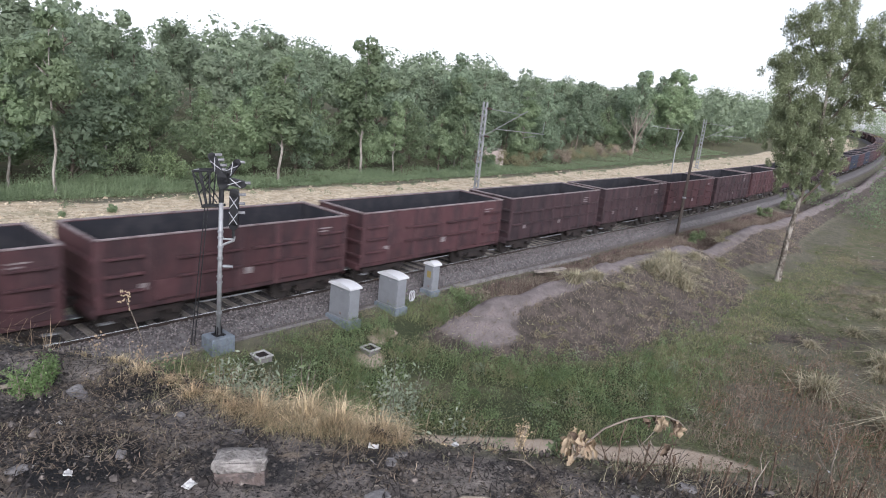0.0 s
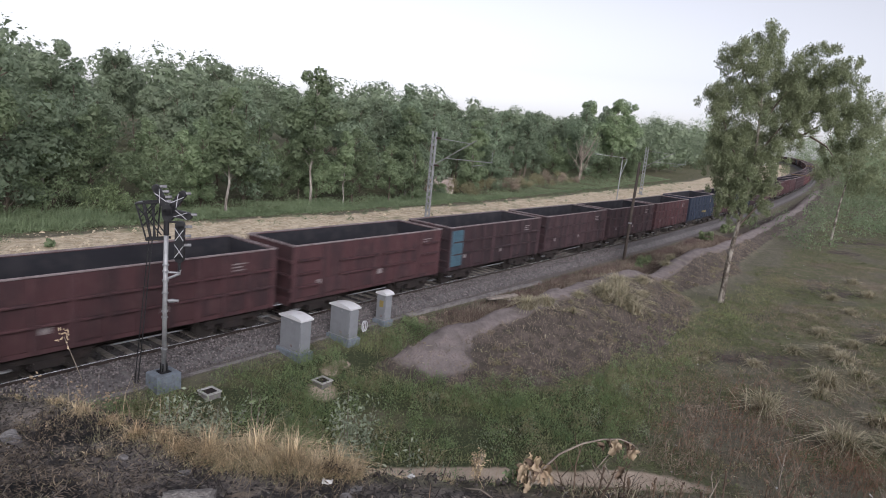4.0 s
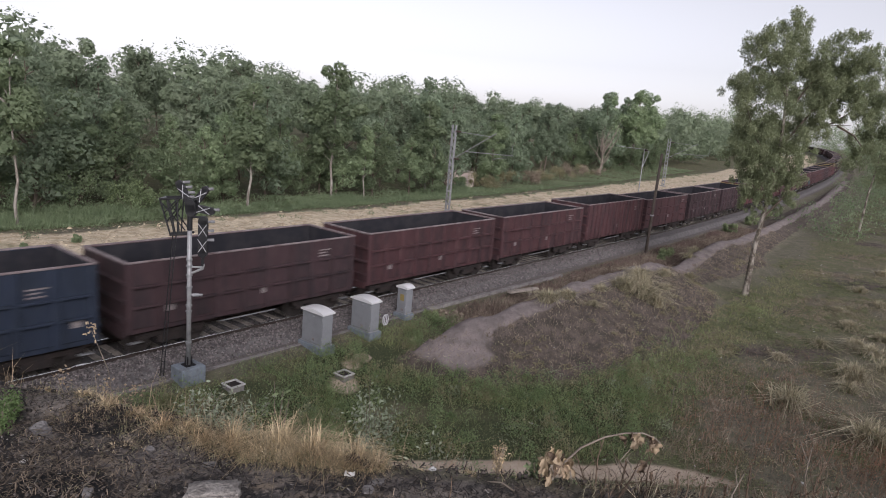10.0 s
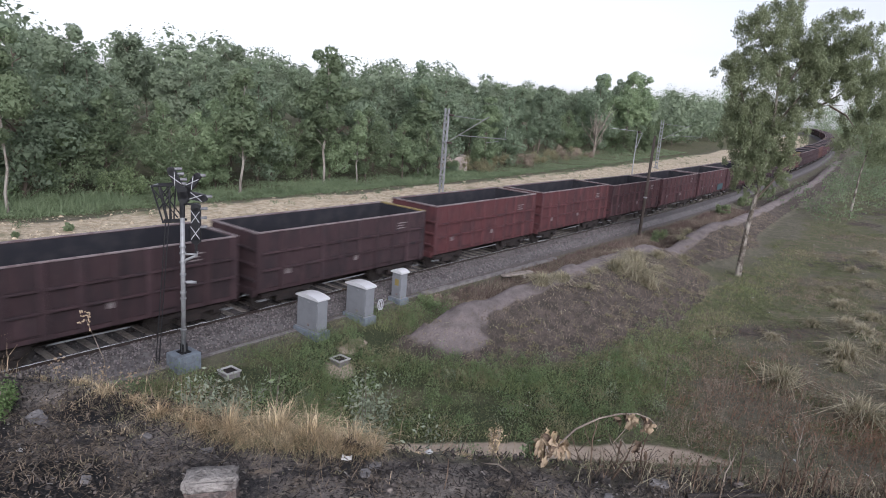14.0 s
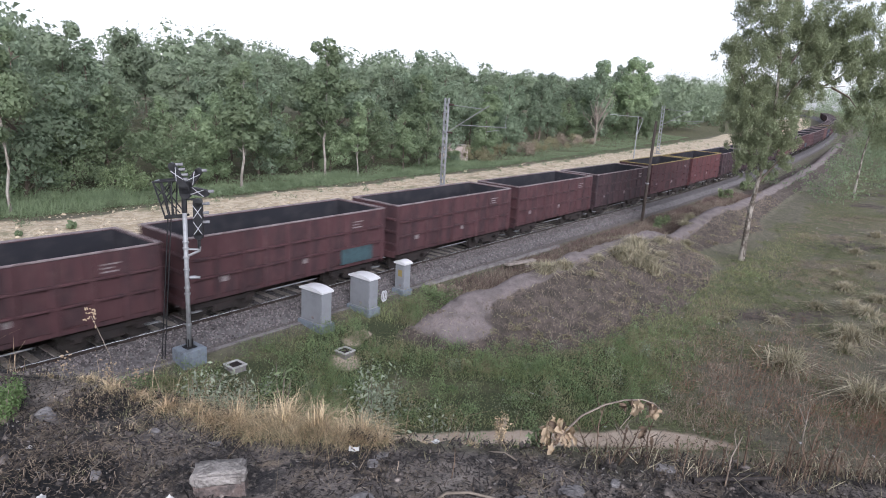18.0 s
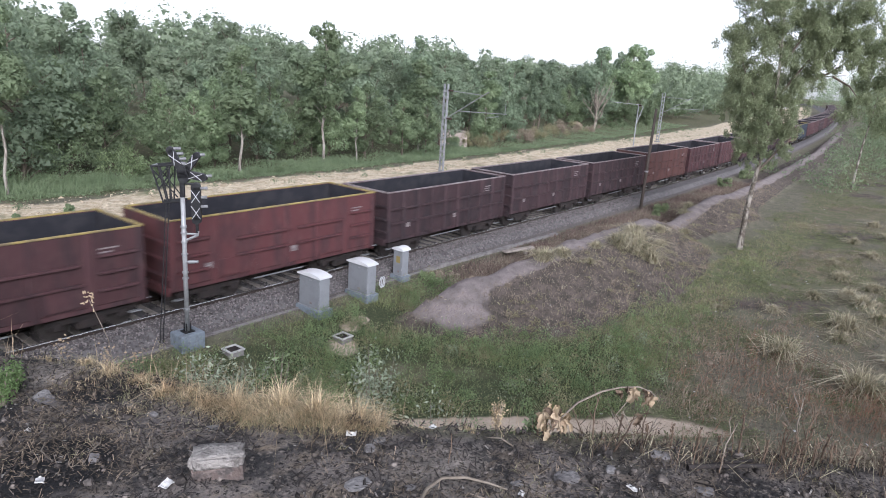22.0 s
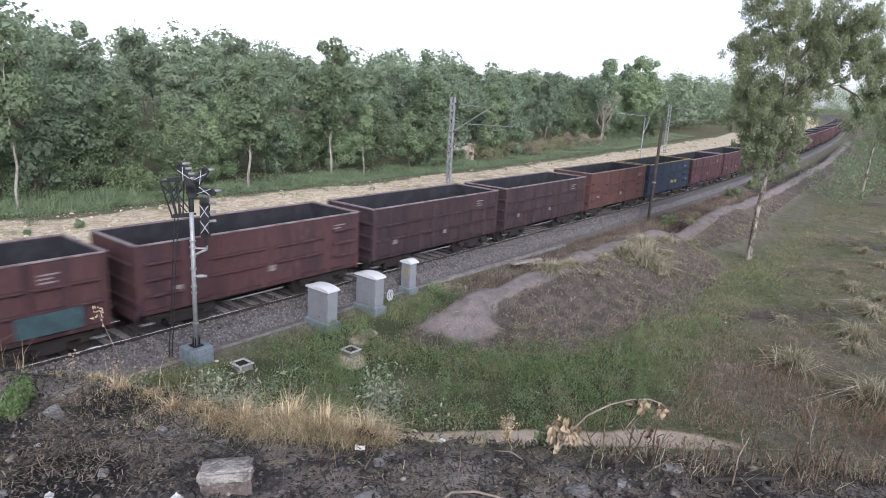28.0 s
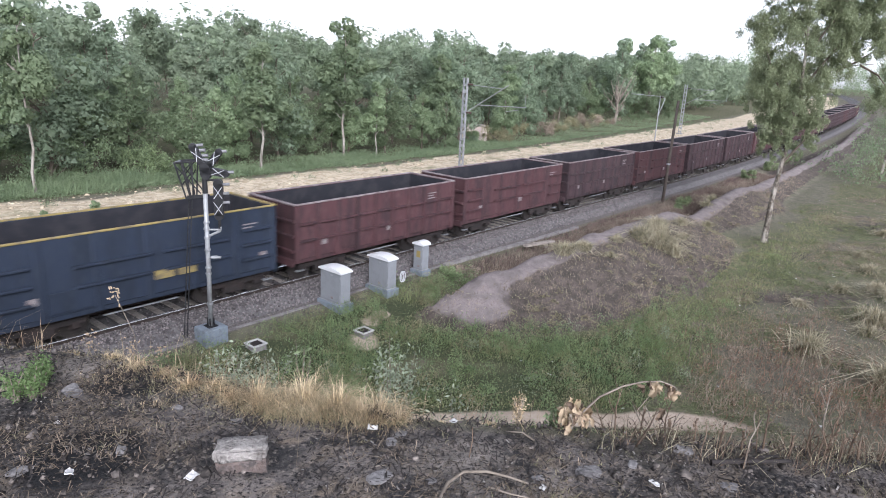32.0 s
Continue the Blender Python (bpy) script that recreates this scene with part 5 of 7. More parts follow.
def build_woods():
    rng = np.random.default_rng(21)
    kinds = [(1, 12.5, 2.7, 0.2, "darkbark", "leaf", 7200, 0.26, 0.62), (2, 13.5, 2.3, 0.36, "bark", "leaf", 6800, 0.255, 0.62), (3, 12.0, 3.0, 0.14, "darkbark", "leafdark", 7400, 0.27, 0.62), (4, 14.0, 2.6, 0.26, "darkbark", "leafdark", 7000, 0.27, 0.62), (5, 11.0, 2.8, 0.14, "darkbark", "leaf", 7200, 0.26, 0.62), (6, 13.0, 2.0, 0.44, "bark", "leaf", 6000, 0.24, 0.62)]
    # back rows: two of these kinds wear the leaf colour paled for haze
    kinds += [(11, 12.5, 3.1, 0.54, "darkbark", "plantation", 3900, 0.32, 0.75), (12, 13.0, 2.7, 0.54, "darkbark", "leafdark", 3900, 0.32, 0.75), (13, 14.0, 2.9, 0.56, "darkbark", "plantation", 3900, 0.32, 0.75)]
    for k in kinds:
        build_tree_kind(*k, "tall leafy wood tree with a bare lower trunk" if k[3] > 0.28 else "bushy dark green wood tree leafy to the ground")
    placed = [(70, 30.5), (71.5, 32), (69, 29), (67, 27.5), (72.5, 33.5), (70.5, 28)]
    used = set()

    def put(kind, x, y, h):
        root, kh = TREE_KINDS[kind]
        s = h / kh
        m = Matrix.LocRotScale((x, y, z_at(x, y)), Euler((0, 0, rng.uniform(0, 6.28))), (s * rng.uniform(0.9, 1.15), s * rng.uniform(0.9, 1.15), s))
        if kind not in used:
            used.add(kind)
            root.matrix_basis = m
            return root
        return copy_thing(root, m)

    # standing out at the edge of the wood
    for kind, x, y, h in ((1, 44.6, 27.6, 12.8), (1, 33.4, 25.6, 10.8), (5, 15.4, 23.6, 11.0), (1, 62.0, 30.0, 11.0), (5, 78.0, 31.0, 11.5), (3, 96, 33, 12.0), (1, 138, 36, 17.5), (2, 128, 38, 15.0), (1, 150, 38, 17.5), (3, 144, 41, 18.0), (1, 133, 40, 16.5)):
        ob = put(kind, x, y, h)
        if kind in (1, 5):
            ob["label"] = "slender pale-trunked tree at the edge of the wood"
        placed.append((x, y))
    for row, (v, gap, n, hh) in enumerate(((28.5, 3.8, 42, 8.4), (33, 4.4, 44, 10.2), (38.5, 5.0, 42, 11.2), (46, 5.6, 42, 12.2), (56, 5.6, 45, 13.0), (70, 5.4, 50, 14.0))):
        x = -12.0 + row * 1.0
        for k in range(n):
            x += gap * rng.uniform(0.6, 1.45)
            y = v + rng.uniform(-2.2, 2.2) + bend(x)[0] + max(0, x - 60) * 0.03
            if row < 2 and 84 < x < 134:     # a clearing with scrub before the wood
                continue
            if any((x - a) ** 2 + (y - b) ** 2 < 4 for a, b in placed):
                continue
            hk = hh * (rng.uniform(0.8, 1.1) if row < 3 else rng.uniform(0.9, 1.08)) * (1.0 if x < 75 else 0.9)
            put(int(rng.choice([0, 2, 2, 3, 4, 0] if row == 1 or row == 2 and 80 < x < 138 else [6, 7, 8] if row else [0, 4, 2, 4, 1])), x, y, hk)
    # undergrowth along its foot and woods farther off
    n = 75000
    x = 2 + 158 * rng.random(n) ** 1.35
    v = 22.2 + np.abs(rng.normal(size=n)) * np.where(x > 80, 7.0, 4.0)
    y = v + offset(x) + np.clip(x - 60, 0, 200) * 0.03
    clump = 0.5 + 0.5 * wob(x, y, 0.8, 3.3)
    z = height(x, y) + rng.random(n) * (0.1 + (0.3 + 0.16 * np.clip(v - 23.5, 0, 7)) * clump)
    P, F = leaf_cards(np.stack([x, y, z], -1), 0.2, rng, droop=-0.6, aspect=0.6, flat=True, face=np.stack([0 * x, -0.4 + 0 * x, 1 + 0 * x], -1))
    tagged(meshpart("undergrowth", np_mesh("undergrowth", P, F), "leaf"), "low green undergrowth at the foot of the wood", "undergrowth", kind="stuff")
    # tall grass before the trees
    P = scatter(120000, 4, 75, 21.5, 31, rng, lambda x, y: np.clip((y - offset(x) - 22.2) / 1.5, 0, 1) * np.clip((31 - y + offset(x)) / 3, 0, 1) * np.clip(0.45 + 0.9 * wob(x, y, 0.5, 60), 0.06, 1))
    tall = 0.4 + 0.45 * np.clip((30 - P[:, 0]) / 8, 0, 1) + 0.35 * wob(P[:, 0], P[:, 1], 0.9, 61)
    tagged(meshpart("tall_grass", np_mesh("tall_grass", *blades(P, tall, 0.055, 0.6, rng, plain=True)), "leaf"), "tall fresh green grass before the wood", "grass", kind="stuff")
    blobs = []
    for k in range(290):
        x = rng.uniform(-20, 600)
        y = rng.uniform(84, 125) if x < 200 else rng.uniform(60, 330)
        y += bend(min(x, 600))[0] * 0.9
        h = rng.uniform(13, 17)
        z = z_at(x, y)
        for q in range(4):
            r = rng.uniform(2.2, 4.0)
            blobs.append(((x + rng.normal() * 2.2, y + rng.normal() * 2.2, z + h * rng.uniform(0.35, 0.9)), (r, r, r * 1.3)))
    for k in range(230):
        x = rng.uniform(128, 520)
        y = rng.uniform(31, 85) + bend(min(x, 600))[0]
        h = rng.uniform(9, 15)
        for q in range(4):
            r = rng.uniform(1.8, 3.2)
            blobs.append(((x + rng.normal() * 1.8, y + rng.normal() * 1.8, float(rise(x)) + h * rng.uniform(0.15, 0.88)), (r, r, r * 1.3)))
    # far crowns carry haze in their paler leaf colour
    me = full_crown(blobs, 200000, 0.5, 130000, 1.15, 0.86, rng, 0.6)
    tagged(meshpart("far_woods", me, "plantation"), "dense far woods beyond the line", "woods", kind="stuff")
    blobs = []
    for k in range(240):
        x = rng.uniform(105, 700)
        y = rng.uniform(-130, -15) + bend(min(x, 600))[0] * 0.92
        h = rng.uniform(7, 14)
        z = z_at(x, y)
        for q in range(5):
            r = rng.uniform(1.4, 2.8)
            blobs.append(((x + rng.normal() * 1.6, y + rng.normal() * 1.6, z + h * rng.uniform(0.15, 0.9)), (r, r, r * 1.2)))
    for k in range(330):
        x = rng.uniform(330, 900)
        side = rng.random() < 0.6
        y = offset(x) + (-rng.uniform(12, 70) if side else rng.uniform(34, 90))
        if x > 560:
            y = offset(x) + (-rng.uniform(12, 320) if side else rng.uniform(20, 120))
        h = rng.uniform(17, 25)
        for q in range(5):
            r = rng.uniform(2.4, 4.4)
            blobs.append(((x + rng.normal() * 2, y + rng.normal() * 2, float(rise(x)) - 1 + h * rng.uniform(0.1, 0.9)), (r, r, r * 1.2)))
    pts, face = crown_points(blobs, 110000, rng, 0.75, True)
    P, F = leaf_cards(pts, 0.8, rng, aspect=0.9, flat=True, face=face)
    tagged(meshpart("thicket", np_mesh("thicket", P, F), "leaf"), "green thicket beside the curving line", "thicket", kind="stuff")

    blobs = []
    for k in range(360):
        x = rng.uniform(82, 320)
        y = bend(x)[0] - 6.5 - 0.02 * (x - 80) - rng.uniform(0, 26)
        h = rng.uniform(1.5, 5)
        for q in range(3):
            r = rng.uniform(0.8, 1.7)
            blobs.append(((x + rng.normal() * 1.6, y + rng.normal() * 1.2, z_at(x, y) + h * rng.uniform(0.15, 0.8)), (r, r, r)))
    for k in range(70):
        x = rng.uniform(290, 430)
        y = bend(x)[0] + rng.uniform(24, 34)
        h = rng.uniform(2.5, 5)
        for q in range(3):
            r = rng.uniform(1.0, 1.8)
            blobs.append(((x + rng.normal() * 1.6, y + rng.normal() * 1.0, z_at(x, y) + h * rng.uniform(0.15, 0.8)), (r, r, r)))
    pts, face = crown_points(blobs, 70000, rng, 0.6, True)
    P, F = leaf_cards(pts, 0.32, rng, aspect=0.8, flat=True, face=face)
    tagged(meshpart("lineside_scrub", np_mesh("lineside_scrub", P, F), "leaf"), "green scrub along the curving line", "scrub", kind="stuff")


build_woods()


def build_big_tree():
    """The tall eucalyptus on the field beside the spoil bank."""
    rng = np.random.default_rng(77)
    x, y = 45.2, -11.6
    root = tagged(empty("eucalyptus_tree", pose(x, y, z_at(x, y)) @ Matrix.Scale(1.06, 4)), "tall leaning eucalyptus with pale bark and a ragged crown", "tree")
    R = np.array([0.62, -0.78, 0])     # across the view
    D = np.array([0.78, 0.62, 0])

    def at(r, z, d=0.0):
        return tuple(R * r + D * d + np.array([0, 0, z]))

    bm = bmesh.new()
    tube(bm, [at(0, -0.4), at(0.03, 1.2), at(0.02, 2.6), at(0.2, 4.8), at(0.45, 7.0), at(0.45, 9.5), at(0.3, 12.0), at(0.1, 13.6), at(0.1, 15.2)], [0.22, 0.165, 0.14, 0.12, 0.1, 0.085, 0.065, 0.045, 0.02], 12)
    part("trunk", bm, "eucbark", root, smooth=True)
    limbs = [((0.3, 6.2), (1.1, 8.6), (1.9, 9.9), (2.6, 10.35), (3.6, 10.7), (5.2, 10.9)), ((2.3, 10.2), (3.3, 10.9), (4.1, 11.6), (5.2, 12.6)), ((0.45, 9.0), (1.8, 11.6), (2.8, 13.6)), ((0.4, 7.6), (-1.2, 9.6), (-2.0, 11.4)), ((0.35, 11.0), (1.6, 13.8), (2.2, 15.6)), ((0.25, 5.2), (-0.7, 6.6), (-1.3, 8.0)), ((0.3, 12.4), (-0.9, 14.6), (-1.4, 16.2)), ((0.2, 4.8), (1.0, 6.2), (1.5, 7.0)), ((3.6, 10.7), (4.6, 10.1), (5.4, 9.2))]
    for pts in limbs:
        bm = bmesh.new()
        d = rng.uniform(-1.0, 1.0)
        tube(bm, [at(r, z, d * k / 2) for k, (r, z) in enumerate((r, z if z < 10 else 10 + (z - 10) * 0.8) for r, z in pts)], [0.075 - 0.06 * k / (len(pts) - 1) for k in range(len(pts))], 7)
        part("limb", bm, "darkbark", root, smooth=True)
    spots = [(-0.35, 5.4, 0.45), (-0.5, 6.2, 0.6), (1.3, 6.3, 0.6), (-0.9, 7.1, 0.8), (0.5, 7.4, 0.7), (1.5, 7.2, 0.7), (-1.4, 8.0, 0.9), (-0.2, 8.0, 1.2), (1.1, 8.0, 1.0), (-1.9, 9.2, 1.0), (-0.7, 9.2, 1.3), (0.7, 9.2, 1.2), (1.5, 8.9, 0.7), (-2.1, 10.5, 1.0), (-0.8, 10.6, 1.4), (0.7, 10.5, 1.3), (-2.3, 11.8, 1.0), (-1.0, 12.0, 1.4), (0.5, 12.0, 1.4), (-2.3, 13.2, 1.0), (-1.0, 13.4, 1.4), (0.6, 13.4, 1.4), (-1.9, 14.6, 1.0), (-0.6, 14.8, 1.3), (0.9, 14.8, 1.3), (-1.4, 16.0, 1.0), (0.2, 16.2, 1.2), (1.6, 16.0, 1.1), (0.4, 17.4, 1.0), (1.9, 11.5, 1.0), (2.0, 13.0, 1.2), (2.3, 14.5, 1.2), (3.4, 12.2, 1.0), (3.4, 13.7, 1.2), (3.5, 15.3, 1.1), (4.6, 13.0, 1.1), (4.8, 14.5, 1.1), (4.6, 11.7, 0.8), (5.5, 11.6, 1.0), (5.7, 13.3, 1.0), (5.3, 10.2, 0.9), (6.4, 10.6, 1.0), (5.0, 9.2, 0.6), (6.2, 9.2, 0.8), (6.7, 12.2, 1.0), (3.4, 11.2, 0.5), (2.6, 10.8, 0.5), (5.2, 15.8, 0.9), (2.8, 16.4, 0.9), (1.8, 10.6, 0.8), (2.4, 12.0, 0.9), (2.8, 13.0, 1.0), (1.6, 12.4, 1.0), (3.0, 14.4, 1.0), (4.0, 12.6, 0.9), (4.2, 14.0, 1.0), (4.0, 15.8, 0.9)]
    spots = [(r, z if z < 10 else 10 + (z - 10) * 0.8, w) for r, z, w in spots]
    spots += [(-0.8, 6.6, 0.8), (-1.2, 7.6, 0.9), (0.2, 6.2, 0.6), (-1.5, 8.6, 1.0), (0.3, 8.6, 1.1), (-0.4, 7.4, 0.9), (-0.9, 6.0, 0.5), (0.9, 5.6, 0.45), (-0.1, 6.6, 0.7), (0.9, 6.9, 0.7), (-1.5, 9.6, 0.8), (1.6, 9.8, 0.7)]
    blobs = []
    for r, z, w in spots:
        for q in range(9):
            w2 = w * rng.uniform(0.24, 0.46)
            blobs.append((at(r + rng.normal() * w * 0.42, z + rng.normal() * w * 0.45, rng.normal() * w * 0.8), (w2, w2, w2 * 1.25)))
    P, F = leaf_cards(crown_points(blobs, 155000, rng, 0.3), 0.165, rng, droop=1.0, aspect=0.42, flat=True)
    meshpart("crown", np_mesh("crown", P, F), "eucleaf", root, "ragged drooping grey-green foliage")
    # a slimmer one farther along
    x, y = 88.3, -13.2
    root = tagged(empty("eucalyptus_tree", pose(x, y, z_at(x, y))), "slender young eucalyptus with a pale trunk on the field", "tree")
    bm = bmesh.new()
    tube(bm, [at(-0.3, -0.4), at(-0.2, 2.4), at(-0.15, 4.8), at(0.1, 7), at(0.4, 11), at(0.4, 15)], [0.15, 0.11, 0.095, 0.08, 0.06, 0.02], 9)
    part("trunk", bm, "eucbark", root, smooth=True)
    blobs = []
    for k in range(60):
        z = rng.uniform(6, 17)
        w = rng.uniform(0.6, 1.3)
        blobs.append((at(0.8 + rng.normal() * 1.7, z, rng.normal() * 2.0), (w, w, w)))
    P, F = leaf_cards(crown_points(blobs, 14000, rng, 0.3), 0.28, rng, droop=0.8, aspect=0.35)
    meshpart("crown", np_mesh("crown", P, F), "eucleaf", root)
    # the bare dead tree across the line
    x, y = 118.0, 33.5
    root = tagged(empty("dead_tree", pose(x, y, z_at(x, y))), "bare bleached dead tree before the wood", "tree")
    bm = bmesh.new()
    tube(bm, [at(0, -0.4), at(0.2, 2.2), at(0.1, 4.5)], [0.32, 0.22, 0.16], 8)
    part("trunk", bm, "twig", root, smooth=True)
    for k in range(12):
        a = rng.uniform(-1, 1)
        z = rng.uniform(1.6, 4.8)
        L = rng.uniform(2.5, 7.5)
        bm = bmesh.new()
        p1, p2, p3 = at(a * 1.4, z + L * 0.35, rng.normal() * 0.6), at(a * 3.0, z + L * 0.7, rng.normal()), at(a * 3.6, z + L, rng.normal())
        tube(bm, [at(0.1, z), p1, p2, p3], [0.13, 0.095, 0.06, 0.02], 6)
        tube(bm, [p1, at(a * 1.4 + rng.normal(), z + L * 0.6), at(a * 1.4 + rng.normal() * 1.6, z + L * 0.8)], [0.09, 0.06, 0.015], 5)
        part("limb", bm, "twig", root, smooth=True)


build_big_tree()


# ---- field: weeds, grass and tussocks ----
def off_path(x, y):
    d = lane(x, y)
    return np.where(d > 0, np.clip((d - 0.45) / 0.4, 0, 1), np.clip((-d - 0.5) / 1.3, 0, 1) * 0.7)


def build_field():
    rng = np.random.default_rng(31)
    # rank green growth between the cases and the path
    def lush(x, y):
        hr, _ = ridge(x, y)
        m = np.clip((-2.9 - y) / 0.6, 0, 1) * np.clip((brink(x, y) - 5.5) / 2, 0, 1) * (hr < 0.18) * off_path(x, y)
        m = m * np.clip((29 + 0.9 * (-8 - y) - x) / 7, 0, 1) * np.clip((np.arctan2(y + 21.37, x) - 0.24 + 0.05 * wob(x, y, 0.9, 41)) / 0.13, 0, 1)
        return m * (0.25 + 0.75 * np.clip(0.45 + 1.3 * wob(x, y, 0.9, 14), 0, 1)) * (1 - 0.85 * np.exp(-((x - 18.3) ** 2 + (y + 5.2) ** 2) / 0.8)) * (1 - np.exp(-((x - 15.2) ** 2 + (y + 6.1) ** 2) / 0.9)) * (1 - np.exp(-((x - 11.7) ** 2 + (y + 4.6) ** 2) / 0.55)) * (1 - np.exp(-((x - 15.6) ** 2 + (y + 5.4) ** 2) / 0.35)) * (1 - np.exp(-((x - 12.0) ** 2 + (y + 3.98) ** 2) / 0.3))
    P = scatter(90000, 6, 34, -17, -2.9, rng, lush)
    tall = 0.1 + 0.42 * np.clip(0.4 + 1.0 * wob(P[:, 0], P[:, 1], 1.3, 15), 0, 1) ** 1.5
    V1 = blades(P, tall, 0.022, 0.8, rng, plain=True)
    tagged(meshpart("green_grass", np_mesh("green_grass", *V1), "grass"), "rank green grass between the line and the bank", "grass", kind="stuff")
    Q = scatter(110000, 6, 34, -17, -2.9, rng, lambda x, y: lush(x, y) * np.clip(0.2 + 1.2 * wob(x, y, 1.6, 16), 0, 1))
    Q[:, 2] += rng.random(len(Q)) * (0.12 + 0.45 * np.clip(0.4 + wob(Q[:, 0], Q[:, 1], 1.6, 16), 0, 1))
    tagged(meshpart("weeds", np_mesh("weeds", *leaf_cards(Q, 0.055, rng, droop=-0.8)), "lush"), "leafy green weeds", "weeds", kind="stuff")
    # leafy clumps standing up out of it
    def clumps(n, x0, x1, y0, y1, keep, r0, r1, h0, h1, each, size):
        C = scatter(n, x0, x1, y0, y1, rng, keep)
        out = []
        for c in C:
            r, h = rng.uniform(r0, r1), rng.uniform(h0, h1)
            k = int(each * rng.uniform(0.5, 1.4))
            if h > 0.34:      # a bushy dome of leaves
                p = rng.normal(size=(k, 3))
                p[:, 2] = np.abs(p[:, 2])
                p /= np.linalg.norm(p, axis=1)[:, None]
                bumps = 1 + 0.25 * np.sin(p[:, 0] * 5 + r * 40) * np.sin(p[:, 1] * 6 + h * 30)
                p *= (rng.uniform(0.6, 1.05, k) * bumps)[:, None] * np.array([r * 0.7, r * 0.7, h * 0.75])
            else:
                p = rng.normal(size=(k, 3)) * np.array([r * 0.5, r * 0.5, 0])
                fall = np.exp(-(p[:, 0] ** 2 + p[:, 1] ** 2) / (r * r))
                p[:, 2] = rng.random(k) ** 0.7 * h * fall
            out.append(c + p)
        return np.concatenate(out)
    for name, n, leaf, size, label in (("weed_clumps", 1000, "lush", 0.06, "leafy green weed clumps"), ("dark_weed_clumps", 600, "lush", 0.055, "darker green weed clumps"), ("olive_weed_clumps", 520, "olive", 0.055, "olive drab weed clumps going to seed"), ("pale_weed_clumps", 90, "greyweed", 0.06, "pale grey-green weed clumps")):
        Q = clumps(n, 6, 34, -17, -2.9, lush, 0.3, 0.85, 0.4, 1.15, 260, size)
        tagged(meshpart(name, np_mesh(name, *leaf_cards(Q, size * 1.1, rng, droop=-0.7, aspect=0.7, flat=True)), leaf), label, "weeds", kind="stuff")
    # green swale that runs off along the foot of the spoil bank
    def swale(x, y):
        v = y - offset(x)
        return np.clip(1 - np.abs(v + 13.1) / 1.8, 0, 1) ** 0.7 * np.clip((x - 17) / 5, 0, 1) * np.clip((62 - x) / 20, 0, 1) * (0.4 + 0.6 * np.clip(0.5 + wob(x, y, 0.7, 17), 0, 1))
    P = scatter(60000, 18, 62, -17, -9, rng, swale)
    tagged(meshpart("swale_grass", np_mesh("swale_grass", *blades(P, 0.2, 0.03, 0.7, rng, plain=True)), "grass"), "green grass in a shallow swale", "grass", kind="stuff")
    # thin dry brush and brown stems
    def brown(x, y):
        hr, crest = ridge(x, y)
        slope = np.clip(hr * 5 - 0.1, 0, 1) * (crest < 0.4)
        ditch = np.clip(1 - np.abs(y + 4.6) / 1.9, 0, 1) * np.clip((x - 22) / 3, 0, 1) * 1.2
        field = np.clip((-11.5 - y) / 2, 0, 1) * np.clip((x - 16 - 0.5 * (y + 24)) / 6, 0, 1) * np.clip(0.25 + 0.8 * wob(x, y, 0.45, 18), 0, 1) * np.clip((brink(x, y) - 6) / 3, 0, 1)
        rank = np.clip((0.34 + 0.06 * wob(x, y, 0.8, 42) - np.arctan2(y + 21.37, x)) / 0.1, 0, 1) * np.clip((30 - x) / 6, 0, 1) * np.clip((brink(x, y) - 5) / 2, 0, 1) * np.clip(0.6 + wob(x, y, 1.3, 31), 0.1, 1) * 0.6
        return np.clip(np.maximum(np.maximum(np.maximum(slope * 0.6, ditch), field), rank), 0, 1) * off_path(x, y)
    P = scatter(220000, 14, 75, -30, -2.9, rng, brown)
    ditch = np.clip(1 - np.abs(P[:, 1] + 4.5) / 1.7, 0, 1) * (P[:, 0] > 22)
    tagged(meshpart("dead_brush", np_mesh("dead_brush", *blades(P, 0.16 + 0.35 * ditch + 0.22 * (np.arctan2(P[:, 1] + 21.37, P[:, 0]) < 0.3) * (P[:, 0] < 27), 0.024, 0.8, rng, plain=True)), "brush"), "thin brown dead stems over the dry earth", "brush", kind="stuff")
    P = scatter(60000, 21.5, 75, -7, -2.7, rng, lambda x, y: np.clip((-2.75 - (y - offset(x)) - 0.25 * np.clip((37 - x) / 10, 0, 1)) / 0.4, 0, 1) * np.clip(((y - offset(x)) + 6.2) / 0.8, 0, 1) * np.clip((x - 21.5) / 3, 0, 1) * np.clip(0.7 + 0.5 * wob(x, y, 0.9, 66), 0, 1))
    tagged(meshpart("russet_grass", np_mesh("russet_grass", *blades(P, 0.3 + 0.12 * wob(P[:, 0], P[:, 1], 0.8, 67), 0.03, 0.6, rng, plain=True)), "russet"), "russet dead grass filling the ditch", "grass", kind="stuff")
    def tan(x, y):
        return (brown(x, y) * 0.3 + 0.12 * np.clip((x - 26) / 10, 0, 1) * np.clip((-9 - y) / 3, 0, 1)) * np.clip(0.4 + wob(x, y, 0.8, 19), 0, 1)
    P = scatter(90000, 14, 90, -34, -2.9, rng, tan)
    tagged(meshpart("sparse_straw", np_mesh("sparse_straw", *blades(P, 0.2, 0.014, 0.8, rng)), "olive"), "sparse straw-coloured grass on the field", "grass", kind="stuff")
    def meadow(x, y):
        v = y - offset(x)
        return np.clip((-9.5 - v) / 3, 0, 1) * np.clip((x - 30) / 8, 0, 1) * np.clip(0.15 + 1.0 * wob(x, y, 0.35, 12), 0, 1)
    P = scatter(70000, 28, 130, -45, -8, rng, meadow)
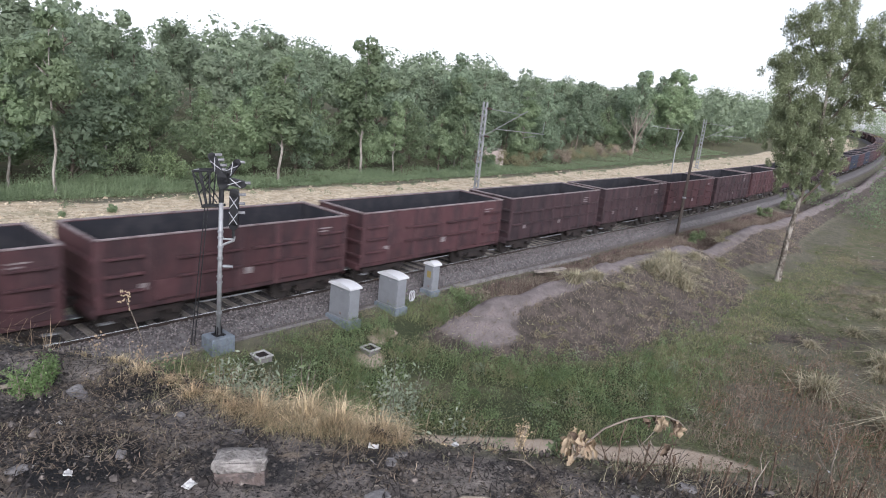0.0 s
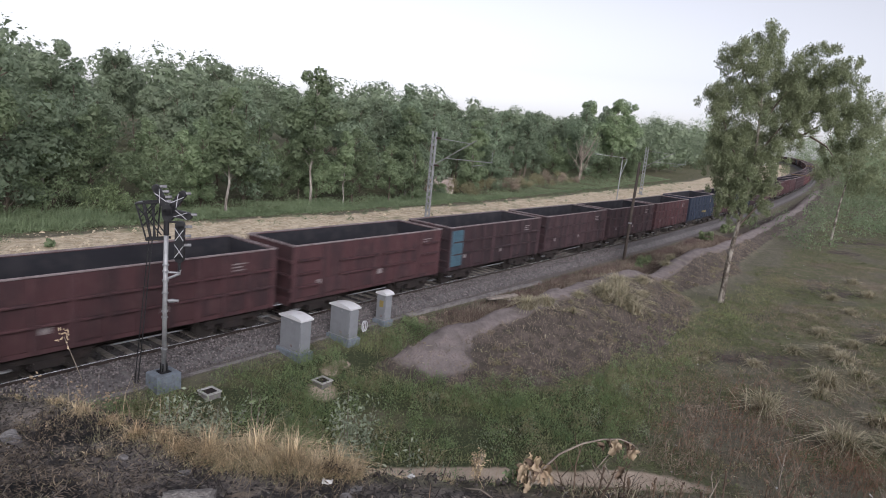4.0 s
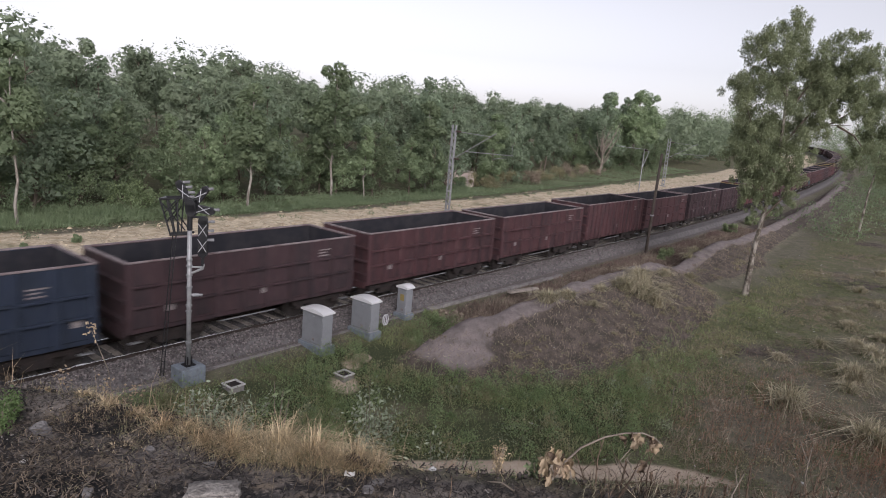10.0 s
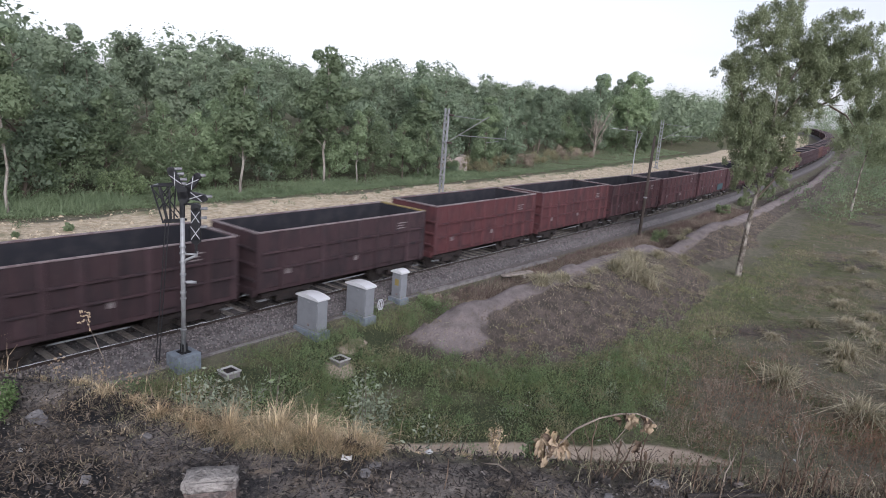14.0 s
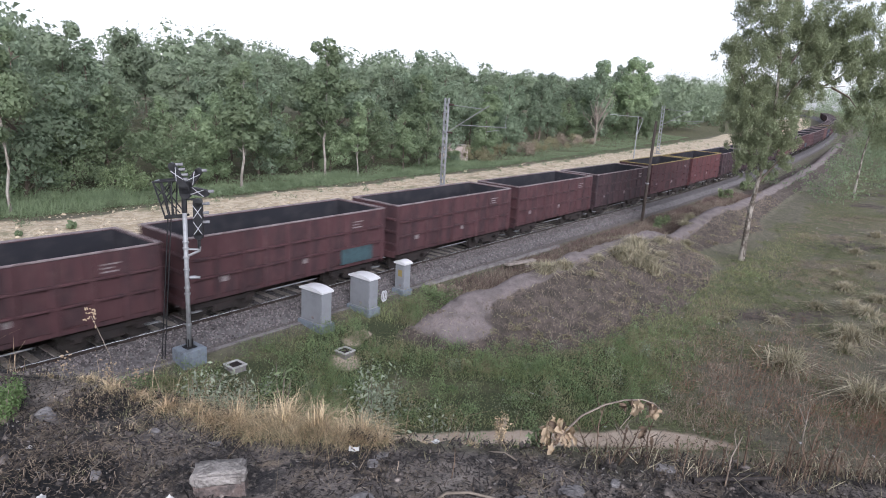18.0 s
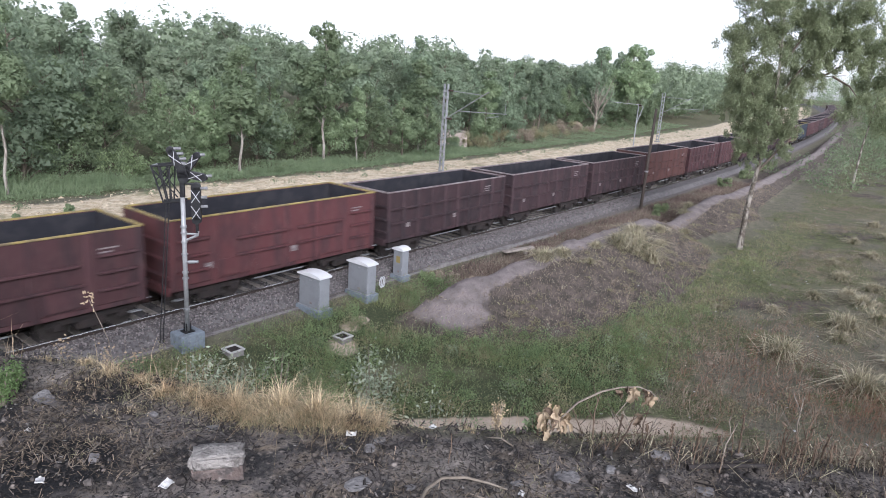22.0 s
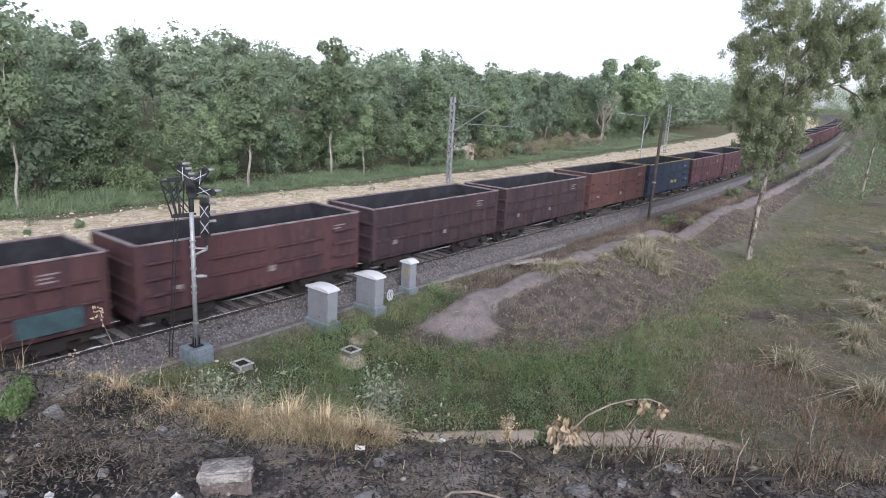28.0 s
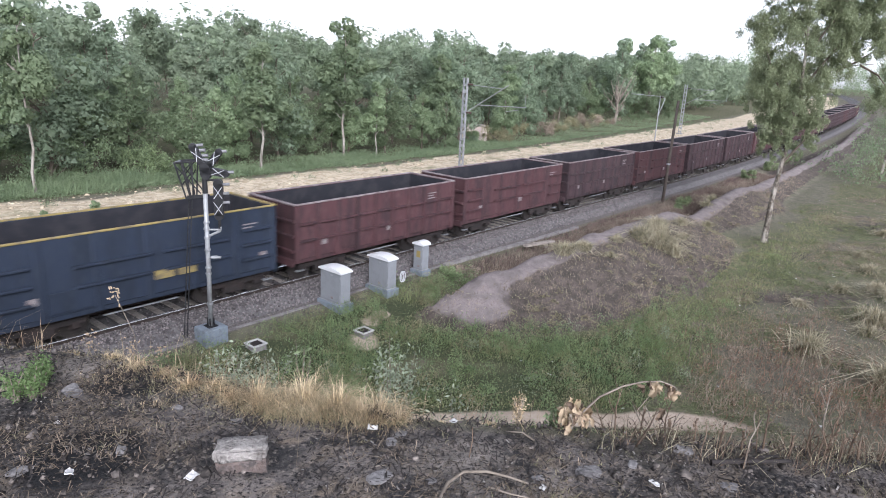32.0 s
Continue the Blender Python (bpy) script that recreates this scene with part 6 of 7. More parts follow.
    tagged(meshpart("meadow_grass", np_mesh("meadow_grass", *blades(P, 0.2, 0.045, 0.6, rng, plain=True)), "fieldweed"), "patchy green grass on the open field", "grass", kind="stuff")
    # tall dead stems standing over the dry part of the field
    def stalky(x, y):
        return np.clip((0.3 + 0.06 * wob(x, y, 0.8, 42) - np.arctan2(y + 21.37, x)) / 0.1, 0, 1) * np.clip((34 - x) / 6, 0, 1) * np.clip((brink(x, y) - 6) / 2, 0, 1) * np.clip(0.4 + wob(x, y, 1.1, 53), 0, 1)
    P = scatter(13000, 13, 36, -27, -9, rng, stalky)
    tagged(meshpart("dead_stems", np_mesh("dead_stems", *blades(P, 0.42, 0.012, 0.5, rng)), "brush"), "tall dead brown weed stems on the field", "weeds", kind="stuff")
    Q = P.repeat(5, axis=0) + rng.normal(size=(5 * len(P), 3)) * np.array([0.1, 0.1, 0.0])
    Q[:, 2] += rng.uniform(0.1, 0.55, len(Q))
    tagged(meshpart("stem_seed_heads", np_mesh("stem_seed_heads", *leaf_cards(Q, 0.045, rng, flat=True)), "brush"), "dry seed heads on the dead stems", "weeds", kind="stuff")
    Q = clumps(1100, 18, 66, -26, -3, brown, 0.15, 0.5, 0.12, 0.4, 45, 0.09)
    tagged(meshpart("brown_clumps", np_mesh("brown_clumps", *leaf_cards(Q, 0.1, rng, droop=-0.5, aspect=0.3)), "brush"), "low brown twiggy clumps on the dry earth", "brush", kind="stuff")
    Q = clumps(3600, 15, 62, -28, -8, lambda x, y: np.clip(brown(x, y) + swale(x, y), 0, 1) * np.clip(0.55 + wob(x, y, 1.0, 43), 0, 1), 0.15, 0.55, 0.08, 0.32, 34, 0.09)
    tagged(meshpart("olive_clumps", np_mesh("olive_clumps", *leaf_cards(Q, 0.1, rng, droop=-0.5, aspect=0.35)), "olive"), "low olive weeds scattered over the dry earth", "weeds", kind="stuff")
    Q = clumps(2300, 17, 58, -30, -11, lambda x, y: np.clip((np.arctan2(-11 - y, x) + 0.02) * 12, 0, 1) * np.clip(0.3 + 1.2 * wob(x, y, 0.75, 50), 0, 1) * np.clip((brink(x, y) - 6) / 3, 0, 1), 0.2, 0.7, 0.1, 0.3, 60, 0.08)
    tagged(meshpart("field_weeds", np_mesh("field_weeds", *leaf_cards(Q, 0.085, rng, droop=-0.5, aspect=0.4)), "fieldweed"), "patches of low green weeds on the dry field", "weeds", kind="stuff")
    P = scatter(22000, 16, 70, -30, -6, rng, lambda x, y: brown(x, y) * np.clip(0.3 + wob(x, y, 0.7, 44), 0, 1))
    tagged(meshpart("fallen_straw", np_mesh("fallen_straw", *strewn(P, 0.28, 0.022, rng)), "sedge"), "bleached stems and scraps lying on the dry earth", "litter", kind="stuff")
    Q = clumps(800, 26, 120, -40, -8, meadow, 0.3, 0.9, 0.12, 0.45, 45, 0.12)
    tagged(meshpart("meadow_clumps", np_mesh("meadow_clumps", *leaf_cards(Q, 0.14, rng, droop=-0.6, aspect=0.4)), "fieldweed"), "low green clumps on the open field", "weeds", kind="stuff")
    Q = clumps(1500, 8, 150, 9, 25, lambda x, y: np.clip((y - offset(x) - 19) / 2.5, 0.04, 1), 0.25, 0.8, 0.2, 0.6, 60, 0.12)
    tagged(meshpart("sand_clumps", np_mesh("sand_clumps", *leaf_cards(Q, 0.13, rng, droop=-0.6, aspect=0.5, flat=True)), "leaf"), "green clumps sprouting from the sand", "weeds", kind="stuff")
    # rusty weeds, scraps and bare stalks on the near field
    rusty = lambda x, y: np.exp(-((x - 23.6) / 2.6) ** 2 - ((y + 20.6) / 1.9) ** 2) * np.clip(0.55 + wob(x, y, 1.4, 63), 0, 1) + 0.3 * np.exp(-((x - 25) / 5) ** 2 - ((y + 17) / 2) ** 2)
    P = scatter(14000, 16, 36, -26, -12, rng, rusty)
    tagged(meshpart("rusty_stems", np_mesh("rusty_stems", *blades(P, 0.5, 0.016, 0.6, rng)), "rusty"), "rusty brown dock stems on the near field", "weeds", kind="stuff")
    Q = P.repeat(8, axis=0) + rng.normal(size=(8 * len(P), 3)) * np.array([0.14, 0.14, 0.0])
    Q[:, 2] += rng.uniform(0.1, 0.65, len(Q))
    tagged(meshpart("rusty_leaves", np_mesh("rusty_leaves", *leaf_cards(Q, 0.06, rng, flat=True)), "rusty"), "withered rusty leaves on the dock stems", "weeds", kind="stuff")
    P = scatter(1500, 18, 70, -26, -8, rng, lambda x, y: 0.3 * np.clip((-9 - y) / 3, 0, 1) * np.clip(0.4 + wob(x, y, 0.6, 64), 0, 1))
    tagged(meshpart("pale_scraps", np_mesh("pale_scraps", *strewn(P, 0.13, 0.07, rng, 0.25)), "litter"), "pale scraps and stones strewn over the field", "litter", kind="stuff")
    for x, y, h in ((25.6, -16.4, 1.6), (24.2, -17.5, 0.9), (26.8, -18.6, 1.1), (23.2, -14.6, 1.0), (22.6, -16.2, 0.9)):
        root = tagged(empty("dead_sapling", pose(x, y, z_at(x, y), 0, 0, x * 77)), "bare forked dry stalk standing on the field", "dry weed", "dry stalks")
        part("stem", tube(bmesh.new(), [(0, 0, -0.05), (0.03, 0.02, h * 0.5), (0.0, 0.0, h * 0.75)], [0.022, 0.017, 0.012], 6), "twig", root)
        for e in (-1, 0.4, 1):
            part("twig", tube(bmesh.new(), [(0, 0, h * 0.74), (e * h * 0.07, e * 0.03, h * 0.88), (e * h * 0.1, e * 0.05, h)], [0.01, 0.008, 0.004], 5), "twig", root)
    n = 6000
    x = 5 + 110 * rng.random(n) ** 1.2
    v = 6.5 + 15.5 * rng.random(n) ** 0.8
    q, _ = np.linalg.qr(rng.normal(size=(n, 3, 3)))
    corners = np.array([[1, 0, 0], [-1, 0, 0], [0, 1, 0], [0, -1, 0], [0, 0, 1], [0, 0, -1]], float)
    tri = np.array([[0, 2, 4], [2, 1, 4], [1, 3, 4], [3, 0, 4], [2, 0, 5], [1, 2, 5], [3, 1, 5], [0, 3, 5]])
    size = (rng.gamma(1.3, 0.035, (n, 1, 1)) + 0.03) * rng.uniform(0.6, 1.2, (n, 6, 1))
    P = np.einsum("nij,kj->nki", q, corners) * size * np.array([1, 1, 0.55]) + np.stack([x, v + offset(x), height(x, v + offset(x))], -1)[:, None, :]
    tagged(meshpart("sand_clods", np_mesh("sand_clods", P.reshape(-1, 3), (tri[None] + (np.arange(n) * 6)[:, None, None]).reshape(-1, 3)), "sandclod"), "pale clods over the heaped sand", "clods", kind="stuff")
    # coarse tussocks
    spots = [(37.4, -17.2, 0.6), (33.2, -16.2, 0.5), (43.2, -17.8, 0.7), (31.5, -19.2, 0.6), (36.2, -9.4, 0.6), (38.6, -8.4, 0.7), (44.6, -8.2, 0.6), (30.2, -8.2, 0.5), (28.4, -8.8, 0.4), (59.0, -19.0, 0.7), (64.0, -17.5, 0.7), (48.0, -21.5, 0.8), (26.2, -7.5, 0.9), (27.3, -7.9, 0.7), (32.3, -8.6, 1.2), (32.8, -9.3, 1.3), (33.2, -10.0, 1.1), (35.1, -8.2, 1.2), (34.0, -8.8, 1.3), (33.6, -9.5, 1.1), (50.8, -6.3, 0.8), (48.6, -6.6, 0.7), (27.4, -17.7, 1.15), (33.1, -19.2, 1.1), (25.8, -20.5, 1.2), (38.8, -18.6, 0.8), (37.8, -19.4, 0.8), (32.0, -14.1, 0.4), (35.6, -20.3, 0.8), (41.5, -19.5, 0.7), (30.0, -21.5, 0.8), (44.0, -20.8, 0.7), (27.4, -22.0, 0.8), (46.5, -16.8, 0.5), (50.5, -18.6, 0.6), (55.0, -17.0, 0.6), (33.4, -22.4, 0.9)]
    for x, y, h in spots:
        z = z_at(x, y)
        h *= 1.25 if y < -15 else 1.0
        n = 420 if -10.5 < y < -7 else 300
        r = np.abs(rng.normal(size=n)) * 0.2 * h
        a = rng.uniform(0, 6.28, n)
        P = np.stack([r * np.cos(a), r * np.sin(a), np.full(n, -0.03)], -1)
        V, F = blades(P, h * 0.66, 0.046, 0.95, rng, bow=0.55)
        me = np_mesh("tussock_blades", V, F)
        root = empty("tussock", pose(x, y, z))
        tagged(root, "coarse tussock of half-dry grass", "grass tussock", "tussocks")
        meshpart("dry_clump", me, "sedge", root)
        P = np.stack([r * np.cos(a), r * np.sin(a), np.full(n, -0.03)], -1)[:80] * 0.7
        meshpart("green_clump", np_mesh("green_clump", *blades(P, h * 0.5, 0.03, 0.6, rng, bow=0.5)), "grass", root, "green inner blades")
    # shrubs in the ditch and along the foot of the wood
    bushes = [(50.5, -1.9 - 2.6, 0.9, "weed"), (49.0, -4.6, 0.6, "weed"), (23.4, -4.2, 0.7, "brush"), (22.8, -3.7, 0.6, "weed"), (24.6, -4.9, 0.6, "brush"), (78.5, -3.6, 1.2, "weed"), (70, -3.8, 1.0, "weed"), (88, -3.4, 1.2, "weed"), (16.4, 17.7, 0.5, "leaf"), (13.4, 17.3, 0.35, "leaf"), (68.2, 29.5, 1.0, "leafdark"), (74, 29.8, 2.4, "leaf"), (69.4, 30.2, 1.5, "leaf"), (71.6, 29.6, 1.1, "olive"), (81, 30.2, 2.2, "leafdark"), (86, 31, 1.6, "leaf"), (58, 26.5, 0.9, "leaf"), (52, 25.6, 0.7, "leaf"), (28, 23.4, 0.8, "leaf"), (24, 22.8, 0.7, "leaf"), (38, 24.0, 0.8, "leaf"), (21, 22.4, 0.6, "leaf"), (62, 26.8, 1.2, "leaf"), (92, 31.5, 1.5, "leaf"), (41.5, 25.4, 0.6, "leaf"), (47.5, 25.5, 0.6, "leaf"), (24.2, 27.0, 2.4, "leafpale"), (18.5, 25.6, 1.1, "leaf"), (14.5, 24.8, 1.0, "leaf"), (17.2, 29.6, 3.2, "leaf"), (21.0, 29.8, 3.6, "leaf"), (27.5, 26.5, 1.4, "leaf"), (24.6, 27.4, 3.0, "leafpale"), (33.0, 23.2, 0.7, "leaf"), (35.5, 23.6, 0.8, "leaf"), (30.6, 23.0, 0.6, "leaf"), (72, 27.5, 2.6, "olive"), (78, 28.5, 2.2, "olive"), (84, 28.2, 2.4, "brush"), (90, 30.2, 2.0, "olive"), (97, 30.5, 2.4, "olive"), (103, 31.5, 2.6, "brush"), (110, 33, 2.2, "olive"), (112, 31.5, 1.6, "brush"), (127, 33.5, 1.5, "leaf"), (134, 34.5, 1.4, "leaf")]
    for x, y, h, leaf in bushes:
        root = empty("bush", pose(x, y, z_at(x, y)))
        tagged(root, "dry brown twiggy bush before the wood" if leaf == "brush" else "low leafy green bush", "bush", "bushes")
        bl = []
        for k in range(9):
            c = (rng.normal() * h * 0.38, rng.normal() * h * 0.38, h * rng.uniform(0.25, 0.8))
            w = h * rng.uniform(0.2, 0.34)
            bl.append((c, (w, w, w)))
            if k < 5:
                part("stem", tube(bmesh.new(), [(0, 0, -0.05), (c[0] * 0.6, c[1] * 0.6, c[2] * 0.5), c], [0.02 * h + 0.004, 0.012 * h + 0.003, 0.004], 5), "darkbark", root)
        meshpart("foliage", np_mesh("foliage", *leaf_cards(crown_points(bl, int(400 + 700 * min(h, 4)), rng, 0.3), min(0.17, 0.08 + 0.06 * h), rng, droop=-0.2)), leaf, root)
    # plank on stubs beside the line, and the low edging of the ditch
    x, y = 30.35, -3.75
    z = z_at(x, y)
    b = tagged(empty("concrete_slab", pose(x, y, z, 0, 0, -13)), "narrow concrete slab resting on short stubs", "concrete slab")
    part("plank", boxed(-1.1, 1.1, -0.16, 0.16, 0.3, 0.42, bevel=0.02), "slabcrete", b)
    part("stub", boxed(0.42, 0.62, -0.1, 0.1, -0.3, 0.3, bevel=0.02), "slabcrete", b)
    bm = bmesh.new()
    for k in range(13):
        xx = 23.6 + k * 0.98
        yy = -2.62 - 0.02 * k
        box(bm, xx, xx + 0.96, yy - 0.12, yy + 0.12, -1.2, z_at(xx + 0.5, yy) + 0.12 + 0.02 * math.sin(k * 2.1), bevel=0.02)
    tagged(part("ditch_edging", bm, "kerbstone"), "low weathered edging stones along the ditch", "edging", kind="structure")
    # pale huts far along the curve
    for x, y in ((345, 46.0), (352, 43.0)):
        w = tagged(empty("hut", pose(x, y, z_at(x, y), 0, 0, 12)), "small whitewashed hut far along the line", "hut", "far huts")
        part("wall", boxed(-2.5, 2.5, -2, 2, -0.2, 3.0, bevel=0.03), "farwall", w)
        part("roof", boxed(-2.8, 2.8, -2.3, 2.3, 3.0, 3.2, bevel=0.03), "slabcrete", w)
    # pale wall glimpsed through the wood
    w = tagged(empty("hut", pose(71.0, 31.6, z_at(71.0, 31.6), 0, 0, -38)), "small pale brick hut half hidden in the wood", "hut")
    part("wall", boxed(-1.7, 1.7, -1.2, 1.2, -0.2, 1.9, bevel=0.02), "whitewall", w)
    part("roof", boxed(-1.85, 1.85, -1.35, 1.35, 1.9, 2.02, bevel=0.02), "slabcrete", w)


build_field()


# ---- the burnt bank underfoot ----
def build_rock(name, x, y, sx, sy, sz, turn, material, seed, label, category="stone", block=False):
    rng = random.Random(seed)
    bm = bmesh.new()
    if block:
        bmesh.ops.create_cube(bm, size=2.0)
        bmesh.ops.bevel(bm, geom=list(bm.edges), offset=0.2, segments=2, affect="EDGES")
        bmesh.ops.subdivide_edges(bm, edges=list(bm.edges), cuts=2, use_grid_fill=True)
    else:
        bmesh.ops.create_cube(bm, size=1.7)
        bmesh.ops.bevel(bm, geom=list(bm.edges), offset=0.3, segments=1, affect="EDGES")
        bmesh.ops.subdivide_edges(bm, edges=list(bm.edges), cuts=1, use_grid_fill=True)
    off = Vector((rng.uniform(0, 50), rng.uniform(0, 50), rng.uniform(0, 50)))
    for v in bm.verts:
        k = noise.noise(v.co * 1.1 + off) * (0.12 if block else 0.32) + noise.noise(v.co * 3.5 + off) * 0.08 + noise.noise(v.co * 9 + off) * 0.045
        v.co *= 1 + k
        v.co = Vector((v.co.x * sx / 2, v.co.y * sy / 2, v.co.z * sz / 2 + sz * (0.36 if block else 0.16)))
    ob = part(name, bm, material, smooth=False)
    if block:
        ob.data.polygons.foreach_set("use_smooth", [True] * len(ob.data.polygons))
    ob.matrix_world = pose(x, y, z_at(x, y), rng.uniform(-4, 4), rng.uniform(-4, 4), turn)
    return tagged(ob, label, category, "stones on the burnt bank" if not block else "")


def build_bank():
    rng = np.random.default_rng(55)
    block = tagged(empty("rubble_block", pose(1.325, -19.35, z_at(1.325, -19.35) - 0.01, 2, -3, -42)), "broken brick block capped with pale mortar on burnt soil", "stone block")
    for name, material, sx, sy, z0, z1, seed in (("brick_core", "brickcore", 0.096, 0.054, -0.03, 0.072, 5), ("mortar_cap", "mortar", 0.097, 0.056, 0.06, 0.11, 9)):
        bm = bmesh.new()
        bmesh.ops.create_cube(bm, size=2.0)
        bmesh.ops.bevel(bm, geom=list(bm.edges), offset=0.16, segments=2, affect="EDGES")
        bmesh.ops.subdivide_edges(bm, edges=list(bm.edges), cuts=3, use_grid_fill=True)
        for v in bm.verts:
            off = Vector((seed, seed * 2, seed * 3))
            k = noise.noise(v.co * 0.9 + off) * 0.13 + noise.noise(v.co * 2.8 + off) * 0.09 + noise.noise(v.co * 8 + off) * 0.04
            c = v.co * (1 + k)
            v.co = Vector((c.x * sx, c.y * sy, (z0 + z1) / 2 + c.z * (z1 - z0) / 2))
        part(name, bm, material, block, smooth=True)
    for k, (x, y, s, flat) in enumerate([(1.66, -19.78, 0.12, 0.16), (1.87, -19.64, 0.075, 0.2), (1.15, -18.18, 0.13, 0.26), (2.28, -20.38, 0.12, 0.22), (1.95, -19.62, 0.07, 0.3), (1.05, -18.9, 0.06, 0.4), (1.4, -18.72, 0.05, 0.4), (2.1, -20.25, 0.06, 0.4), (2.45, -20.5, 0.06, 0.4), (0.6, -18.6, 0.09, 0.4), (2.74, -20.61, 0.09, 0.3), (1.52, -19.0, 0.07, 0.3), (0.72, -18.75, 0.08, 0.3), (1.25, -19.62, 0.06, 0.4), (2.6, -20.85, 0.08, 0.3), (1.78, -19.95, 0.05, 0.4)]):
        build_rock("stone", x, y, s, s * 0.7, s * flat, k * 47, "rock", 10 + k, "flat pale stone lying in the ash")
    for x, y, s, turn in ((1.14, -19.28, 0.05, 20), (0.84, -18.92, 0.045, 65), (1.9, -19.5, 0.045, 130), (2.37, -20.63, 0.045, 80), (2.22, -19.71, 0.035, 0), (2.05, -20.3, 0.03, 10), (0.98, -18.45, 0.03, 40)):
        bm = bmesh.new()
        g = bmesh.ops.create_grid(bm, x_segments=5, y_segments=4, size=0.5)
        for v in bm.verts:
            v.co.z = 0.25 * noise.noise(v.co * 2.3 + Vector((x * 9, y * 7, 0))) + 0.2
            v.co = Vector((v.co.x * s, v.co.y * s * 0.7, v.co.z * s))
        r = bmesh.ops.extrude_face_region(bm, geom=list(bm.faces))
        bmesh.ops.translate(bm, verts=[e for e in r["geom"] if isinstance(e, bmesh.types.BMVert)], vec=(0, 0, 0.004))
        ob = part("crumpled_scrap", bm, "litter")
        ob.matrix_world = pose(x, y, z_at(x, y) + 0.004, 6, 4, turn)
        tagged(ob, "crumpled white scrap of paper on the ash", "litter", "scraps of litter")
    # sticks
    def stick(name, pts, r, material, label):
        bm = tube(bmesh.new(), [(x, y, z_at(x, y) + h) for x, y, h in pts], [r * (1 - 0.5 * k / len(pts)) for k in range(len(pts))], 7)
        tagged(part(name, bm, material, smooth=True), label, "stick", "sticks")
    stick("bent_cane", [(1.70, -20.06, 0.01), (1.78, -20.03, 0.025), (1.88, -20.03, 0.035), (1.96, -20.09, 0.035), (2.01, -20.17, 0.025), (2.04, -20.24, 0.01)], 0.008, "twig", "pale bent cane lying on the burnt soil")
    stick("charred_log", [(2.72, -20.74, 0.012), (2.86, -20.85, 0.02), (3.0, -20.94, 0.016)], 0.012, "char", "short charred log on the brink")
    stick("dry_stick", [(0.84, -17.98, 0.02), (0.95, -18.0, 0.03), (1.08, -18.05, 0.02)], 0.014, "twig", "dry grey stick beside the green tuft")
    for k in range(46):
        a, b = rng.uniform(0, 1), rng.uniform(-1.4, -0.05)
        i = rng.integers(3, 8)
        (ax, ay), (bx, by) = EDGE[i], EDGE[i + 1]
        if i == 8:
            a *= 0.2
        nx, ny = (by - ay), -(bx - ax)
        L = math.hypot(nx, ny)
        x, y = ax + a * (bx - ax) + nx / L * -b * 1, ay + a * (by - ay) + ny / L * -b
        if math.hypot(x, y + 21.37) < 1.2:
            continue
        t = rng.uniform(0, 6.28)
        l = rng.uniform(0.05, 0.2)
        stick("dry_stick", [(x, y, 0.008), (x + l * 0.5 * math.cos(t), y + l * 0.5 * math.sin(t), 0.018), (x + l * math.cos(t + 0.3), y + l * math.sin(t + 0.3), 0.008)], rng.uniform(0.002, 0.005), "twig" if rng.random() < 0.55 else "char", "thin dry stick on burnt soil")

    def near(n, d0, d1, lo=3, hi=8, w=None):
        """Points along the brink between two distances from it (negative: on the bank)."""
        out = []
        segs = [(EDGE[i], EDGE[i + 1]) for i in range(lo, hi)]
        w = np.array(w if w else [math.hypot(b[0] - a[0], b[1] - a[1]) for a, b in segs], float)
        pick = rng.choice(len(segs), n, p=w / w.sum())
        t = rng.random(n)
        A = np.array([s[0] for s in segs])[pick]
        B = np.array([s[1] for s in segs])[pick]
        d = rng.uniform(d0, d1, n)
        D = (B - A) / np.linalg.norm(B - A, axis=1)[:, None]
        N = np.stack([-D[:, 1], D[:, 0]], -1)
        P = A + t[:, None] * (B - A) + N * d[:, None]
        return np.stack([P[:, 0], P[:, 1], height(P[:, 0], P[:, 1]) - 0.005], -1)

    # ash, crumbs and charred litter
    run = [1.5, 1, 1.2, 1.2, 1.3, 0.8, 0.25]

    def over(n, d0=-2.3, d1=0.05):
        P = near(n, d0, d1, 3, 10, run)
        return P[np.hypot(P[:, 0], P[:, 1] + 21.37) > 0.9]

    P = over(17000)
    P[:, 2] += 0.006
    tagged(meshpart("charred_litter", np_mesh("charred_litter", *strewn(P, 0.03, 0.005, rng, 0.5)), "char"), "charred straw and leaf litter over the soil", "litter", kind="stuff")
    P = over(95000)
    P = P[(wob(P[:, 0], P[:, 1], 3.0, 23) + 0.6 * wob(P[:, 0], P[:, 1], 8.0, 24)) > rng.random(len(P)) * 1.5 - 0.35]
    P[:, 2] += rng.random(len(P)) * 0.012
    tagged(meshpart("straw_litter", np_mesh("straw_litter", *strewn(P, 0.027, 0.0028, rng, 0.5)), "mulch"), "unburnt bits of straw and leaf in flattened mats", "litter", kind="stuff")
    P = over(800)
    P = P[wob(P[:, 0], P[:, 1], 2.4, 25) > rng.random(len(P)) * 1.4 - 0.6]
    P[:, 2] += rng.random(len(P)) * 0.015
    tagged(meshpart("straw_stems", np_mesh("straw_stems", *strewn(P, 0.06, 0.0024, rng, 0.3)), "twig"), "longer bleached straws lying about", "litter", kind="stuff")
    P = over(1500, -1.6, 0.0)
    P = P[wob(P[:, 0], P[:, 1], 3.4, 27) > rng.random(len(P)) * 1.2 - 0.1]
    P = P.repeat(7, axis=0) + rng.normal(size=(7 * len(P), 3)) * np.array([0.02, 0.02, 0.0])
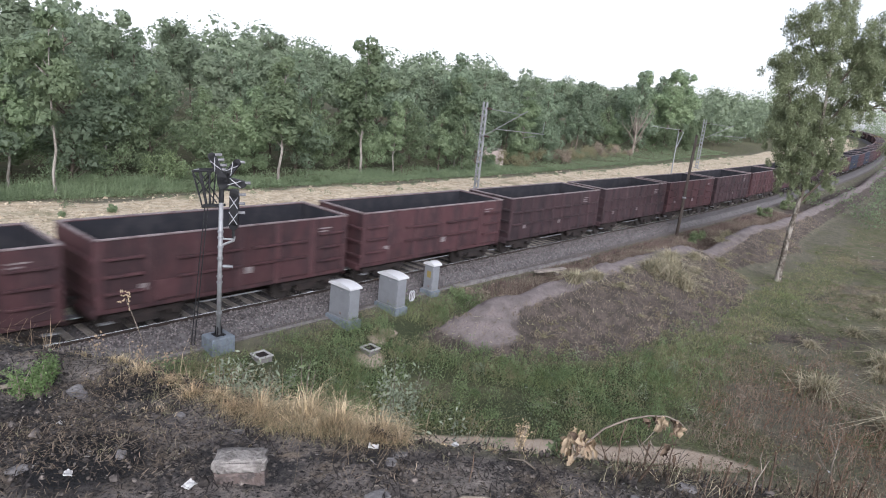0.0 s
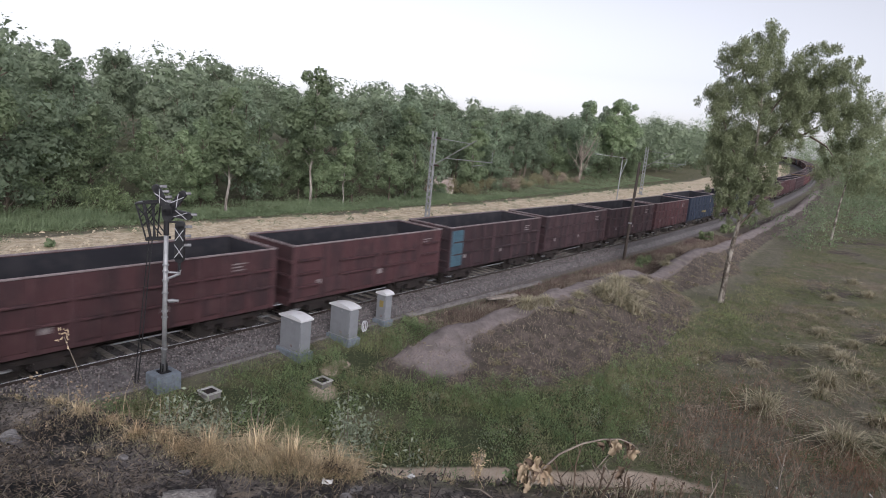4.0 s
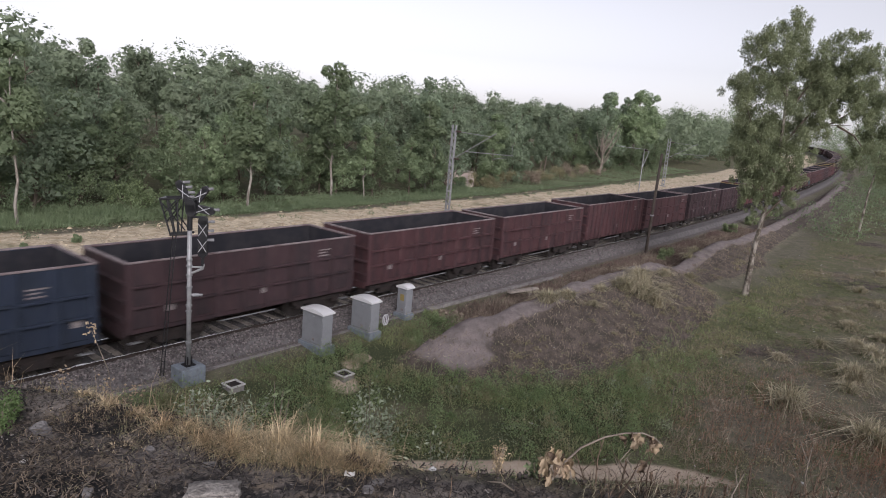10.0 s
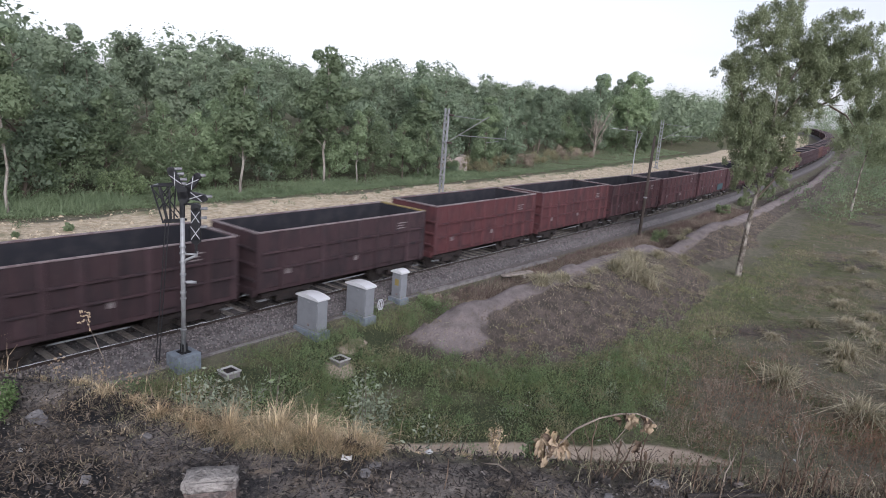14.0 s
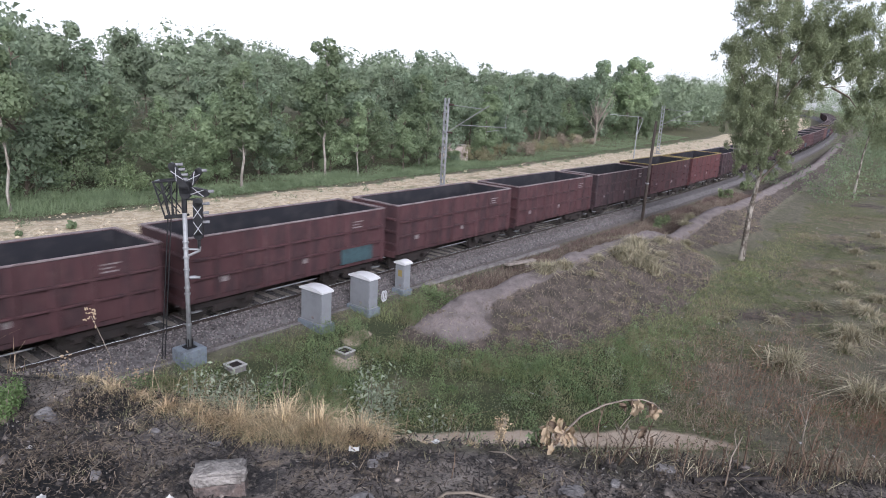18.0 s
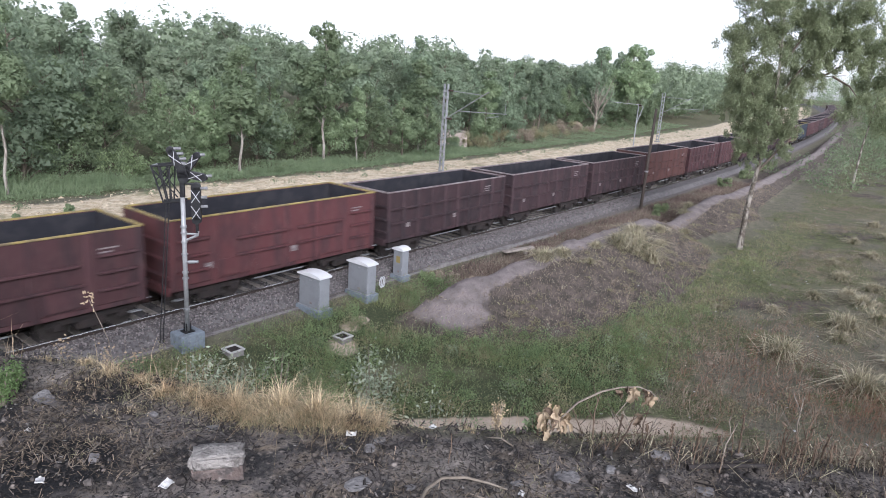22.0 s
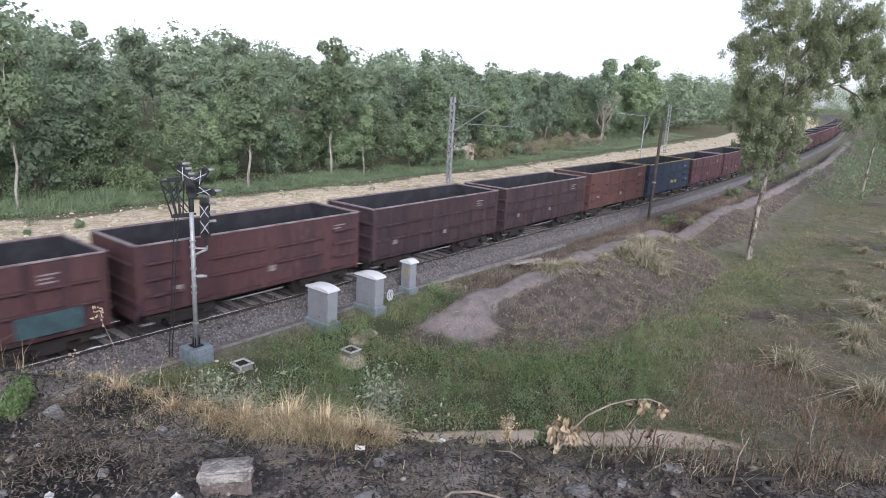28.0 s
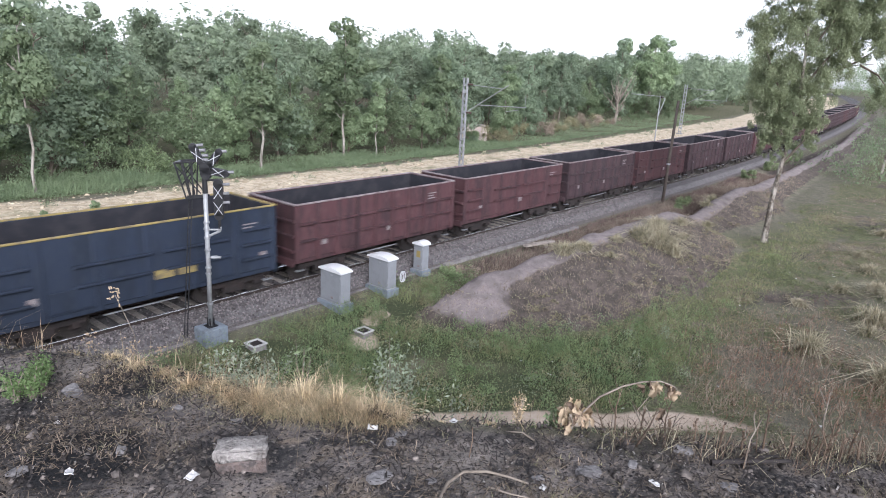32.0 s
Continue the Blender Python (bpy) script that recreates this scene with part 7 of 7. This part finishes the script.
    tagged(meshpart("ash_sprouts", np_mesh("ash_sprouts", *blades(P, 0.03, 0.004, 1.3, rng)), "olive"), "small olive sprouts coming through the ash", "grass", kind="stuff")
    n = 11000
    P = near(n, -2.4, 0.02, 3, 10, [1.5, 1, 1.2, 1.2, 1.3, 0.8, 0.25])
    P = P[np.hypot(P[:, 0], P[:, 1] + 21.37) > 0.9]
    n = len(P)
    base = np.array([[1, 0, 0], [-1, 0, 0], [0, 1, 0], [0, -1, 0], [0, 0, 1], [0, 0, -1]], float)
    tri = np.array([[0, 2, 4], [2, 1, 4], [1, 3, 4], [3, 0, 4], [2, 0, 5], [1, 2, 5], [3, 1, 5], [0, 3, 5]])
    size = (rng.gamma(1.3, 0.0045, (n, 1, 1)) + 0.003) * rng.uniform(0.6, 1.2, (n, 6, 1))
    q, _ = np.linalg.qr(rng.normal(size=(n, 3, 3)))
    V = np.einsum("nij,kj->nki", q, base) * size + (P + np.array([0, 0, 0.005]))[:, None, :]
    tagged(meshpart("pebbles", np_mesh("pebbles", V.reshape(-1, 3), (tri[None] + (np.arange(n) * 6)[:, None, None]).reshape(-1, 3)), "clod"), "small stones and clods in the ash", "pebbles", kind="stuff")

    P = near(2600, -2.2, 0.05, 3, 10, [1.5, 1, 1.2, 1.2, 1.3, 0.8, 0.25])
    P = P[(np.hypot(P[:, 0], P[:, 1] + 21.37) > 0.9) & (wob(P[:, 0], P[:, 1], 4.0, 47) > rng.random(len(P)) * 1.4 - 0.8)]
    V, F = strewn(P, 0.018, 0.007, rng, 0.4)
    tagged(meshpart("pale_fragments", np_mesh("pale_fragments", V, F), "mortar"), "pale unburnt stems scattered over the ash", "litter", kind="stuff")
    # straw along the brink, in lumps that lean over it
    parts, green = [], []
    for x, y, r, tall, n in ((1.24, -17.5, 0.06, 0.04, 110), (1.36, -17.72, 0.08, 0.06, 200), (1.45, -17.95, 0.08, 0.08, 260), (1.48, -18.15, 0.08, 0.07, 220), (1.54, -18.36, 0.09, 0.1, 330), (1.55, -18.55, 0.08, 0.1, 300), (1.63, -18.66, 0.1, 0.12, 420), (1.62, -18.82, 0.08, 0.1, 380), (1.7, -18.92, 0.1, 0.13, 520), (1.72, -19.06, 0.09, 0.14, 560), (1.82, -19.1, 0.11, 0.17, 640), (1.8, -19.22, 0.09, 0.15, 560), (1.9, -19.26, 0.1, 0.16, 560), (1.93, -19.38, 0.08, 0.13, 460), (2.0, -19.44, 0.07, 0.14, 420), (2.05, -19.52, 0.05, 0.1, 240), (2.2, -19.66, 0.07, 0.04, 90), (2.34, -19.84, 0.08, 0.035, 90), (1.9, -18.95, 0.14, 0.13, 300), (1.75, -18.5, 0.14, 0.1, 240), (1.08, -17.3, 0.16, 0.04, 120), (1.3, -18.2, 0.25, 0.03, 150), (1.35, -18.6, 0.2, 0.03, 150), (0.9, -18.0, 0.3, 0.025, 140)):
        n = int(n * 1.4)
        a = rng.uniform(0, 6.28, n)
        d = np.abs(rng.normal(size=n)) * r * 0.62
        px, py = x + d * np.cos(a), y + d * np.sin(a)
        P = np.stack([px, py, height(px, py) - 0.005], -1)
        parts.append(blades(P, (0.64 + 0.36 * math.sin(x * 31 + y * 17)) * tall * np.exp(-(d / (1.1 * r)) ** 2) * rng.uniform(0.35, 1.4, n), 0.0028, 0.95, rng, bow=0.6))
        m = n // 4
        green.append(blades(P[:m] + rng.normal(size=(m, 3)) * np.array([0.05, 0.05, 0.0]), 0.4 * tall, 0.0032, 1.0, rng, bow=0.6))
    V, F = join(parts)
    tagged(meshpart("dry_grass", np_mesh("dry_grass", V, F), "straw"), "lumps of bleached dry grass fringing the brink of the bank", "grass", kind="stuff")
    tagged(meshpart("brink_grass", np_mesh("brink_grass", *join(green)), "olive"), "olive green blades at the foot of the dry grass", "grass", kind="stuff")
    P = near(260, -0.1, 0.4, 4, 7)
    tagged(meshpart("dry_stems", np_mesh("dry_stems", *blades(P, 0.2, 0.0028, 0.6, rng)), "deadleaf"), "taller dry grass stems on the brink", "grass", kind="stuff")
    # scorched weeds toward the other end, forked and thin
    P = np.concatenate([near(2600, -0.22, 0.3, 7, 9), near(2200, -0.12, 0.35, 8, 9)])
    P = P[(P[:, 0] < 4.8) & (wob(P[:, 0], P[:, 1], 9.0, 46) > -0.3)]
    P1 = np.repeat(P, 2, axis=0) + rng.normal(size=(2 * len(P), 3)) * np.array([0.012, 0.012, 0.0])
    third = len(P1) // 3
    tagged(meshpart("dead_weeds", np_mesh("dead_weeds", *blades(P1[:third], 0.13, 0.0036, 0.7, rng)), "scorched"), "scorched brown weed stems on the brink", "weeds", kind="stuff")
    tagged(meshpart("tangled_straw", np_mesh("tangled_straw", *blades(P1[third:2 * third], 0.1, 0.0036, 1.3, rng, bow=0.8)), "sedge"), "tangled pale straw among the dead weeds", "weeds", kind="stuff")
    tagged(meshpart("brown_weeds", np_mesh("brown_weeds", *blades(P1[2 * third:], 0.12, 0.0036, 0.9, rng, bow=0.6)), "brush"), "brown dead weed stems on the brink", "weeds", kind="stuff")
    Q = P1[rng.random(len(P1)) < 0.5]
    Q = Q + np.stack([rng.normal(size=len(Q)) * 0.035, rng.normal(size=len(Q)) * 0.035, 0.02 + rng.random(len(Q)) * 0.11], -1)
    tagged(meshpart("seed_heads", np_mesh("seed_heads", *leaf_cards(Q, 0.012, rng)), "scorched"), "small dark seed heads on dead weeds", "weeds", kind="stuff")
    for k in range(46):
        i = rng.integers(len(P))
        tint = "twig" if k % 3 == 0 else "scorched"
        x, y = P[i, 0], P[i, 1]
        h, a = rng.uniform(0.12, 0.28), rng.uniform(0, 6.28)
        z = z_at(x, y)
        root = tagged(empty("dry_branch", pose(x, y, z, 0, 0, math.degrees(a))), "bare forked dry branch on the brink", "dry weed", "dry branches")
        part("stem", tube(bmesh.new(), [(0, 0, -0.02), (h * 0.3, 0.01, h * 0.55), (h * 0.55, -0.01, h)], [0.0042, 0.0034, 0.0016], 5), tint, root)
        for f, e in ((0.35, 0.5), (0.55, -0.35), (0.75, 0.3)):
            part("twig", tube(bmesh.new(), [(h * 0.5 * f, 0.0, h * f), (h * (0.5 * f + e * 0.5), h * e * 0.4, h * (f + 0.22)), (h * (0.5 * f + e), h * e * 0.5, h * (f + 0.3))], [0.0026, 0.002, 0.001], 4), tint, root)
    def herb(name, x, y, h, spread, n, leafsize, leaf, stem, label, category, stems=7):
        z = z_at(x, y)
        root = tagged(empty(name, pose(x, y, z)), label, category)
        pts = []
        for k in range(stems):
            a = rng.uniform(0, 6.28)
            s = spread * rng.uniform(0.2, 1)
            top = np.array([s * math.cos(a), s * math.sin(a), h * rng.uniform(0.6, 1.0)])
            part("stem", tube(bmesh.new(), [(0, 0, -0.05), tuple(top * np.array([0.4, 0.4, 0.55])), tuple(top)], [0.006, 0.004, 0.0015], 5), stem, root)
            t = rng.uniform(0.25, 1.0, n // stems)[:, None]
            pts.append(t * top + rng.normal(size=(n // stems, 3)) * spread * 0.22)
        meshpart("foliage", np_mesh("foliage", *leaf_cards(np.concatenate(pts), leafsize, rng, droop=0.1, aspect=0.4)), leaf, root)
        return root

    for x, y, h in ((1.06, -18.02, 0.13), (1.0, -18.12, 0.14), (0.93, -18.1, 0.15), (1.1, -17.94, 0.09)):
        herb("leafy_weed", x, y, h, 0.08, 700, 0.017, "sprout", "twig", "fresh leafy green weed among the ash", "weed", 7)
    for x, y, h in ((1.97, -19.44, 0.07), (2.02, -19.5, 0.05)):
        herb("burnt_tuft", x, y, h, 0.05, 220, 0.014, "char", "char", "charred black tuft at the edge of the straw", "weed", 6)
    herb("tall_weed", 3.66, -17.98, 1.75, 0.26, 1600, 0.042, "silverweed", "twig", "tall grey-green weed growing on the bank side", "weed", 9)
    herb("tall_weed", 3.95, -18.45, 1.1, 0.32, 900, 0.04, "silverweed", "twig", "bushy grey-green weed on the bank side", "weed", 9)
    herb("tall_weed", 3.3, -17.95, 1.0, 0.35, 800, 0.036, "weed", "twig", "leafy green weed on the bank side", "weed", 8)
    for x, y, h in ((2.47, -17.75, 0.66), (2.62, -17.5, 0.7), (2.3, -17.6, 0.58), (2.4, -17.95, 0.55)):
        herb("pale_weed", x, y, h, 0.2, 620, 0.033, "silverweed", "twig", "pale grey-green weed below the brink", "weed", 7)
    herb("yellow_weed", 2.6, -18.1, 0.85, 0.12, 120, 0.04, "leafpale", "twig", "yellow-green weed behind the dry grass", "weed", 5)
    herb("green_weed", 2.56, -20.06, 0.13, 0.08, 220, 0.025, "weed", "twig", "small green weed beside the brown dock", "weed", 6)
    herb("brown_dock", 2.44, -19.93, 0.15, 0.055, 380, 0.014, "straw", "brush", "rusty brown dock with dry seeds", "weed", 9)
    for x, y, h in ((3.0, -20.88, 0.2), (3.12, -21.08, 0.13), (3.14, -21.03, 0.17), (3.2, -21.1, 0.15), (3.17, -21.16, 0.12), (3.24, -21.18, 0.18), (2.9, -20.72, 0.11), (2.86, -20.62, 0.12), (2.95, -20.8, 0.09), (3.28, -21.3, 0.14), (3.33, -21.42, 0.12), (2.8, -20.52, 0.1), (2.76, -20.4, 0.12), (3.06, -20.98, 0.1), (3.22, -21.22, 0.1)):
        root = tagged(empty("dead_stalk", pose(x, y, z_at(x, y), 0, 0, x * 500)), "dark upright dead stalk with withered seed heads", "dry weed", "dead stalks")
        tip = rng.normal(size=2) * 0.12 * h
        part("stem", tube(bmesh.new(), [(0, 0, -0.02), (tip[0] * 0.3, tip[1] * 0.3, h * 0.5), (tip[0], tip[1], h)], [0.0045, 0.004, 0.0025], 6), "scorched", root)
        for f in (0.55, 0.7, 0.85, 1.0):
            c = np.array([tip[0] * f, tip[1] * f, h * f])
            e = c + np.array([rng.normal() * 0.008, rng.normal() * 0.008, 0.014])
            part("seed_head", tube(bmesh.new(), [tuple(c), tuple((c + e) / 2), tuple(e)], [0.003, 0.006, 0.002], 5), "scorched", root)
    stick("charred_bough", [(2.72, -20.74, 0.018), (2.82, -20.84, 0.024), (2.9, -20.92, 0.022), (2.97, -21.0, 0.03)], 0.012, "char", "charred bough lying on the ash")
    # stalk with pods at the left of the straw
    x, y = 1.78, -17.6
    z = z_at(x, y)
    root = tagged(empty("pod_stalk", pose(x, y, z)), "dry stalk with pale pods over the brink", "weed")
    R = np.array([0.62, -0.78, 0])
    pod = None
    for a, h in ((-0.14, 0.62), (-0.32, 0.3), (-0.06, 0.28), (0.1, 0.25)):
        bm = tube(bmesh.new(), [(0, 0, -0.05), tuple(R * a * 0.3 + np.array([0, 0, h * 0.6])), tuple(R * a + np.array([0, 0, h]))], [0.0035, 0.0028, 0.0018], 5)
        part("stem", bm, "twig", root)
        P = R * a + np.array([0, 0, h]) + rng.normal(size=(18, 3)) * np.array([0.022, 0.022, 0.03])
        for q in P:
            if pod is None:
                bm = bmesh.new()
                bmesh.ops.create_icosphere(bm, subdivisions=1, radius=1.0)
                ob = part("pod", bm, "deadleaf", root)
                pod = ob.data
            else:
                ob = meshpart("pod", pod, "deadleaf", root)
            ob.matrix_basis = Matrix.LocRotScale(Vector(q), Euler((rng.uniform(0, 6), rng.uniform(0, 6), 0)), (0.005, 0.006, 0.012))
    # the withered arching stem
    x, y = 2.545, -20.148
    root = tagged(empty("withered_plant", pose(x, y, z_at(x, y))), "withered arching stem with crumpled papery leaves", "withered plant")
    arch = [(0.0, 0.0), (0.045, 0.09), (0.12, 0.18), (0.22, 0.24), (0.31, 0.268), (0.39, 0.275), (0.45, 0.255), (0.5, 0.21)]
    part("stem", tube(bmesh.new(), [tuple(R * r + np.array([0, 0, h])) for r, h in arch], [0.006, 0.0055, 0.005, 0.0045, 0.004, 0.0035, 0.0025, 0.0015], 8), "twig", root, smooth=True)

    def limp(p, length, width, turn, seed, material="deadleaf"):
        bm = bmesh.new()
        rows = []
        off = Vector((seed * 3.7, seed * 1.9, seed * 5.1))
        for k in range(9):
            t = k / 8
            w = width * math.sin(math.pi * (0.08 + 0.86 * t)) ** 0.8 * 0.5
            row = []
            for s in (-1, -0.5, 0, 0.5, 1):
                q = Vector((s * w, abs(s) * w * 0.9 - w * 0.4, -length * t))
                q += noise.noise_vector(q * 60 + off) * width * 0.6
                c, n = math.cos(turn), math.sin(turn)
                bow = 0.22 * length * math.sin(2.6 * t + seed)
                row.append(bm.verts.new((c * q.x - n * q.y + bow * n, n * q.x + c * q.y + bow * c, q.z)))
            rows.append(row)
        for a, b in zip(rows, rows[1:]):
            for k in range(4):
                bm.faces.new((a[k], a[k + 1], b[k + 1], b[k]))
        ob = part("leaf", bm, material, root, smooth=True)
        ob.matrix_basis = pose(*p, 24 * math.sin(seed * 2.3), 24 * math.cos(seed * 1.7), 0)
    for k in range(30):
        q = R * rng.uniform(-0.05, 0.1) + np.array([0, 0, rng.uniform(0.06, 0.16)]) + np.array([rng.normal() * 0.02, rng.normal() * 0.02, 0])
        limp(tuple(q), rng.uniform(0.05, 0.1), rng.uniform(0.02, 0.036), rng.uniform(0, 3), k, ("deadleaf", "straw", "deadleaf", "deadleaf", "scorched")[k % 5])
    for k, (r, h, L) in enumerate(((0.34, 0.275, 0.04), (0.37, 0.27, 0.075), (0.39, 0.265, 0.07), (0.42, 0.26, 0.05), (0.44, 0.25, 0.075), (0.46, 0.24, 0.06), (0.3, 0.25, 0.035))):
        limp(tuple(R * r + np.array([0, 0, h])), L, 0.036, 0.5 + k * 0.8, k + 40, "deadleaf" if k % 3 else "scorched")
    part("side_stem", rodded(tuple(R * 0.35 + np.array([0, 0, 0.2])), tuple(R * 0.3 + np.array([0, 0, 0.12])), 0.002, sides=5), "twig", root)
    limp(tuple(R * 0.43 + np.array([0, 0, 0.13])), 0.06, 0.034, 1.1, 77, "scorched")
    # dark upright stalks
    for x, y, h in ((2.98, -20.86, 0.2), (3.14, -21.05, 0.14), (3.22, -21.15, 0.15), (2.84, -20.66, 0.12), (2.9, -20.74, 0.1), (2.03, -19.95, 0.14)):
        z = z_at(x, y)
        bm = tube(bmesh.new(), [(0, 0, -0.02), (0.01, 0.005, h * 0.5), (0.0, 0.015, h)], [0.0028, 0.0024, 0.0014], 5)
        ob = part("dead_stalk", bm, "scorched")
        ob.matrix_world = pose(x, y, z, rng.uniform(-8, 8), rng.uniform(-8, 8), rng.uniform(0, 360))
        tagged(ob, "upright scorched brown stalk on the brink", "stalk", "dead stalks")


build_bank()


def motions():
    for j, ob in WAGONS:
        rows = []
        for k in range(0, 33):
            moved = V0 * k - SLOW * k * k / 2
            s = HEAD + j * WAGON - BODY / 2 - moved
            xa, ya, _ = on_track(s - 3.26)
            xb, yb, _ = on_track(s + 3.26)
            za, zb = float(rise(xa)), float(rise(xb))
            rows.append((float(k), pose((xa + xb) / 2, (ya + yb) / 2, (za + zb) / 2, 0, -math.degrees(math.atan2(zb - za, 6.52)), math.degrees(math.atan2(yb - ya, xb - xa)))))
        walk(ob, rows)


motions()
